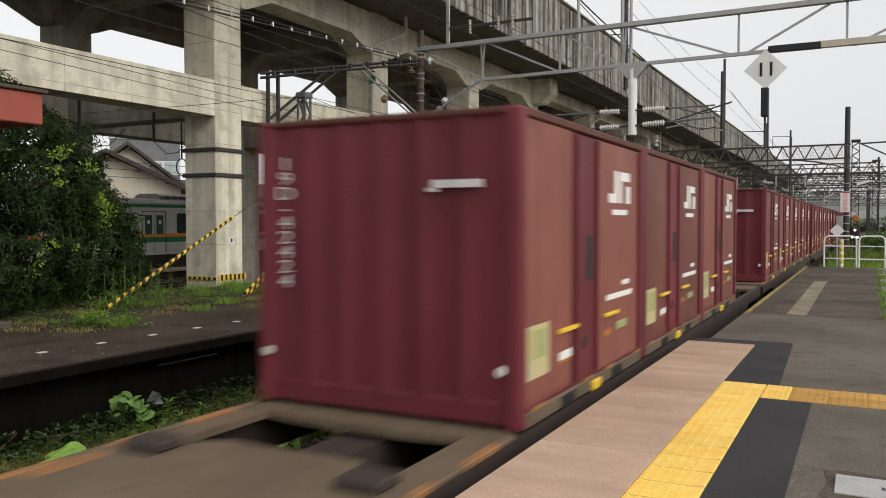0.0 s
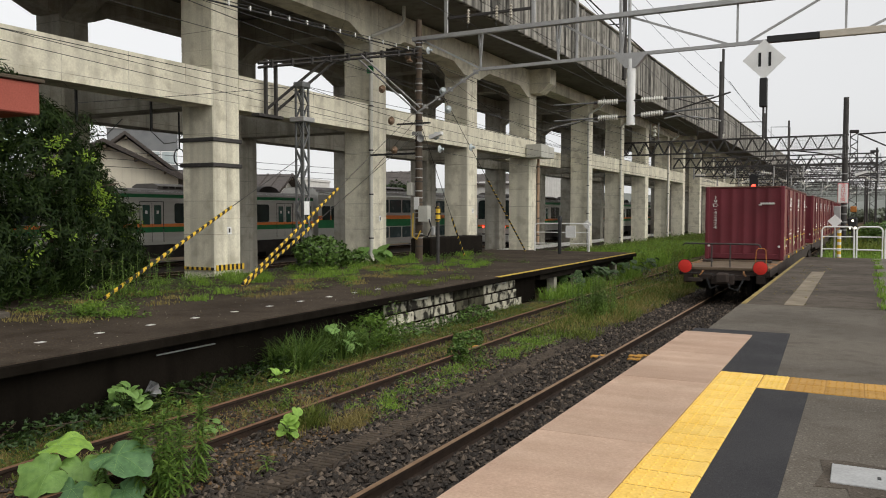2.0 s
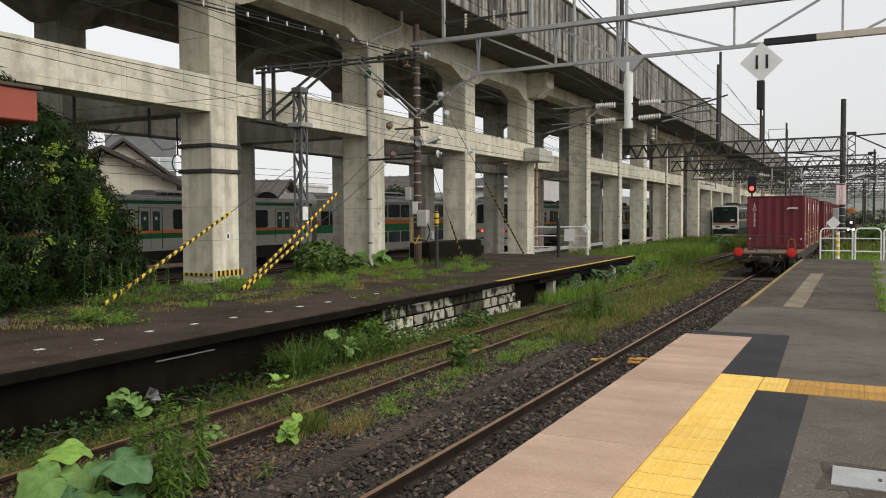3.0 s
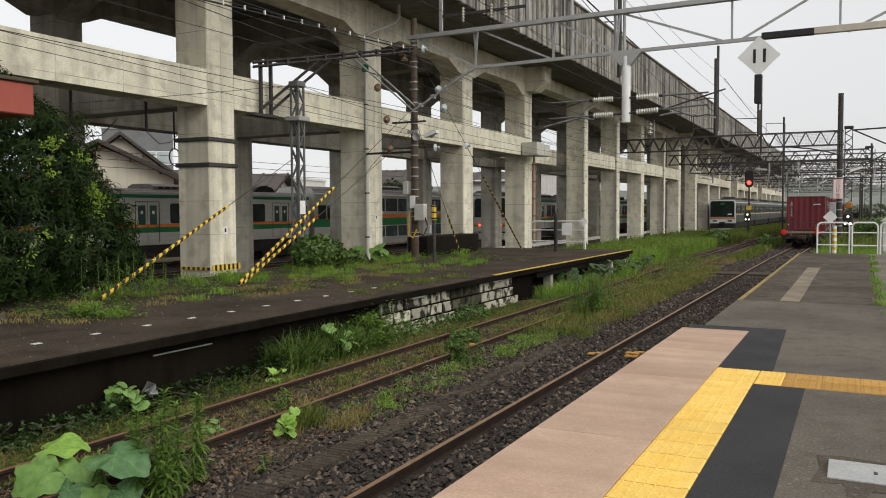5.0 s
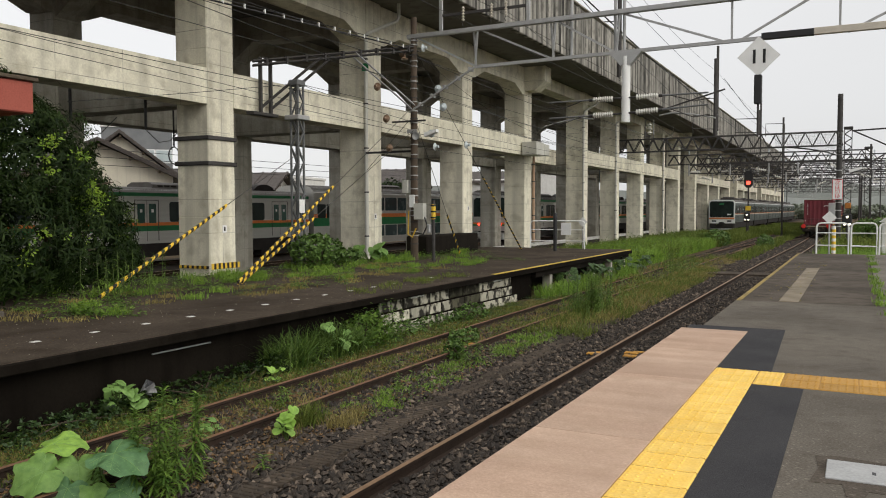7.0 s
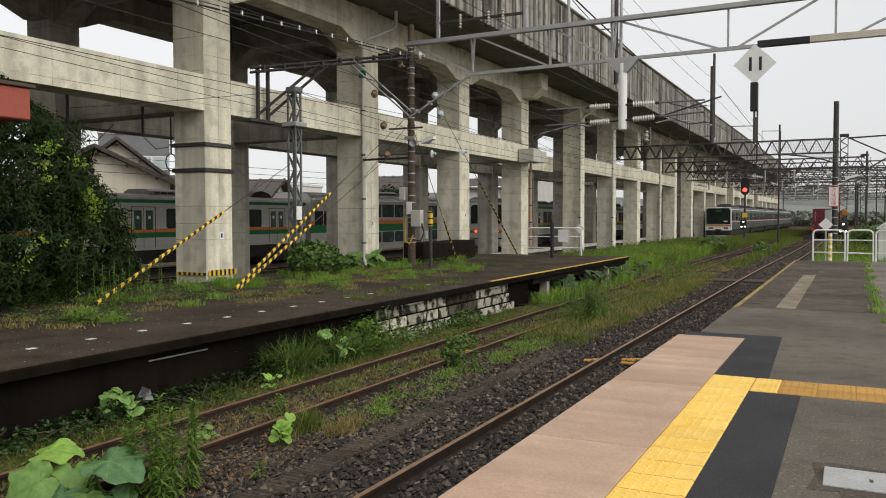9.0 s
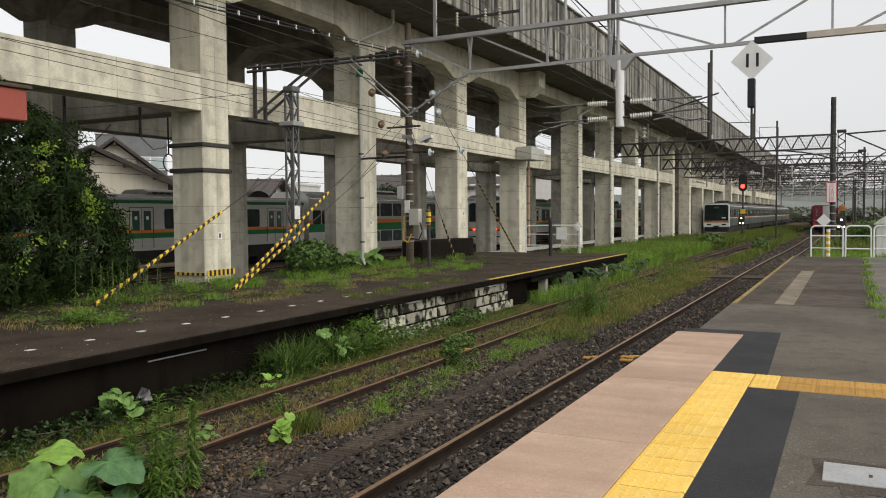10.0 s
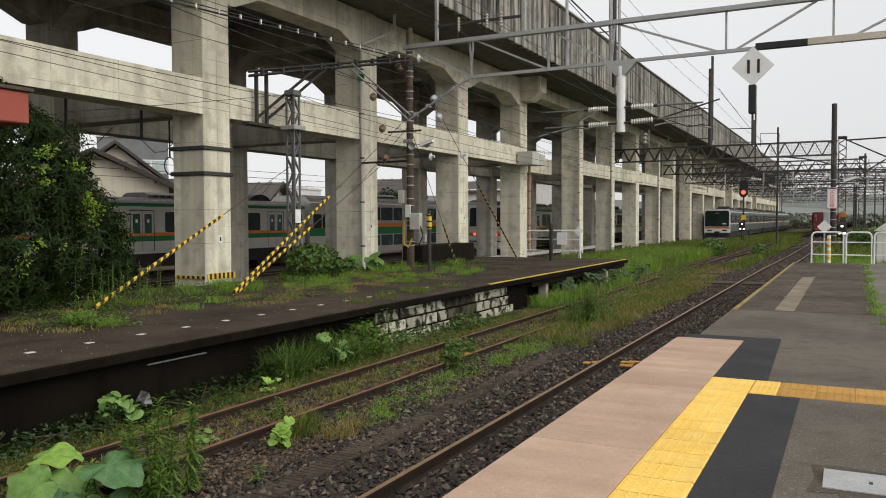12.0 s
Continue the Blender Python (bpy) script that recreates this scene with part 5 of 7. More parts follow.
def lattice_mast(name, x, y, z0, z1, w, label, material=STEEL_D, step=0.42, cap=True):
    t = thing(name, label, "mast", "lattice masts")
    for i, j in ((-1, -1), (1, -1), (1, 1), (-1, 1)):
        part("leg", Geo().box(x + i * w / 2 - 0.025, x + i * w / 2 + 0.025, y + j * w / 2 - 0.025, y + j * w / 2 + 0.025, z0, z1), material, t)
    g = Geo()
    n = int((z1 - z0) / step)
    for k in range(n):
        a, b = z0 + (z1 - z0) * k / n, z0 + (z1 - z0) * (k + 1) / n
        s = w / 2 if k % 2 else -w / 2
        for c in (-1, 1):
            bar(g, (x + s, y + c * w / 2, a), (x - s, y + c * w / 2, b), 0.035)
            bar(g, (x + c * w / 2, y + s, a), (x + c * w / 2, y - s, b), 0.035)
    tagged(part("lacing", g, material, t), kind="stuff")
    if cap:
        part("cap", Geo().box(x - w / 2 - 0.06, x + w / 2 + 0.06, y - w / 2 - 0.06, y + w / 2 + 0.06, z1, z1 + 0.18, 0.03), material, t)
    return t


def truss(name, y, x0, x1, z0, z1, label, n, arch=0.0, wide=0.35):
    t = thing(name, label, "gantry", "distant gantries")
    for s in (-wide / 2, wide / 2):
        for z in (z0, z1):
            part("chord", bar(Geo(), (x0, y + s, z), (x1, y + s, z), 0.09), STEEL_D, t)
    g = Geo()
    for k in range(n):
        a, b = x0 + (x1 - x0) * k / n, x0 + (x1 - x0) * (k + 1) / n
        for s in (-wide / 2, wide / 2):
            bar(g, (a, y + s, z0), ((a + b) / 2, y + s, z1), 0.06)
            bar(g, ((a + b) / 2, y + s, z1), (b, y + s, z0), 0.06)
    tagged(part("web", g, STEEL_D, t), kind="stuff")
    return t


near_gantry()
near_pole()
lm = lattice_mast("lattice_mast", -14.85, 19.5, ZL, 5.2, 0.26, "grey lattice steel mast on the old platform", STEEL_M)
part("collar", Geo().box(-15.12, -14.58, 19.23, 19.77, 4.2, 4.34, 0.02), STEEL, lm)
part("notice_plate", Geo().box(-14.66, -14.64, 19.3, 19.55, 1.45, 1.85), WHITE, lm)

# far gantries and their masts
g2 = truss("far_gantry", 62, -17.2, -0.9, 5.9, 6.85, "dark lattice gantry across the yard", 17)
part("arch_edge", Geo().tube([(-5.2, 62, 5.9), (-4.2, 62, 5.86), (-3.0, 62, 5.7), (-1.9, 62, 5.45), (-0.95, 62, 5.1)], 0.05, 6), STEEL_D, g2)
net = Geo()
for k in range(44):                          # grey netting stretched over the end of the truss
    x = -5.2 + 0.1 * k
    net.cyl((x, 61.7, 5.9 - 0.8 * max(0.0, (x + 4.4) / 3.5) ** 1.6), (x, 61.7, 6.85), 0.007, n=3, caps=False)
for k in range(17):
    z = 5.15 + 0.1 * k
    net.cyl((-5.2 if z > 5.85 else -4.4 + 3.5 * ((5.9 - z) / 0.8) ** 0.62, 61.7, z), (-0.9, 61.7, z), 0.007, n=3, caps=False)
tagged(part("safety_net", net, STEEL, g2, "grey netting"), kind="stuff")
part("transformer", Geo().box(-17.9, -16.7, 61.6, 62.4, 3.6, 5.5, 0.05), TEAL, g2, "grey-green transformer cabinet")
insulator("insulator", g2, (-17.6, 61.5, 6.3), (-16.7, 61.5, 6.3), 0.25, 3)
part("lamp_frame", Geo().tube([(-14.4, 62, 6.85), (-14.4, 62, 8.3), (-13.8, 62, 8.3), (-13.8, 62, 6.85)], 0.04), STEEL, g2)
insulator("insulator", g2, (-14.1, 62, 7.2), (-14.1, 62, 8.1), 0.2, 3)
mast = thing("yard_mast", "dark steel mast with a red and white warning board", "mast")
part("shaft", Geo().cyl((-1.12, 62, -1.25), (-1.12, 62, 9.4), 0.2, 0.17, 14), STEEL_D, mast)
for k in range(8):
    part("strap", Geo().cyl((-1.12, 62, 0.3 + 0.55 * k), (-1.12, 62, 0.36 + 0.55 * k), 0.21, n=14), STEEL, mast)
sign = part("warning_board", Geo().box(-1.48, -0.9, 61.5, 61.54, 2.2, 3.5, 0.01), WHITE, mast, "white board with red lettering")
part("board_border", Geo().box(-1.51, -0.87, 61.545, 61.56, 2.17, 3.53), REDTXT, sign)
for k, ch in enumerate("次は切換"):
    lettering("lettering", ch, 0.33, REDTXT, sign, Matrix.Translation((-1.19, 61.494, 3.32 - 0.31 * k)) @ pose(0, 0, 0, 90, 0, 0))
part("board_bracket", Geo().box(-1.25, -1.15, 61.56, 61.85, 2.7, 2.9), STEEL_D, sign)
part("relay_case", Geo().box(-1.72, -1.3, 61.5, 61.95, 0.7, 1.95, 0.03), STEEL, mast, "grey relay case")
lattice_mast("yard_lattice_mast", -0.6, 62.5, -1.25, 7.0, 0.46, "brown lattice mast carrying yard gantries", STEEL_D, 0.3)
lattice_mast("yard_lattice_mast", 0.8, 76, -1.25, 6.5, 0.5, "brown lattice mast carrying yard gantries", STEEL_D, 0.34)
rg = thing("cantilever_frame", "dark cantilever frame over the yard", "gantry")
part("chord", bar(Geo(), (-0.4, 62.5, 6.9), (9, 62.5, 7.2), 0.1), STEEL_D, rg)
part("strut", bar(Geo(), (-0.3, 62.5, 6.9), (2.2, 62.5, 5.6), 0.09), STEEL_D, rg)
part("strut", bar(Geo(), (-0.3, 62.5, 4.0), (2.2, 62.5, 5.6), 0.09), STEEL_D, rg)
part("chord", bar(Geo(), (2.2, 62.5, 5.6), (9, 62.5, 5.8), 0.08), STEEL_D, rg)
part("area_lamp", Geo().prism([(-0.5, 4.0), (0.3, 4.25), (0.3, 4.4), (-0.5, 4.2)], "y", 61.9, 62.2), WHITE, rg, "white area lamp")
rr = random.Random(8)
for y, x0, x1, z in ((76, -15.55, 0.8, 5.6), (86, -15.55, 3, 5.2), (98, -15.55, 5, 5.5), (92, -15.55, 4, 6.2), (105, -15.55, 6, 6.4), (112, -15.55, 7, 5.3), (119, -15.55, 8, 6.0), (128, -15.55, 9, 5.6), (137, -15.55, 10, 6.2), (146, -15.55, 12, 5.2), (157, -15.55, 13, 5.9), (168, -15.55, 15, 5.6), (195, -15.55, 18, 5.4), (225, -16, 24, 5.6)):
    t = truss("far_gantry", y, x0, x1, z, z + 0.85, "dark lattice gantry across the yard", int((x1 - x0) / 1.0))
    for x in (x0, x1) if y > 200 else (rr.uniform(-0.5, x1),) if y > 100 else (x1,) if y > 80 else ():
        part("mast", Geo().cyl((x, y, -1.25), (x, y, z + 0.9 + rr.random() * (2.5 if y > 100 else 0.2)), 0.11, n=8), STEEL_D, t)
    for k in range(5):
        x = x0 + (x1 - x0) * (0.1 + 0.19 * k + 0.06 * rr.random())
        part("drop_tube", Geo().cyl((x, y, z), (x, y, z - 1.0), 0.07, n=8), STEEL, t)
        s = rr.choice((-1, 1))
        part("arm_tube", bar(Geo(), (x, y, z - 0.7), (x + s * 1.5, y, z - 0.45), 0.05), STEEL, t)
        lift = rr.uniform(-0.25, 0.35)
        if (k + int(y)) % 2:
            continue
        insulator("insulator", t, (x + s * 0.2, y - 0.05, z - 0.67), (x + s * 1.05, y - 0.05, z - 0.55 + lift), 0.13, 5, PORC)
        insulator("insulator", t, (x, y, z + 0.86), (x, y, z + 1.25), 0.1, 3, PORC_G)
for x, y, h in ((-9.33, 62, 9.0), (-6.35, 62, 8.6), (-6.46, 85, 10.4), (6.5, 120, 7), (9.5, 105, 7), (3.2, 140, 9), (12, 150, 9)):
    t = thing("line_mast", "slim dark line mast", "mast", "yard masts")
    z0 = 6.85 if y == 62 else -1.25
    part("shaft", Geo().cyl((x, y, z0), (x, y, h if y != 62 else h + 3.5 * (x < -9)), 0.14 if x < -9 else 0.09, n=8), STEEL_D, t)
    part("bracket", Geo().tube([(x, y, h - 0.6), (x - 1.6, y, h - 0.55), (x - 1.6, y, h - 1.8)], 0.035, 5), STEEL_D, t)
    part("bracket", Geo().tube([(x, y, h - 1.6), (x - 1.6, y, h - 1.5)], 0.03, 5), STEEL_D, t)

# masts on top of the viaduct
for k, y in enumerate((47.5, 85, 126, 168)):
    t = thing("viaduct_mast", "steel catenary mast on the viaduct parapet", "mast", "viaduct masts")
    part("shaft", Geo().cyl((-12.62, y, 9.35), (-12.62, y, 17.8), 0.13, n=8), STEEL_D, t)
    part("bracket", Geo().tube([(-12.62, y, 12.6), (-14.4, y, 12.7)], 0.035, 5), STEEL_D, t)
    insulator("insulator", t, (-12.5, y, 9.0), (-12.5, y, 9.4), 0.1, 3)
hang = thing("wire_rack", "steel rack with cream insulators standing on the gantry beam", "bracket")
for x, z in ((-12.53, 9.4), (-9.41, 9.0)):
    part("post", Geo().box(x - 0.06, x + 0.06, GY + 0.02, GY + 0.1, 7.46, z, 0.01), STEEL, hang)
part("rail", Geo().box(-12.47, -9.47, GY + 0.03, GY + 0.09, 7.98, 8.07, 0.005), STEEL_D, hang)
for x in (-11.67, -10.65, -10.15):
    insulator("insulator", hang, (x, GY - 0.02, 7.75), (x, GY - 0.02, 8.22), 0.06, 5, CREAM)
    part("hook", Geo().tube([(x, GY - 0.02, 7.75), (x - 0.05, GY - 0.02, 7.66), (x, GY - 0.02, 7.6)], 0.015, 5), STEEL_D, hang)


def wire(label, pts, r=0.012, sag=0.0, name="overhead_wire", n=8):
    """A wire through its points, sagging between them."""
    out = []
    for a, b in zip(pts, pts[1:]):
        a, b = Vector(a), Vector(b)
        for k in range(n + 1):
            s = k / n
            p = a.lerp(b, s)
            p.z -= sag * 4 * s * (1 - s)
            out.append(p)
    return thing(name, label, "wire", "overhead wires", geo=Geo().tube(out, r, 5), material=CABLE)


for x, z in ((-3.43, 4.15), (-6.93, 4.25), (-13.75, 4.2)):
    wire("dark copper contact wire", [(x, GY, z), (x, 62, z), (x + 0.3, 98, z), (x + (0 if x < -8 else 0.2), 128, z)], 0.007)
    wire("catenary wire sagging between gantries", [(x, GY, z + 1.1), (x, 62, z + 1.1), (x + 0.3, 98, z + 1.1), (x + (0 if x < -8 else 0.2), 128, z + 1.1)], 0.008, 0.5)
wire("thin wire strung before the tie beam", [(-14, 2, 5.16), (-13.7, 24.2, 4.3)], 0.007, 0.03)
wire("thin wire strung before the tie beam", [(-14, 2, 4.93), (-13.7, 24.2, 4.15)], 0.007, 0.03)
wire("feeder cable slanting across the viaduct", [(-13.3, 3, 6.9), (-13.6, 24.3, 5.7), (-13.9, 62, 5.0)], 0.01, 0.05)
wire("feeder cable slanting across the viaduct", [(-13.6, 24.3, 6.8), (-13.6, 62, 6.8)], 0.012, 0.4)
wire("feeder cable along the parapet", [(-12.4, 2, 8.4), (-12.4, 62, 8.5), (-12.4, 128, 8.5)], 0.01, 0.3)
wire("feeder cable leaving over the sky", [(-8.0, GY, 8.5), (-9.33, 62, 9.0), (-9.8, 98, 8.8)], 0.006, 0.3)
wire("feeder cable leaving over the sky", [(-12.62, 47.5, 14.2), (-12.62, 85, 13.6), (-12.62, 126, 13.4)], 0.014, 0.3)
wire("feeder cable leaving over the sky", [(-8.0, GY, 8.4), (-11.5, 62, 9.3), (-12.3, 98, 9.5)], 0.014, 0.2)
wire("thin wire across the sky", [(-12.62, 47.5, 15.4), (-12.62, 85, 15.2), (-12.62, 126, 15.0)], 0.012, 0.4)
wire("thick black feeder cable over the yard", [(-7.0, 2.0, 8.3), (-8.1, GY, 8.6), (-9.3, 47.5, 8.95), (-10.15, 75, 9.1), (-11.2, 126, 9.3)], 0.028, 0.12)
wire("thin feeder wire slanting down to the yard gantry", [(-12.3, GY, 9.75), (-12.3, 62, 6.9)], 0.009, 0.15)
for z in (6.63, 5.76, 4.76):
    wire("thin line wire strung along the viaduct", [(-13.2, 2, z - 0.03), (-13.2, GY, z), (-13.2, 62, z + 0.1), (-13.2, 98, z)], 0.008, 0.06)
wire("thin line wire strung along the viaduct", [(-13.2, 2, 6.28), (-13.2, GY, 6.31)], 0.008, 0.03)
wire("pull-off wire from the pole head to the column", [(-13.55, GY, 6.9), (-13.3, GY + 6, 5.5), (-13.2, GY + 15, 4.7)], 0.008, 0.02)
wire("pull-off wire slanting across the columns", [(-13.65, GY, 4.69), (-15.4, GY - 0.1, 2.95)], 0.008, 0.0)
wire("pull-off wire slanting across the columns", [(-13.6, GY, 5.0), (-14.9, 19.6, 5.3), (-15.3, 12, 3.9)], 0.008, 0.02)
for y in (10, 60):
    thing("line_mast", "slim dark mast beyond the standing train", "mast", "yard masts", geo=Geo().cyl((-34, y, -1.25), (-34, y, 5.2), 0.1, n=8), material=STEEL_D)
for z in (3.9, 4.3, 4.7):
    wire("thin wire beyond the standing train", [(-34, 10, z), (-34, 60, z + 0.1)], 0.015, 0.1)
for z0, z1 in ((5.6, 5.9), (4.95, 5.5), (4.55, 4.9), (3.7, 4.3)):
    wire("thin line wire along the viaduct", [(-13.5, GY, z0), (-14.2, 62, z1)], 0.008, 0.25)
wire("thin line wire from the mast head", [(-14.85, 19.5, 5.3), (-13.6, GY, 4.55)], 0.008, 0.05)
beads = thing("beaded_cable", "black cable carried on white beads", "cable")
a, b = Vector((-13.6, 24.87, 7.03)), Vector((-14.35, 5.0, 6.18))
part("cable", Geo().tube([a, b], 0.025, 6), CABLE, beads)
part("cable", Geo().tube([a + Vector((0, 0, 0.09)), b + Vector((0, 0, 0.09))], 0.012, 5), CABLE, beads)
for k in range(26):
    p = a.lerp(b, 0.02 + 0.038 * k)
    part("bead", Geo().box(p.x - 0.03, p.x + 0.03, p.y - 0.02, p.y + 0.02, p.z - 0.02, p.z + 0.11, 0.008), WHITE, beads)


# striped guards on the guy wires
def guy(base, top, share, r=0.04, band=0.12):
    t = thing("guy_wire", "guy wire in a yellow and black spiral guard", "guy wire", "striped guy wires")
    base, top = Vector(base), Vector(top)
    part("wire", Geo().tube([base, top], 0.01, 5), STEEL_D, t)
    L = (top - base).length * share
    d = (top - base).normalized()
    part("tube", Geo().cyl(base + d * 0.1, base + d * L, r * 0.92, n=10), SAFE_K, t, "black guard tube")
    n = int(L / 0.24)
    side = d.orthogonal().normalized()
    up = d.cross(side)
    for k in range(n):                                   # slanted yellow bands
        v, f = [], []
        for i in range(11):
            ang = 2 * math.pi * i / 10
            q = side * (math.cos(ang) * r) + up * (math.sin(ang) * r)
            s = 0.12 + L * k / n + 0.05 * math.cos(ang + 0.6)
            v += [base + d * s + q, base + d * (s + band) + q]
        f = [(2 * i, 2 * i + 2, 2 * i + 3, 2 * i + 1) for i in range(10)]
        part("band", Geo().add(v, f), SAFE_Y, t, "yellow band")


guy((-13.0, 10.71, ZL), (-14.85, 19.5, 3.2), 0.54)
guy((-12.72, 14.33, ZL), (-13.68, GY, 5.0), 0.455)
guy((-12.8, 14.55, ZL), (-13.5, GY, 4.3), 0.33)
guy((-13.29, 27.4, ZL), (-13.55, GY + 0.1, 4.6), 0.32, 0.035, 0.055)
guy((-12.73, 32.24, ZL), (-13.55, GY + 0.1, 7.0), 0.42, 0.035, 0.055)

# ---- signs, fences, boxes ----
dia = thing("stop_marker", "white diamond stop board with two black bars", "sign")
part("board", Geo().prism([(-2.5, 6.31), (-1.94, 5.76), (-2.5, 5.21), (-3.06, 5.76)], "y", GY - 0.22, GY - 0.19), WHITE, dia)
for x in (-2.61, -2.35):
    part("bar", Geo().box(x - 0.035, x + 0.035, GY - 0.228, GY - 0.222, 5.57, 5.95), BLACK, dia)
part("lamp_case", Geo().box(-2.6, -2.4, GY - 0.3, GY - 0.1, 4.45, 5.25, 0.02), BLACK, dia, "black lamp case")
part("hanger", Geo().box(-2.54, -2.46, GY - 0.18, GY - 0.12, 4.5, 6.25), STEEL_D, dia)
part("tail_rod", Geo().cyl((-2.5, GY - 0.15, 4.45), (-2.5, GY - 0.15, 3.55), 0.03), STEEL_D, dia)


def hoop_fence(name, label, panels, y, z, h, material=WHITE):
    for x0, x1, feet in panels:
        t = thing(name, label, "fence", "white barriers")
        r = 0.14
        lo = z if feet else z + 0.28
        pts = [(x0, y, lo), (x0, y, z + h - r)] + [(x0 + r - r * math.cos(a), y, z + h - r + r * math.sin(a)) for a in (0.5, 1.05, 1.57)]
        pts += [(x1 - r + r * math.sin(a), y, z + h - r + r * math.cos(a)) for a in (0.0, 0.5, 1.05)] + [(x1, y, z + h - r), (x1, y, lo)]
        if not feet:
            pts.append(pts[0])
        part("frame", Geo().tube(pts, 0.028, 8), material, t)
        if not feet:
            part("foot", Geo().cyl((x0, y, z), (x0, y, lo), 0.024, n=8), material, t)
            part("foot", Geo().cyl((x1, y, z), (x1, y, lo), 0.024, n=8), material, t)
        for q in (0.28, 0.68) if feet else (0.68,):
            part("rail", Geo().cyl((x0, y, z + h * q), (x1, y, z + h * q), 0.02, n=6), material, t)


hoop_fence("barrier", "white tubular steel barrier at the platform end", [(-1.2, -0.22, True), (-0.14, 0.62, False), (0.7, 1.7, True), (1.8, 2.8, True), (2.9, 3.9, True)], 30.35, 0, 1.05)
hoop_fence("barrier", "white tubular steel barrier on the old platform", [(-13.0, -10.5, True)], 34.0, ZL, 1.22)
nt = thing("notice_sheet", "white paper notice tied to the barrier", "notice", geo=Geo().box(-11.55, -11.1, 33.94, 33.96, 0.42, 0.95), material=WHITE)
bol = thing("bollard_lamp", "dark slim post with a rounded cap", "post")
part("shaft", Geo().cyl((-11.1, 31.86, ZL), (-11.1, 31.86, 1.15), 0.075, n=12), BLACK, bol)
part("cap", Geo().lathe([(0.09, 0), (0.09, 0.16), (0.05, 0.24), (0.0, 0.26)], (-11.1, 31.86, 1.15), (0, 0, 1), 12), BLACK, bol)


def diamond_post(x, y, z0, z1, r, label):
    t = thing("marker_post", label, "sign")
    part("post", Geo().cyl((x, y, z0), (x, y, z1), 0.03, n=8), STEEL, t)
    part("board", Geo().prism([(x, z1 + r), (x + r, z1), (x, z1 - r), (x - r, z1)], "y", y - 0.05, y - 0.035), WHITE, t, "white diamond board")


diamond_post(-0.86, 32.2, -1.2, 1.22, 0.24, "small white diamond marker on a post")
diamond_post(-10.95, 35.2, -1.2, 0.98, 0.22, "small white diamond marker on a post")
sp = thing("striped_post", "yellow and black striped post beyond the barrier", "post")
for k in range(10):
    part("stripe", Geo().cyl((-0.72 , 32.6, -0.2 + 0.11 * k), (-0.72, 32.6, -0.09 + 0.11 * k), 0.07, n=10), (SAFE_Y, WHITE)[k % 2], sp)
part("foot", Geo().cyl((-0.72, 32.6, -1.25), (-0.72, 32.6, -0.2), 0.07, n=10), SAFE_Y, sp)
cab = thing("trackside_cabinet", "pale grey trackside cabinet among weeds", "cabinet")
part("case", Geo().box(1.1, 2.3, 44, 44.8, -1.2, 0.9, 0.03), WALL_W, cab)
part("hood", Geo().prism([(1.0, 0.9), (2.4, 0.9), (2.3, 1.25), (1.6, 1.35)], "y", 43.9, 44.9), WALL_W, cab)

# signals
def dwarf(x, y, label):
    t = thing("shunt_signal", label, "signal", "shunting signals")
    part("case", Geo().box(x - 0.3, x + 0.3, y - 0.1, y + 0.1, 0.25, 1.2, 0.08), BLACK, t)
    for dx, z in ((-0.16, 0.5), (0.16, 0.5), (0.0, 0.98)):
        part("lamp", Geo().cyl((x + dx, y - 0.14, z), (x + dx, y - 0.1, z), 0.075, n=12), WHITE_ON, t, "lit white lamp")
    part("post", Geo().cyl((x, y, -1.25), (x, y, 0.3), 0.08), STEEL_D, t)


sg = thing("colour_signal", "railway signal showing red on a dark post", "signal")
part("post", Geo().cyl((-9.55, 85, -1.25), (-9.55, 85, 5.0), 0.08), STEEL_D, sg)
part("backboard", Geo().prism([(-9.95, 3.9), (-9.95, 5.1), (-9.75, 5.35), (-9.35, 5.35), (-9.15, 5.1), (-9.15, 3.9), (-9.35, 3.65), (-9.75, 3.65)], "y", 84.8, 84.95), BLACK, sg)
part("red_light", Geo().cyl((-9.55, 84.72, 4.12), (-9.55, 84.8, 4.12), 0.2, n=16), RED_ON, sg, "lit red lamp")
part("route_plate", Geo().box(-9.8, -9.3, 84.85, 84.9, 1.4, 1.85, 0.02), SAFE_Y, sg, "yellow plate")
dwarf(-9.6, 84.4, "shunting signal with three lit white lamps")
dwarf(-0.55, 61.0, "shunting signal with three lit white lamps")
yl = thing("route_box", "orange route indicator box on a mast", "signal", geo=Geo().box(-0.72, -0.34, 61.95, 62.27, 1.55, 1.95, 0.03), material=ORANGE)

# pipes, boxes and fittings on the viaduct
for x, y, z0, z1, m in ((-15.52, 24.35, -0.2, 7.6, BOXG), (-15.5, 40.98, ZL, 4.4, TANPIPE), (-15.52, 49.9, -1.2, 7.6, BOXG), (-15.52, 57.7, -1.2, 7.6, BOXG), (-15.52, 73.7, -1.2, 7.6, BOXG)):
    t = thing("drain_pipe", "vertical drain pipe on a viaduct column", "pipe", "drain pipes")
    part("pipe", Geo().cyl((x, y, z0), (x, y, z1), 0.07, n=10), m, t)
    if z1 > 7:
        part("elbow", Geo().tube([(x, y, z1), (x + 0.03, y + 0.05, z1 + 0.15), (x + 0.55, y + 1.2, 8.35), (x + 0.6, y + 1.3, 8.5), (x + 0.6, y + 1.3, 9.02)], 0.065, 8), m, t)
    for k in range(5):
        z = z0 + (z1 - z0) * (k + 0.5) / 5
        part("clamp", Geo().cyl((x, y, z), (x, y, z + 0.05), 0.085, n=10), STEEL_D, t)
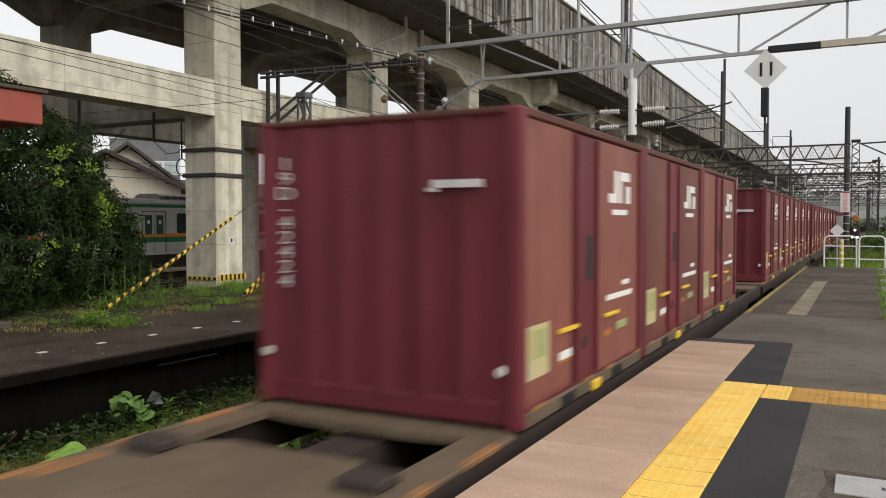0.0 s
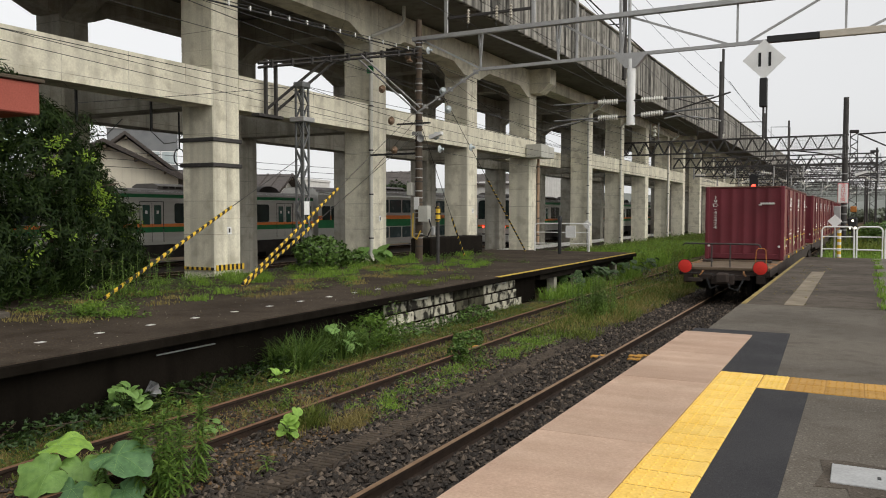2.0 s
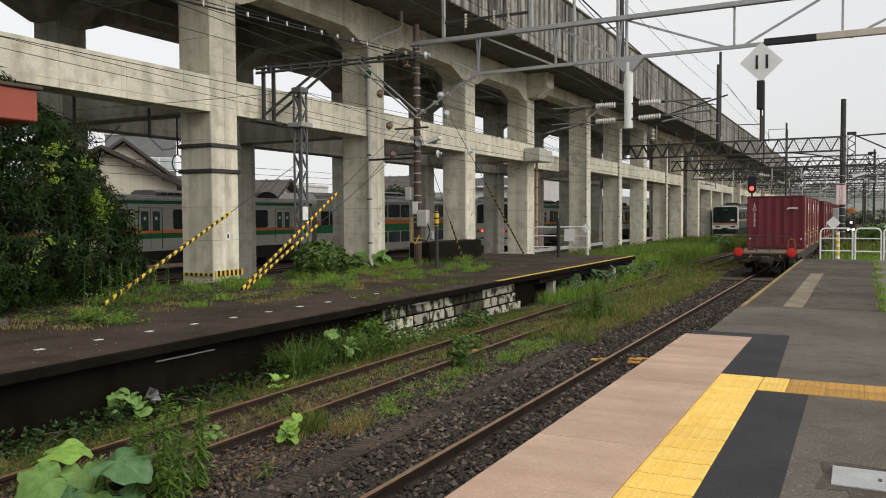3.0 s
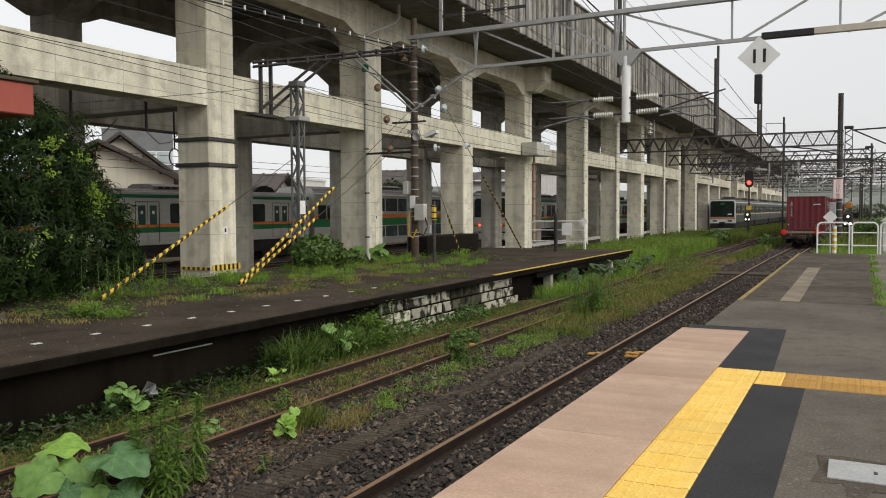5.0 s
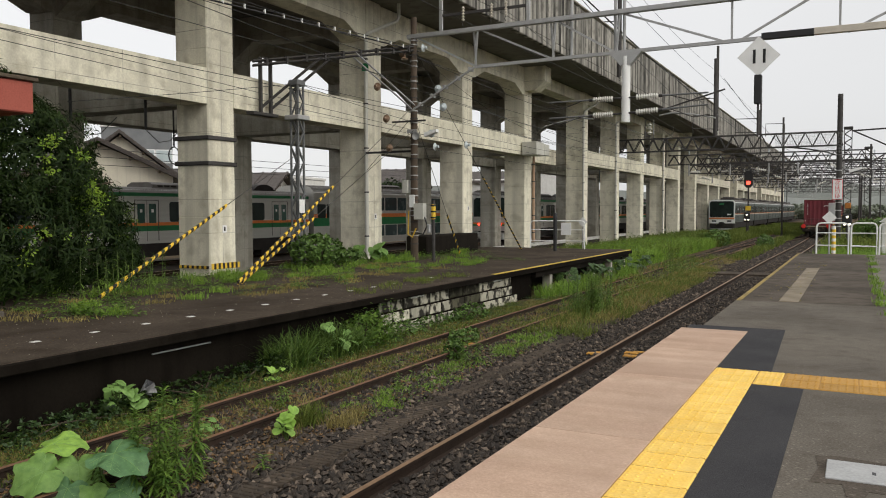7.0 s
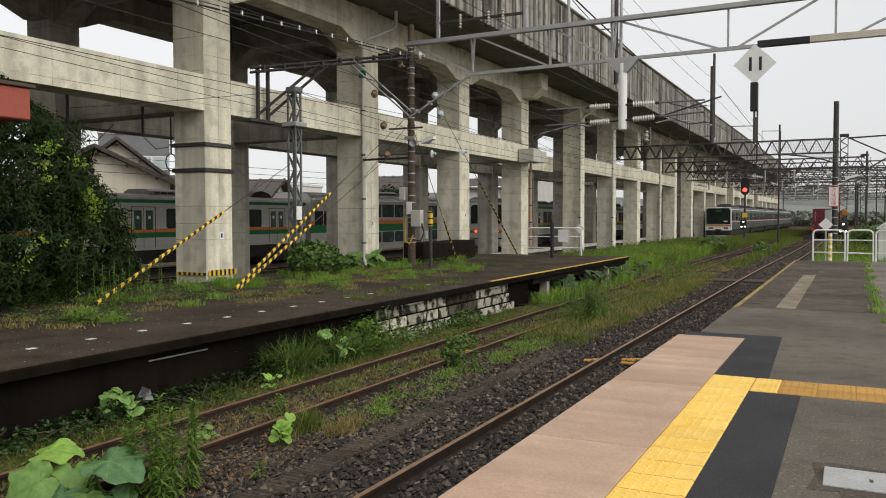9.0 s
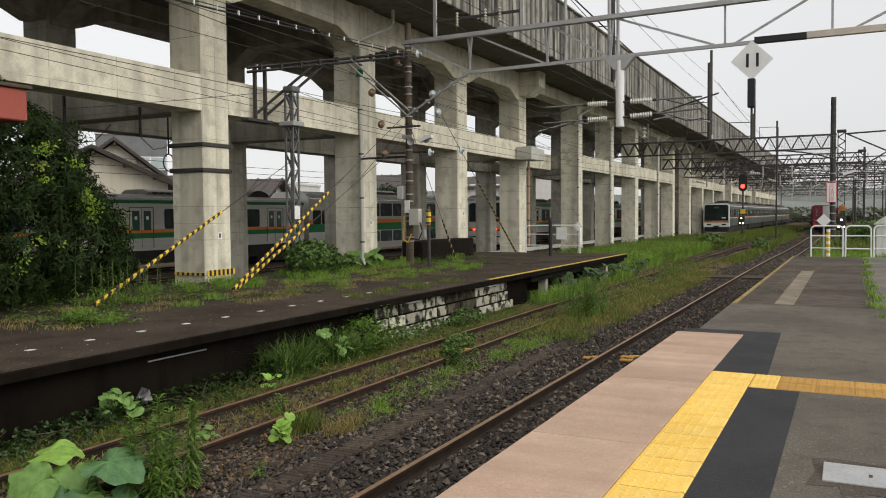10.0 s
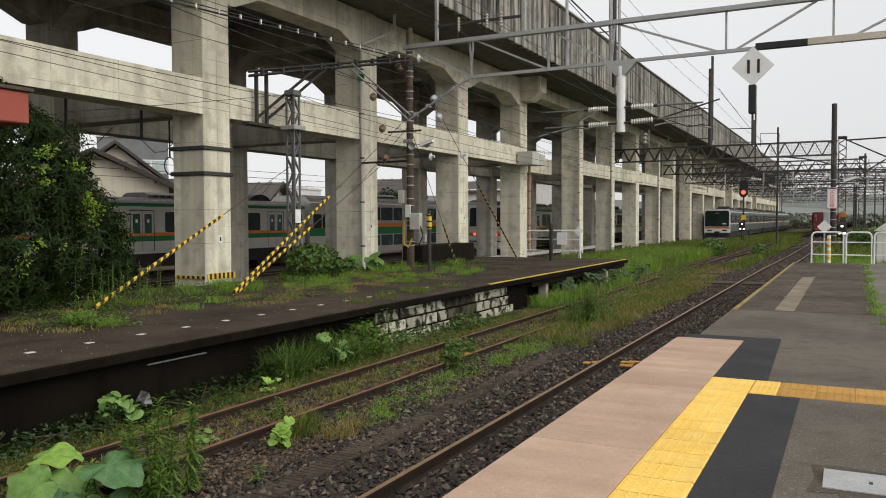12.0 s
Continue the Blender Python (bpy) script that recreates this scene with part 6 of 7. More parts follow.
bx = thing("junction_box", "pair of pale steel boxes at a column head", "box")
part("case", Geo().box(-15.55, -14.7, 39.3, 40.4, 4.35, 5.05, 0.03), BOXG, bx)
part("case", Geo().box(-15.5, -14.75, 40.6, 41.4, 4.4, 5.0, 0.03), BOXG, bx)
blk = thing("concrete_plinth", "near-black concrete plinth beside the column", "plinth", geo=Geo().box(-15.2, -14.3, 26.6, 31.2, ZL, 0.55, 0.04), material=DARKW)
vp = thing("valve_post", "slim post with a yellow cap and grey fittings", "post")
part("shaft", Geo().cyl((-12.65, 24.0, ZL), (-12.65, 24.0, 1.85), 0.06, n=10), STEEL_D, vp)
part("cap", Geo().box(-12.71, -12.59, 23.92, 24.08, 1.2, 1.72, 0.03), SAFE_Y, vp)
for z in (1.25, 1.45, 1.65):
    part("cap_band", Geo().box(-12.715, -12.585, 23.915, 24.085, z, z + 0.05), BLACK, vp)
part("fitting", Geo().box(-12.86, -12.72, 23.88, 24.02, 0.75, 1.05, 0.03), STEEL, vp)
for y, z, w in ((17.15, 1.02, 0.16), (25.05, 1.3, 0.14), (32.95, 1.6, 0.15)):
    cp = thing("column_plate", "small white number plate on a viaduct column", "plate", "column plates", geo=Geo().box(XF + 0.006, XF + 0.014, y - w / 2, y + w / 2, z - 0.1, z + 0.1), material=WHITE)
    part("mark", Geo().box(XF + 0.014, XF + 0.018, y - w * 0.2, y + w * 0.2, z - 0.06, z + 0.06), STEEL_D, cp)
# loops and hangers under the tie beam
lp = thing("cable_hangers", "black cables and hangers under the viaduct", "cable")
for x, y in ((-16.8, 13.2), (-16.8, 15.5)):
    part("hanger", Geo().box(x, x + 0.05, y, y + 0.05, 3.7, 4.5), BLACK, lp)
    part("loop", Geo().tube([(x, y, 3.7), (x + 0.2, y + 0.3, 3.35), (x, y + 0.9, 3.45), (x, y + 1.4, 3.9)], 0.012), CABLE, lp)
ring = [( -18.5, 18.2 + 0.22 * math.cos(a), 3.2 + 0.26 * math.sin(a)) for a in [k * 0.524 for k in range(13)]]
part("ring", Geo().tube(ring, 0.02), CABLE, lp)
part("rod", Geo().cyl((-18.5, 18.2, 3.45), (-18.5, 18.2, 4.6), 0.025), CABLE, lp)

# brick-red shelter roof on the old platform
sh = thing("platform_shelter", "platform shelter with a brick-red fascia", "shelter")
part("fascia", Geo().box(-14.6, -11.35, 3.0, 8.3, 3.03, 3.52, 0.02), REDP, sh, "brick-red painted fascia")
part("gutter", Geo().box(-14.7, -11.3, 2.9, 8.36, 3.522, 3.58, 0.01), BARK, sh)
part("post", Geo().box(-12.5, -12.38, 8.05, 8.17, ZL, 3.03, 0.01), YEL_W, sh, "yellowed post")
part("plinth", Geo().box(-12.65, -12.22, 7.9, 8.32, ZL - 0.01, ZL + 0.1, 0.02), ASPH, sh)

# ---- ballast stones, weeds, bushes ----
RG = np.random.default_rng(7)


def stones(name, label, xs, ys, zs, size, material=None):
    """Loose broken stones, one joined mesh."""
    base = np.array([(1, 0, 0), (-1, 0, 0), (0, 1, 0), (0, -1, 0), (0, 0, 1), (0, 0, -1)], float)
    tri = np.array([(0, 2, 4), (2, 1, 4), (1, 3, 4), (3, 0, 4), (2, 0, 5), (1, 2, 5), (3, 1, 5), (0, 3, 5)])
    n = len(xs)
    v = base[None] * RG.uniform(0.6, 1.25, (n, 6, 1)) + RG.normal(0, 0.16, (n, 6, 3))
    v *= (size * RG.uniform(0.55, 1.25, n))[:, None, None] * np.array([1, 1, 0.75])
    a = RG.uniform(0, 6.28, n)
    c, s = np.cos(a)[:, None], np.sin(a)[:, None]
    x, y = v[..., 0] * c - v[..., 1] * s, v[..., 0] * s + v[..., 1] * c
    tl = RG.uniform(-0.8, 0.8, n)[:, None]
    z = v[..., 2] + x * tl * 0.6
    P = np.stack([x + xs[:, None], y + ys[:, None], z + zs[:, None]], -1).reshape(-1, 3)
    F = (tri[None] + 6 * np.arange(n)[:, None, None]).reshape(-1, 3)
    ob = new(name, raw_mesh(name, P, F, material or STONES))
    tagged(ob, label, "gravel", kind="stuff")


STONES = bpy.data.materials.new("broken_stone")
STONES.use_nodes = True
sn, sl = STONES.node_tree.nodes, STONES.node_tree.links
gi = sn.new("ShaderNodeNewGeometry")
rp = sn.new("ShaderNodeValToRGB")
# random stone tones; the pale end is raised to stand in for highlights
rp.color_ramp.elements[0].color, rp.color_ramp.elements[1].color = (0.012, 0.009, 0.0065, 1), (0.17, 0.13, 0.097, 1)
q = rp.color_ramp.elements.new(0.75)
q.color = (0.05, 0.037, 0.027, 1)
sl.new(gi.outputs["Random Per Island"], rp.inputs[0])
sl.new(rp.outputs[0], sn["Principled BSDF"].inputs["Base Color"])
sn["Principled BSDF"].inputs["Roughness"].default_value = 0.85


def spread(n, x0, x1, y0, y1, power=1.8):
    """Points thicker near the eye."""
    return RG.uniform(x0, x1, n), y0 + (y1 - y0) * RG.uniform(0, 1, n) ** power


x, y = spread(62000, -5.35, -2.0, 2.5, 44)
z = np.where(np.abs(np.abs(x + 3.43) - 0.5335) < 0.09, -9.0, -1.12 + RG.normal(0, 0.016, len(x)))
keep = z > -5
stones("ballast_stones", "dark broken stone ballast of the running track", x[keep], y[keep], z[keep], 0.041)
x, y = spread(9000, -6.4, -5.2, 2.5, 20, 1.3)
stones("ballast_stones", "dark broken stone beside the siding", x, y, -1.13 + RG.normal(0, 0.015, len(x)), 0.04)
x, y = spread(6500, -7.38, -6.48, 2.5, 40, 1.3)
stones("ballast_stones", "stone between the siding rails", x, y, -1.13 + RG.normal(0, 0.012, len(x)), 0.036)
x, y = spread(9000, -21.0, -16.8, 8, 60, 1.4)
stones("ballast_stones", "grey gravel beneath the viaduct", x, y, -1.13 + RG.normal(0, 0.012, len(x)), 0.05)


x, y = spread(15000, -8.2, -1.9, 40, 92, 1.2)
stones("ballast_stones", "dark broken stone of the yard tracks", x, y, -1.15 + RG.normal(0, 0.02, len(x)), 0.075)
x, y = spread(11000, -8.3, -5.4, 3, 26, 1.4)
stones("leaf_litter", "dead brown leaf litter on the siding", x, y, -1.14 + RG.uniform(0, 0.03, len(x)), 0.022, LITTER)
x, y = spread(900, -15, -8.6, 4, 34, 1.4)
stones("grit", "pale grit scattered on the old platform", x, y, np.full(len(x), ZL), 0.009, CONC_D)
x, y = spread(1500, -13.6, -9, 6, 34, 1.4)
stones("grit", "dark leaf litter on the old platform", x, y, np.full(len(x), ZL), 0.013, SOIL)
x, y = spread(70, -1.5, -0.7, 14.5, 26, 1.0)
stones("fallen_leaves", "small yellowed leaves on the platform", x, y, np.full(len(x), 0.002), 0.02, GRASS_D)


def blades(name, label, xs, ys, zs, h, w, lean, material, category="grass"):
    """Grass: each blade a bent, tapering strip."""
    n = len(xs)
    h = h * RG.uniform(0.45, 1.2, n)
    a = RG.uniform(0, 6.28, n)
    d = np.stack([np.cos(a), np.sin(a)], -1)
    b = RG.uniform(0, 6.28, n)
    side = np.stack([np.cos(b), np.sin(b)], -1)
    ln = lean * RG.uniform(0.2, 1.3, n)
    rows = []
    for s, wd in ((0, 1.0), (0.45, 0.85), (0.8, 0.5)):
        for k in (-1, 1):
            px = xs + d[:, 0] * ln * h * s ** 2 + side[:, 0] * w * wd * k
            py = ys + d[:, 1] * ln * h * s ** 2 + side[:, 1] * w * wd * k
            rows.append(np.stack([px, py, zs + h * s * (1 - 0.25 * ln * s)], -1))
    rows.append(np.stack([xs + d[:, 0] * ln * h, ys + d[:, 1] * ln * h, zs + h * (1 - 0.35 * ln)], -1))
    P = np.stack(rows, 1).reshape(-1, 3)
    k = 7 * np.arange(n)[:, None]
    f = [tuple(q) for q in np.concatenate([k + np.array([[0, 1, 3, 2]]), k + np.array([[2, 3, 5, 4]])]).tolist()] + [tuple(q) for q in (k + np.array([[4, 5, 6]])).tolist()]
    ob = new(name, raw_mesh(name, P, f, material))
    return tagged(ob, label, category, kind="stuff")


def clumps(n, x0, x1, y0, y1, per, r, power=1.0):
    cx, cy = RG.uniform(x0, x1, n), y0 + (y1 - y0) * RG.uniform(0, 1, n) ** power
    return np.repeat(cx, per) + RG.normal(0, r, n * per), np.repeat(cy, per) + RG.normal(0, r, n * per)


def lay(name, label, n, x0, x1, y0, y1, per, r, h, material, z=-1.16, w=0.006, lean=0.7, power=1.0):
    x, y = clumps(n, x0, x1, y0, y1, per, r, power)
    x = np.clip(x, x0 - 0.1, x1 + 0.1)
    blades(name, label, x, y, np.full(len(x), z), h, w, lean, material)


lay("weed_grass", "green grass along the old platform wall", 190, -8.7, -7.55, 4, 24, 60, 0.12, 0.14, GRASS, power=1.2)
lay("dry_grass", "dry straw-coloured grass beside the siding", 330, -8.3, -7.5, 4, 24, 55, 0.12, 0.1, GRASS_D, power=1.2)
lay("weed_grass", "patchy grass between the siding rails", 80, -7.35, -6.5, 5, 26, 55, 0.1, 0.14, GRASS)
lay("dry_grass", "dry grass between the siding rails", 110, -7.35, -6.5, 5, 30, 50, 0.1, 0.12, GRASS_D)
lay("bright_grass", "bright fresh grass between the tracks", 26, -6.2, -5.45, 9.0, 12.6, 110, 0.09, 0.11, GRASS_B, w=0.005)
lay("bright_grass", "bright fresh grass between the tracks", 14, -6.2, -5.5, 13.5, 16.5, 110, 0.13, 0.16, GRASS_B, w=0.005)
lay("dry_grass", "straw-coloured tufts between the tracks", 7, -6.0, -5.5, 7.3, 8.8, 110, 0.09, 0.2, GRASS_D, w=0.004)
lay("weed_grass", "long grass tuft by the siding", 3, -6.1, -5.85, 7.6, 8.3, 100, 0.08, 0.36, GRASS, w=0.006)
lay("weed_grass", "rough grass between the tracks", 120, -6.4, -5.0, 16, 36, 80, 0.2, 0.3, GRASS)
lay("dry_grass", "straw grass between the tracks", 110, -6.3, -5.0, 17, 36, 80, 0.2, 0.26, GRASS_D)
lay("weed_grass", "rough grass on the siding", 34, -8.2, -6.0, 24, 46, 80, 0.25, 0.35, GRASS, w=0.008)
lay("dry_grass", "straw grass on the siding", 44, -8.2, -5.4, 24, 46, 80, 0.25, 0.25, GRASS_D, w=0.008)
lay("long_grass", "long bright grass by the end of the old platform", 420, -13.4, -8.9, 34.6, 60, 90, 0.3, 0.75, GRASS_B, w=0.012, lean=0.5)
lay("long_grass", "long grass on the waste ground below the viaduct", 520, -14.8, -9.0, 36, 82, 90, 0.35, 0.75, GRASS, w=0.014, lean=0.5)
lay("long_grass", "long grass beside the far tracks", 360, -12.0, -8.6, 60, 110, 90, 0.45, 0.6, GRASS, w=0.02, lean=0.5)
lay("long_grass", "rough grass beside the silver train", 200, -11.9, -6.3, 88, 150, 90, 0.5, 0.5, GRASS, w=0.025, lean=0.5)
lay("long_grass", "grass between the far tracks", 70, -5.9, -5.0, 44, 105, 70, 0.3, 0.4, GRASS, w=0.02, lean=0.6)
lay("long_grass", "tall weeds beyond the near platform end", 300, -1.5, 8, 31.2, 50, 90, 0.3, 0.8, GRASS_B, w=0.012, lean=0.5)
lay("long_grass", "tall weeds across the yard", 300, -1.6, 16, 48, 120, 90, 0.6, 1.0, GRASS, w=0.025, lean=0.5)
lay("platform_weeds", "weeds in the joints of the old platform", 42, -15.1, -13.4, 10.5, 30, 90, 0.13, 0.22, GRASS_B, z=ZL, w=0.007)
lay("platform_weeds", "straggling grass on the old platform", 34, -13.8, -10.4, 8.6, 27, 130, 0.12, 0.16, GRASS_B, z=ZL, w=0.006)
lay("platform_weeds", "straggling dry grass on the old platform", 40, -13.8, -10.6, 8.0, 22, 110, 0.17, 0.08, GRASS_D, z=ZL, w=0.006)
lay("platform_weeds", "grass along the old platform kerb", 18, -9.6, -8.9, 14, 19, 50, 0.14, 0.12, GRASS, z=ZL, w=0.005)
lay("platform_weeds", "grass in a joint of the near platform", 26, 0.36, 0.46, 13, 30, 40, 0.06, 0.1, GRASS_B, z=0.0, w=0.005)


def leaf(v, f, p, d, up, L, W, curl=0.25, cuts=3):
    """A pointed leaf of cuts x 2 faces from p along d, folded on its midrib."""
    d = d.normalized()
    s = d.cross(up)
    s = s.normalized() if s.length > 1e-4 else d.orthogonal().normalized()
    u = s.cross(d)
    o = len(v)
    for k in range(cuts + 1):
        t = k / cuts
        wd = W * math.sin(math.pi * min(1, 0.12 + 0.88 * t)) ** 0.8 if k < cuts else 0.0
        c = p + d * (L * t) - u * (curl * L * t * t)
        v += [tuple(c - s * wd + u * wd * 0.25), tuple(c), tuple(c + s * wd + u * wd * 0.25)]
    for k in range(cuts):
        a = o + 3 * k
        f += [(a, a + 1, a + 4, a + 3), (a + 1, a + 2, a + 5, a + 4)]


def dome(rng, c, r):
    """A point near the surface of an uneven ellipsoid."""
    while True:
        p = Vector([rng.uniform(-1, 1) for _ in range(3)])
        if 0.2 < p.length < 1:
            break
    n = p.normalized()
    q = 1 - 0.35 * rng.random() ** 2 + 0.22 * noise.noise(n * 2.3 + Vector(c))
    return Vector(c) + Vector((n.x * r[0], n.y * r[1], n.z * r[2])) * q, Vector((n.x / r[0], n.y / r[1], n.z / r[2])).normalized()


def ground_cover(name, label, n, x0, x1, y0, y1, size, h, material, per=14, r=0.1, z=-1.15, power=1.0):
    """Low leafy weeds: short sprays of small leaves, one joined mesh."""
    rng = random.Random(len(label) + n)
    v, f = [], []
    for _ in range(n):
        c = Vector((rng.uniform(x0, x1), y0 + (y1 - y0) * rng.random() ** power, z))
        for k in range(per):
            p = c + Vector((rng.gauss(0, r), rng.gauss(0, r), abs(rng.gauss(0, h))))
            w = rng.uniform(0, 6.28)
            leaf(v, f, p, Vector((math.cos(w), math.sin(w), rng.uniform(-0.1, 0.7))), Vector((0, 0, 1)), size * rng.uniform(0.5, 1.3), size * rng.uniform(0.2, 0.34), 0.3, 2)
    tagged(new(name, raw_mesh(name, v, f, material)), label, "weeds", kind="stuff")


ground_cover("low_weeds", "low leafy weeds along the old platform wall", 620, -8.72, -7.6, 4.0, 23, 0.055, 0.06, LEAF_V, power=1.3)
ground_cover("low_weeds", "brighter low weeds beside the siding", 330, -8.6, -7.6, 4.0, 24, 0.05, 0.05, LEAF_T, power=1.3)
ground_cover("low_weeds", "low weeds between the siding rails", 190, -7.35, -6.5, 4.5, 28, 0.045, 0.04, LEAF_T)
ground_cover("low_weeds", "dark leafy weeds by the siding rails", 120, -7.5, -6.3, 4.5, 24, 0.05, 0.05, LEAF_V)
ground_cover("low_weeds", "low weeds between the tracks", 170, -6.3, -5.3, 8, 34, 0.06, 0.07, LEAF_T)
ground_cover("low_weeds", "low weeds along the back of the old platform", 400, -15.1, -13.0, 9.5, 30, 0.07, 0.08, LEAF_T, z=ZL)
ground_cover("low_weeds", "sprawling weeds on the old platform", 16, -13.4, -11.2, 8.8, 14, 0.07, 0.05, LEAF_T, z=ZL, per=60, r=0.13)
ground_cover("low_weeds", "leafy weeds at the foot of a cable stay", 12, -11.6, -10.4, 8.5, 9.7, 0.085, 0.09, LEAF_T, z=ZL, per=45, r=0.13)
ground_cover("low_weeds", "weed clumps in cracks of the old platform", 34, -12.6, -9.8, 12, 27, 0.06, 0.07, LEAF_T, z=ZL, per=70, r=0.13)
ground_cover("low_weeds", "leafy weeds on the waste ground", 1000, -14.6, -9.1, 35, 75, 0.16, 0.35, LEAF_T, r=0.3, per=18)
ground_cover("low_weeds", "leafy weeds at the siding end", 160, -8.2, -5.4, 22, 40, 0.09, 0.12, LEAF_T, r=0.18)
ground_cover("low_weeds", "leafy weeds beyond the near platform", 260, -1.4, 8, 31.5, 60, 0.14, 0.35, LEAF_T, r=0.3, per=18)
lay("tall_tuft", "tall grass tuft at the old platform wall", 13, -8.68, -8.2, 10.6, 12.5, 110, 0.11, 0.72, GRASS_T, w=0.009, lean=0.95)
ground_cover("leafy_weeds", "yellow-green leafy weeds at the old platform wall", 34, -8.62, -8.15, 12.9, 14.3, 0.085, 0.3, LEAF_T, per=40, r=0.11)
lay("tall_tuft", "tall grass on the kerb of the siding", 22, -8.5, -7.9, 22.5, 33, 90, 0.14, 0.5, GRASS_B, w=0.008, lean=0.6)


def big_bush():
    t = thing("evergreen_tree", "dense dark evergreen tree overgrown with creeper", "tree")
    rng = random.Random(3)
    g = Geo()
    roots = [(-15.0, 9.4), (-15.9, 11.4), (-14.3, 8.4)]
    for x, y in roots:
        p = Vector((x, y, ZL - 0.9))
        for k in range(5):
            n = p + Vector((rng.uniform(-0.2, 0.2), rng.uniform(-0.2, 0.2), 0.75))
            g.cyl(p, n, 0.15 - 0.025 * k, 0.125 - 0.025 * k, 8)
            for b in range(2):
                e = n + Vector((rng.uniform(-1.2, 1.2), rng.uniform(-1.2, 1.2), rng.uniform(0.2, 0.8)))
                g.cyl(n, e, 0.05, 0.015, 5)
            p = n
    part("trunk", g, BARK, t)
    blobs = [((-15.0, 9.6, 1.0), (1.9, 2.2, 1.7)), ((-16.0, 12.1, 0.9), (1.6, 1.9, 1.6)), ((-15.4, 10.4, 2.5), (1.8, 1.9, 1.5)), ((-14.9, 8.2, 3.2), (1.7, 1.6, 1.6)),
             ((-15.2, 8.6, 4.2), (1.1, 1.0, 0.9)), ((-13.9, 8.2, 0.7), (1.3, 1.2, 1.2)), ((-15.9, 11.6, 2.1), (1.3, 1.5, 1.2)), ((-13.6, 7.0, 2.0), (1.6, 1.6, 2.0)), ((-16.7, 13.6, 0.5), (1.1, 1.3, 1.2)), ((-15.9, 10.6, 3.2), (1.2, 1.4, 1.1)), ((-16.4, 12.9, 1.7), (1.0, 1.1, 0.9)), ((-13.8, 8.9, 3.75), (0.8, 0.6, 0.55)), ((-15.2, 9.7, 3.3), (1.4, 1.3, 1.05)), ((-16.9, 14.2, 0.2), (0.9, 1.0, 0.9))]
    v, f = [], []
    for c, r in blobs:
        for _ in range(int(520 * (r[0] * r[1] + r[1] * r[2] + r[0] * r[2]) / 3)):
            p, n = dome(rng, c, r)
            if p.z < ZL or any(sum(((p[i] - cc[i]) / rr[i]) ** 2 for i in range(3)) < 0.5 for cc, rr in blobs):
                continue
            tip = (n + Vector((rng.uniform(-0.5, 0.5), rng.uniform(-0.5, 0.5), 0.35))).normalized()
            a = tip.orthogonal().normalized()
            b = tip.cross(a)
            m = rng.randrange(6, 11)
            L = rng.uniform(0.11, 0.2)
            for k in range(m):                           # a rosette of drooping leaves
                w = 2.4 * k + rng.random()
                d = a * math.cos(w) + b * math.sin(w) + tip * rng.uniform(-0.1, 0.9) + Vector((0, 0, -0.25))
                leaf(v, f, p - tip * (0.022 * k), d, tip, L * rng.uniform(0.6, 1.25), L * rng.uniform(0.1, 0.15), rng.uniform(0.2, 0.6), 2)
    tagged(part("crown", raw_mesh("crown", v, f, LEAF_D), LEAF_D, t, "dark glossy leaves"), kind="stuff")
    v, f = [], []
    for _ in range(16000):
        c, r = blobs[rng.choice((0, 1, 2, 2, 5, 6, 6, 7, 9, 10))]
        p, n = dome(rng, c, r)
        if noise.noise(p * 0.95 + Vector((3, 1, 0))) < 0.24 or noise.noise(p * 2.2) < 0.08 or p.z < ZL or p.z > 3.0 or any(sum(((p[i] - cc[i]) / rr[i]) ** 2 for i in range(3)) < 0.62 for cc, rr in blobs):
            continue
        for k in range(rng.randrange(7, 12)):
            d = Vector((rng.uniform(-1, 1), rng.uniform(-1, 1), rng.uniform(-0.8, 0.5)))
            leaf(v, f, p + n * 0.03 + d * 0.09, d + n * 0.5, n, rng.uniform(0.035, 0.08), 0.018, 0.2, 2)
    tagged(part("creeper", raw_mesh("creeper", v, f, LEAF_Y), LEAF_Y, t, "yellow-green creeper leaves"), kind="stuff")


big_bush()


def stalk_weed(p, h, seed, material=LEAF_T, name="tall_weed", label="tall narrow-leaved weed by the track", L=0.13, tight=0.008):
    """A tall stem closely set with narrow leaves."""
    rng = random.Random(seed)
    t = thing(name, label, "weed", "tall weeds")
    p = Vector(p)
    top = p + Vector((rng.uniform(-0.08, 0.08), rng.uniform(-0.08, 0.08), h))
    part("stem", Geo().cyl(p, top, 0.008, 0.004, 6), STEM, t)
    v, f = [], []
    for k in range(int(h / tight)):
        s = 0.12 + 0.88 * k / (h / tight)
        w = k * 2.4 + rng.random() * 0.5
        d = Vector((math.cos(w), math.sin(w), rng.uniform(-0.35, 0.5) + 1.1 * s ** 3))
        leaf(v, f, p.lerp(top, s), d, Vector((0, 0, 1)), L * rng.uniform(0.6, 1.25) * (1 - 0.35 * s * s), L * 0.085, 0.55, 3)
    tagged(part("leafage", raw_mesh("leafage", v, f, material), material, t), kind="stuff")


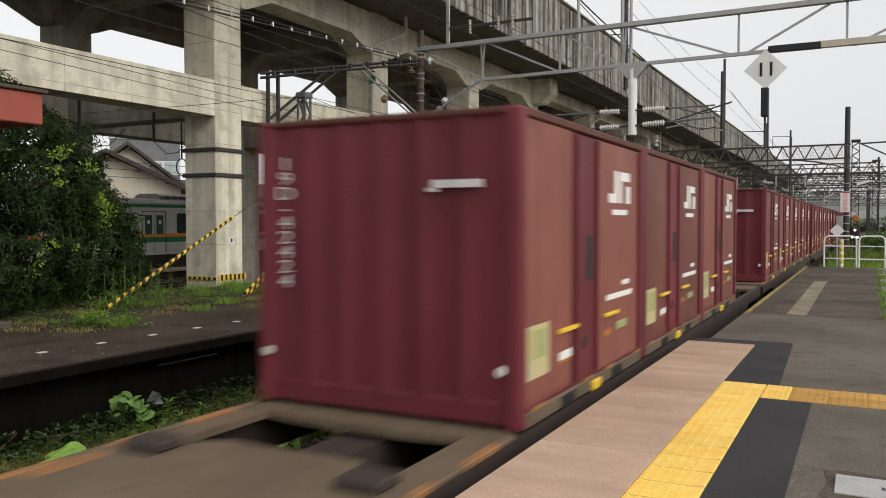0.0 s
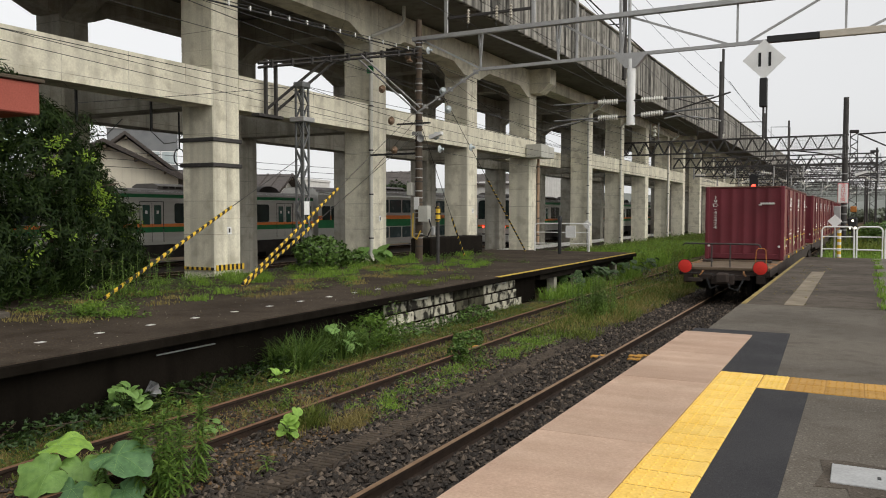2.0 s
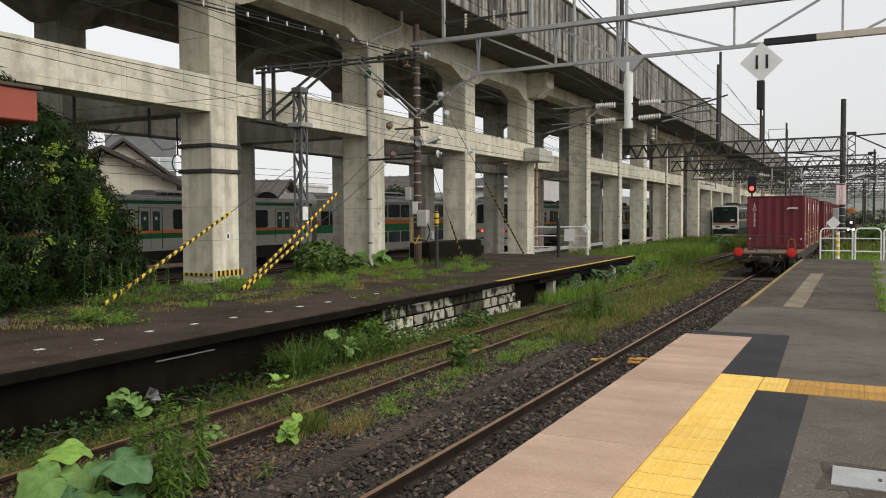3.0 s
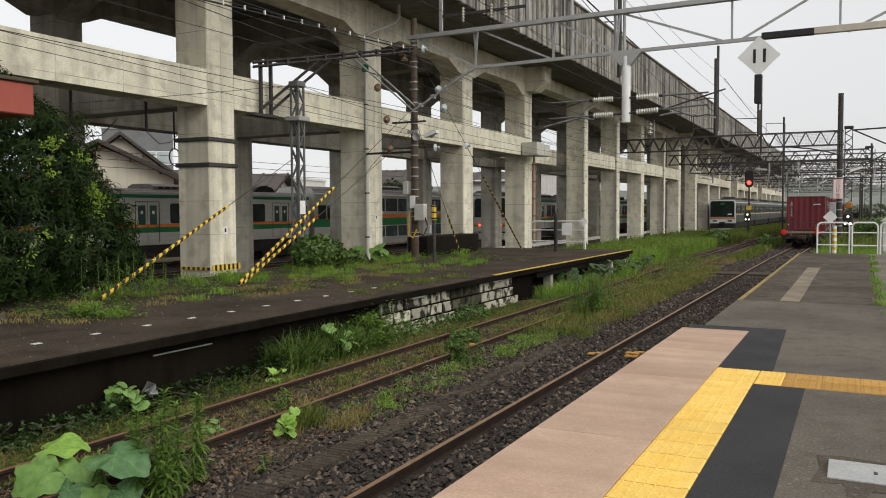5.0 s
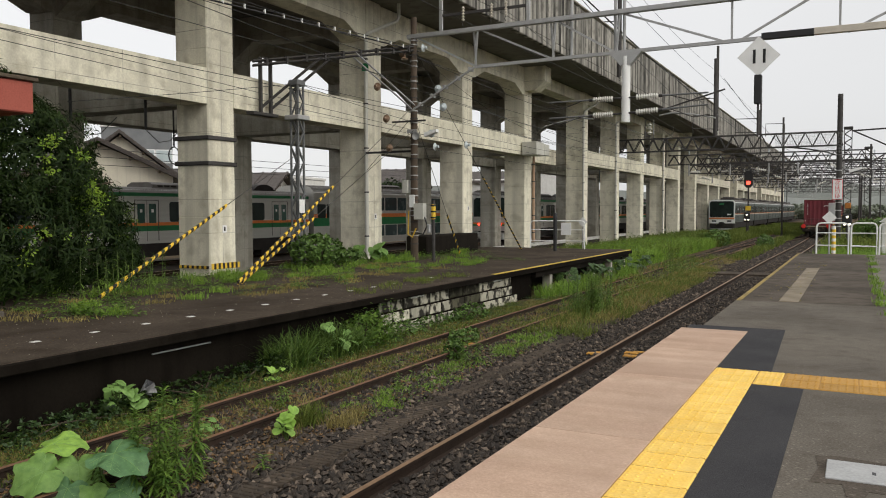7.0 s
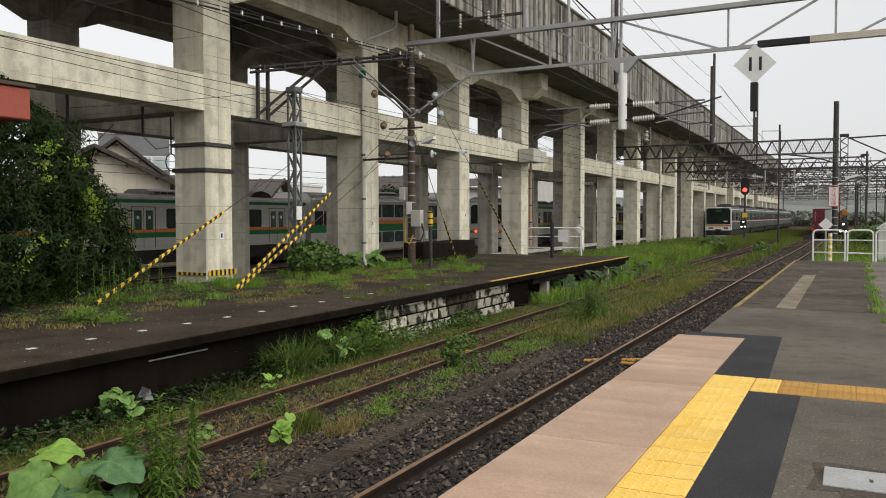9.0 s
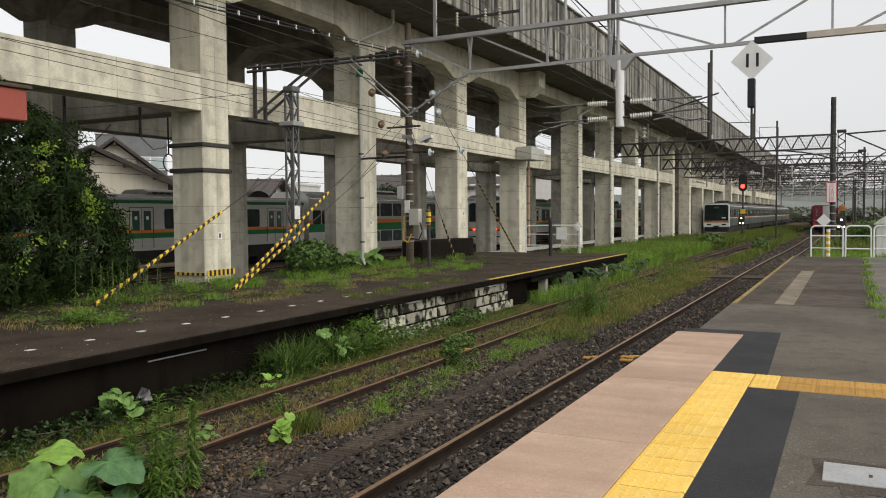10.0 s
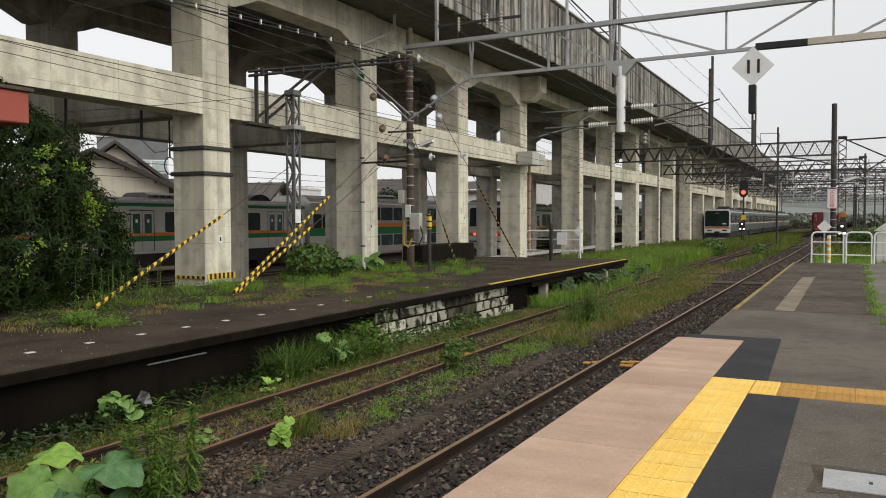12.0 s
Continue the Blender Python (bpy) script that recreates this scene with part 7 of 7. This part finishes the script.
k = 0
for x, y, h in ((-6.2, 5.45, 0.8), (-5.98, 5.7, 0.98), (-5.8, 5.45, 0.85), (-6.05, 5.3, 0.72), (-5.7, 5.75, 0.95), (-5.85, 5.2, 0.62), (-5.62, 5.5, 0.7), (-6.1, 5.9, 0.78), (-6.35, 5.7, 0.6), (-5.78, 5.95, 0.8), (-5.55, 5.3, 0.45), (-6.15, 5.15, 0.5), (-5.9, 5.55, 0.75), (-5.72, 5.3, 0.55)):
    stalk_weed((x, y, -1.19), h, 20 + k, tight=0.0065, L=0.14)
    k += 1
for x, y, h in ((-5.28, 6.3, 0.26), (-6.0, 10.2, 0.3), (-6.9, 8.6, 0.3), (-7.0, 8.9, 0.25), (-5.9, 12.4, 0.45), (-5.8, 12.7, 0.5), (-6.1, 12.6, 0.4)):
    stalk_weed((x, y, -1.19), h, 20 + k)
    k += 1
rw = random.Random(31)
for _ in range(46):                                     # stand of weeds between the tracks
    stalk_weed((rw.gauss(-6.0, 0.26), rw.gauss(20.0, 0.5), -1.19), rw.uniform(0.6, 1.15), 20 + k, tight=0.014, L=0.13)
    k += 1
for _ in range(34):
    stalk_weed((rw.gauss(-6.6, 0.4), rw.gauss(34.5, 1.2), -1.19), rw.uniform(0.5, 1.1), 20 + k, tight=0.06, L=0.16)
    k += 1
for _ in range(26):
    stalk_weed((rw.uniform(-13.6, -12.5), rw.uniform(10.6, 12.6), ZL), rw.uniform(0.4, 1.0), 20 + k, tight=0.04, L=0.14)
    k += 1
for _ in range(26):
    stalk_weed((rw.uniform(-8.6, -7.9), rw.uniform(10.0, 14.0), -1.19), rw.uniform(0.3, 0.6), 20 + k, tight=0.04, L=0.13)
    k += 1


def broad_leaf(t, base, at, heading, tilt, roll, S, material, lobed, seed, name="leaf", veins=True):
    """One big leaf on its stalk: a toothed heart-shaped blade, folded along the midrib, with raised veins."""
    rng = random.Random(seed)
    base, at = Vector(base), Vector(at)
    frame_m = pose(0, 0, 0, 0, 0, heading) @ pose(0, 0, 0, roll, tilt, 0)
    ax, ay, az = [frame_m.to_3x3() @ Vector(q) for q in ((1, 0, 0), (0, 1, 0), (0, 0, 1))]
    stem_at = at - ax * (S * 0.45)
    part("stalk", Geo().tube([base, base.lerp(stem_at, 0.5) + Vector((0, 0, 0.05)), stem_at], 0.006 + S * 0.012, 5), STEM, t)
    ph = rng.uniform(0, 6.28)
    lobes = (0.0, 0.95, -0.95, 1.95, -1.95)

    wav = 1.0 if lobed else 0.2

    def rim(w):
        r = 1.0 + 0.22 * math.cos(w) - 0.42 * math.exp(-((math.pi - abs(w)) / 0.3) ** 2)
        if lobed:
            r *= 0.92 + max(0.15 * math.exp(-((w - q) / 0.34) ** 2) for q in lobes)
        return r * (1 + wav * (0.022 * math.sin(25 * w + ph) + 0.045 * math.sin(8 * w + ph * 2)))

    def surf(k, w, lift=0.0):
        """The blade at share k of its radius, in direction w."""
        r = rim(w) * k
        x, y = r * math.cos(w), r * math.sin(w)
        crease = min(abs(math.remainder(w - q, 2 * math.pi)) for q in lobes)
        h = 0.2 * abs(y) - 0.22 * k * k - 0.12 * max(0, x) ** 2 + wav * (0.09 * k * k * math.sin(4 * w + ph) + 0.08 * k ** 3 * math.sin(7 * w + ph * 1.7)) + 0.09 * k * min(0.35, crease) + lift
        return tuple(at + ax * (S * x) + ay * (S * y) + az * (S * h))
    m, rings = 64, 7
    v = [surf(0, 0)]
    for q in range(1, rings + 1):
        v += [surf(q / rings, -math.pi + 2 * math.pi * i / m) for i in range(m)]
    f = [(0, 1 + i, 1 + (i + 1) % m) for i in range(m)]
    for q in range(rings - 1):
        f += [(1 + q * m + i, 1 + (q + 1) * m + i, 1 + (q + 1) * m + (i + 1) % m, 1 + q * m + (i + 1) % m) for i in range(m)]
    lf = part(name, raw_mesh(name, v, f, material, True), material, t)
    if veins:
        g = Geo()
        for w in lobes:
            g.tube([surf(k / 7, w, 0.006) for k in range(7)], S * 0.007, 4)
            for k in (2, 3, 4, 5):
                for d in (-0.32, 0.32):
                    g.tube([surf(k / 7, w, 0.004), surf(k / 7 + 0.14, w + d * 0.5, 0.006), surf(min(0.93, k / 7 + 0.26), w + d, 0.004)], S * 0.003, 3)
        part("vein", g.mesh("vein", VEIN), VEIN, lf, "pale raised leaf veins")
    return lf


def broad_plant(p, leaves, r, size, seed, material, label, up=0.5, lobed=False):
    """Round or lobed leaves on stalks from one root."""
    rng = random.Random(seed)
    t = thing("broad_leaf_plant", label, "plant", "broad-leaved plants")
    p = Vector(p)
    for k in range(leaves):
        w = 2.4 * k + rng.random() * 0.7
        at = p + Vector((math.cos(w) * r * rng.uniform(0.2, 1), math.sin(w) * r * rng.uniform(0.2, 1), up * rng.uniform(0.35, 1.1)))
        broad_leaf(t, p, at, rng.uniform(-115, 45), rng.uniform(12, 46), rng.uniform(-22, 22), size * rng.uniform(0.6, 1.15), material, lobed, seed * 50 + k, veins=size > 0.14)


gourd = thing("broad_leaf_plant", "large green gourd-like leaves sprawling beside the siding", "plant", "broad-leaved plants")
for k, (at, heading, tilt, roll, S, m) in enumerate((
        ((-6.53, 4.77, -0.84), 240, 16, -36, 0.225, LEAF_B), ((-6.77, 5.06, -0.69), 35, -4, 6, 0.24, LEAF_P), ((-5.95, 5.06, -0.67), 8, 10, 12, 0.26, LEAF_S),
        ((-6.42, 5.05, -0.84), 322, 46, 0, 0.2, LEAF_B), ((-6.33, 4.86, -0.99), 290, 40, -14, 0.19, LEAF_S), ((-5.9, 5.08, -1.0), 12, 24, 34, 0.15, LEAF_S), ((-6.1, 4.95, -0.98), 330, 30, 0, 0.12, LEAF_B))):
    broad_leaf(gourd, (-6.4, 5.1, -1.19), at, heading, tilt, roll, S, m, True, 300 + k)
broad_plant((-8.42, 7.3, -1.16), 17, 0.27, 0.1, 6, LEAF_R, "round-leaved plant by the old platform wall", 0.42)
broad_plant((-5.83, 7.4, -1.19), 16, 0.11, 0.07, 7, LEAF_P, "small pale round-leaved seedling in the gravel", 0.4)
broad_plant((-8.35, 12.0, -1.19), 24, 0.35, 0.095, 8, LEAF_R, "round-leaved plant by the old platform wall", 0.62)
broad_plant((-8.1, 10.0, -1.19), 8, 0.2, 0.07, 9, LEAF_P, "small round-leaved plant by the wall", 0.25)
broad_plant((-6.85, 7.3, -1.19), 8, 0.14, 0.06, 10, LEAF_B, "small leafy plant between the siding rails", 0.18)
broad_plant((-14.3, 22.6, ZL), 14, 0.6, 0.24, 11, LEAF_B, "broad-leaved plant at a column foot", 0.6)
for i, (x, y) in enumerate(((-8.5, 25.5), (-8.45, 28.2), (-8.3, 30.2), (-8.4, 33.0), (-8.2, 34.8))):
    broad_plant((x, y, -1.19), 14, 0.5, 0.15, 12 + i, LEAF_V, "leafy vine at the old platform edge", 0.75)


def shrub(c, r, n, seed, material, label, size=0.1):
    rng = random.Random(seed)
    t = thing("shrub", label, "shrub", "shrubs")
    v, f = [], []
    g = Geo()
    for _ in range(14):
        p, m = dome(rng, c, r)
        g.cyl((c[0] + rng.uniform(-0.2, 0.2), c[1] + rng.uniform(-0.2, 0.2), c[2] - r[2] * 0.9), p, 0.02, 0.006, 5)
    part("branchwork", g, BARK, t)
    if c[2] - r[2] > -0.9:
        part("trunk", Geo().cyl((c[0], c[1], -1.25), (c[0], c[1], c[2]), 0.2, 0.12, 8), BARK, t)
    for _ in range(n):
        p, m = dome(rng, c, r)
        if p.z < c[2] - r[2] * 0.85:
            continue
        for k in range(4):
            d = Vector((rng.uniform(-1, 1), rng.uniform(-1, 1), rng.uniform(-0.5, 0.6))) + m * 0.6
            leaf(v, f, p, d, m, size * rng.uniform(0.6, 1.2), size * 0.3, 0.3, 2)
    tagged(part("foliage", raw_mesh("foliage", v, f, material), material, t), kind="stuff")


shrub((-14.35, 19.7, 0.28), (0.6, 0.95, 0.5), 520, 41, LEAF_W, "leafy green shrub on the old platform", 0.13)
shrub((-14.4, 21.4, 0.05), (0.4, 0.5, 0.26), 200, 42, LEAF_W, "leafy green shrub on the old platform", 0.12)
shrub((-6.36, 12.8, -1.0), (0.17, 0.2, 0.2), 130, 51, LEAF_W, "dark leafy bush between the tracks", 0.075)
shrub((-7.0, 14.6, -1.05), (0.25, 0.5, 0.18), 150, 52, LEAF_W, "low leafy bush on the siding", 0.08)
shrub((-8.45, 13.2, -0.85), (0.35, 0.5, 0.4), 260, 53, LEAF_T, "yellow-green leafy bush at the old platform wall", 0.09)
shrub((-8.3, 17.6, -1.0), (0.3, 0.8, 0.25), 200, 54, LEAF_W, "low weeds at the foot of the block wall", 0.08)
shrub((-9.2, 62.5, -0.7), (0.9, 1.8, 0.7), 300, 43, LEAF_W, "rounded shrub by the far track", 0.2)
shrub((-5.6, 60, -0.8), (0.5, 1.8, 0.5), 200, 44, LEAF_W, "rounded shrub between the tracks", 0.2)
shrub((3.2, 70, -0.1), (3.5, 4, 1.1), 900, 45, LEAF_W, "green bushes across the yard", 0.3)
shrub((8, 90, 0.1), (5, 6, 1.4), 900, 46, LEAF_W, "green bushes across the yard", 0.4)
for i, (x, y, r) in enumerate(((-22, 215, 6), (-13, 235, 7), (-4, 245, 6), (5, 225, 7), (14, 205, 6), (24, 230, 8))):
    shrub((x, y, r * 0.1), (r, r, r * (0.27 if x < 0 else 0.19)), 420, 60 + i, LEAF_F, "far trees at the end of the yard", 1.0)
shrub((-41, 70, 2.3), (3.0, 4.0, 2.2), 1500, 47, LEAF_D, "clipped dark garden tree beyond the train", 0.3)
shrub((-8.4, 9.0, -1.05), (0.25, 3.6, 0.22), 700, 48, LEAF_D, "dark ivy low on the old platform wall", 0.07)
shrub((-8.4, 5.5, -1.05), (0.3, 2.4, 0.2), 420, 49, LEAF_V, "low weeds at the foot of the wall", 0.06)
shrub((-8.5, 15.5, -1.1), (0.3, 1.6, 0.25), 260, 50, LEAF_W, "low weeds at the foot of the wall", 0.08)

bag = thing("plastic_bag", "crumpled clear plastic bag against the wall", "litter")
rb = random.Random(12)
g = Geo()
for c in ((-8.58, 7.66, -1.02), (-8.54, 7.86, -0.92)):
    vs = [Vector(c) + Vector((rb.uniform(-0.12, 0.12), rb.uniform(-0.14, 0.14), rb.uniform(-0.12, 0.14))) for _ in range(14)]
    g.add(vs, [(i, (i + 3) % 14, (i + 5) % 14) for i in range(14)])
part("sheet", g, PLAST, bag)
for i, (x, y) in enumerate(((-4.22, 14.24), (-4.1, 14.35), (-3.56, 14.28), (-3.5, 14.7), (-3.62, 14.6), (-6.6, 14.2))):
    thing("orange_marker", "orange-painted stone patch in the ballast", "marker", "track markers", geo=Geo().box(x - 0.12, x + 0.12, y - 0.07, y + 0.07, -1.12, -1.075, 0.015), material=PAINT_O)

# ---- buildings and distance behind the trains ----
def house(label, x, y, w, d, h, rise, wall, roof, windows, turn=18):
    """A gabled house: w along x, d along y, the gable towards the tracks."""
    t = thing("house", label, "house", "houses beyond the station", at=pose(x, y, -1.2, rz=turn))
    part("wall", Geo().prism([(0, 0), (d, 0), (d, h), (d / 2, h + rise), (0, h)], "x", -w, 0), wall, t)
    for s in (0, 1):
        a, b = ((-0.7, h - 0.45), (d / 2, h + rise + 0.12)) if s == 0 else ((d + 0.7, h - 0.45), (d / 2, h + rise + 0.12))
        r = part("roof", Geo().prism([a, b, (b[0], b[1] + 0.22), (a[0], a[1] + 0.22)], "x", -w - 0.6, 0.9), roof, t)
        for k in range(16):
            q = Vector((0.84, a[0] + (b[0] - a[0]) * k / 16, a[1] + (b[1] - a[1]) * k / 16 + 0.22))
            part("verge_tile", Geo().cyl(q, q + Vector((0.14, 0, 0)), 0.1, n=8), roof, r)
        for k in range(9):
            xx = -w - 0.4 + (w + 1.2) * k / 8
            part("roof_batten", Geo().prism([(a[0], a[1] + 0.225), (b[0], b[1] + 0.225), (b[0], b[1] + 0.3), (a[0], a[1] + 0.3)], "x", xx - 0.08, xx + 0.08), roof, r)
    for k in range(5):
        part("eave_bracket", Geo().box(0.0, 0.8, d * (0.1 + 0.2 * k), d * (0.1 + 0.2 * k) + 0.15, h + rise * (1 - abs(1 - 2 * (0.1 + 0.2 * k))) - 0.25, h + rise * (1 - abs(1 - 2 * (0.1 + 0.2 * k))) - 0.05), BARK, t)
    for y0, y1, z0, z1 in windows:
        wd = part("window", Geo().box(0.002, 0.06, y0, y1, z0, z1), WHITE, t)
        n = max(1, round((y1 - y0) / 0.9))
        for k in range(n):
            a = y0 + (y1 - y0) * k / n
            part("pane", Geo().box(0.06, 0.07, a + 0.05, a + (y1 - y0) / n - 0.05, z0 + 0.05, z1 - 0.05), GLASS_D, wd)
    return t


house("cream gabled house with dark tiled roof", -49.4, 35.0, 9, 9.6, 5.2, 2.1, WALL_C, TILE_R, [(8.4, 9.2, 3.0, 4.0)], -43)
house("pale house behind with tiled roof", -56.6, 43.9, 8, 8.4, 5.6, 3.3, WALL_C, TILE_R, [], -43)
house("white house with dark tiled roof", -52, 52, 8, 6, 4.6, 1.6, WALL_W, TILE_R, [(4, 5, 3.0, 4.0)])
house("low dark-roofed house beyond the train", -50, 60, 9, 10, 4.0, 2.2, WALL_W, TILE_R, [(5, 7, 2.4, 3.6)])
house("two-storey house with brown roof", -52, 92, 9, 11, 6.2, 1.8, WALL_W, TILE_R, [(1, 3, 4.2, 5.4), (5, 8, 4.2, 5.4)])
house("two-storey white house with balcony", -46, 112, 9, 12, 7.2, 1.2, WALL_W, TILE_R, [(1, 3, 5, 6.4), (5, 7.5, 5, 6.4), (1, 3, 2, 3.6)])


def block(label, x, y, w, d, h, wall, rows, cols, turn=14, fill=0.64, drop=0.0, pane=GLASS_D):
    t = thing("building", label, "building", "buildings beyond the station", at=pose(x, y, -1.2, rz=turn))
    part("wall", Geo().box(-w, 0, 0, d, 0, h, 0.05), wall, t)
    part("roof_edge", Geo().box(-w - 0.1, 0.12, -0.1, d + 0.1, h, h + 0.35, 0.03), WALL_W, t)
    for r in range(rows):
        zt = h - 3.0 * (r + 1) - 0.5 - drop
        for c in range(cols):
            y0 = d * (c + (1 - fill) / 2) / cols
            wd = part("window", Geo().box(0.002, 0.05, y0, y0 + d / cols * fill, zt + 0.6, zt + 2.0), WHITE, t)
            part("pane", Geo().box(0.05, 0.06, y0 + 0.08, y0 + d / cols * fill - 0.08, zt + 0.68, zt + 1.92), pane, wd)


block("dark grey three-storey building with a window band", -68.8, 57.8, 10, 6.9, 11.3, WALL_G, 1, 4, -43, 0.98, 0.7, PALE_PANE)
block("white low building beyond the train", -66, 84, 12, 14, 7.0, WALL_W, 2, 4)
block("pale apartment building beyond the tracks", -56, 140, 12, 22, 9.0, WALL_W, 3, 6)
block("pale apartment building beyond the tracks", -60, 185, 12, 26, 11.0, WALL_W, 3, 7)

# far hills as a plain rim of land
def ridge(name, label, y, h, seed, x0=-400, x1=400):
    g = Geo()
    n = 80
    top = [h * (0.65 + 0.35 * noise.noise((k * 0.22, seed, 0))) + 0.8 * noise.noise((k * 1.7, seed, 3)) for k in range(n + 1)]
    v = [(x0 + (x1 - x0) * k / n, y, -1.3) for k in range(n + 1)] + [(x0 + (x1 - x0) * k / n, y + 25, -1.3 + top[k]) for k in range(n + 1)] + [(x0 + (x1 - x0) * k / n, y + 60, -1.3) for k in range(n + 1)]
    m = n + 1
    f = [(r * m + k, r * m + k + 1, (r + 1) * m + k + 1, (r + 1) * m + k) for r in (0, 1) for k in range(n)]
    thing(name, label, "hill", kind="structure", geo=g.add(v, f), material=HILL)


# grey of the distance haze is painted into the hill colour
HILL = mat("hazed_far_wood", (0.19, 0.2, 0.185), (0.14, 0.15, 0.135), 0.05, 0.95, bump=0.0, fine=0.8)
ridge("far_woods", "hazy wooded rise at the end of the yard", 420, 14, 2.0)
ridge("backdrop_hill", "distant wooded hill", 900, 40, 5.0, -900, 700)


def motions():
    """The freight train draws away along the track."""
    for ob, s in train:
        walk(ob, [(t, along(y + s)) for t, y in RUN])


motions()
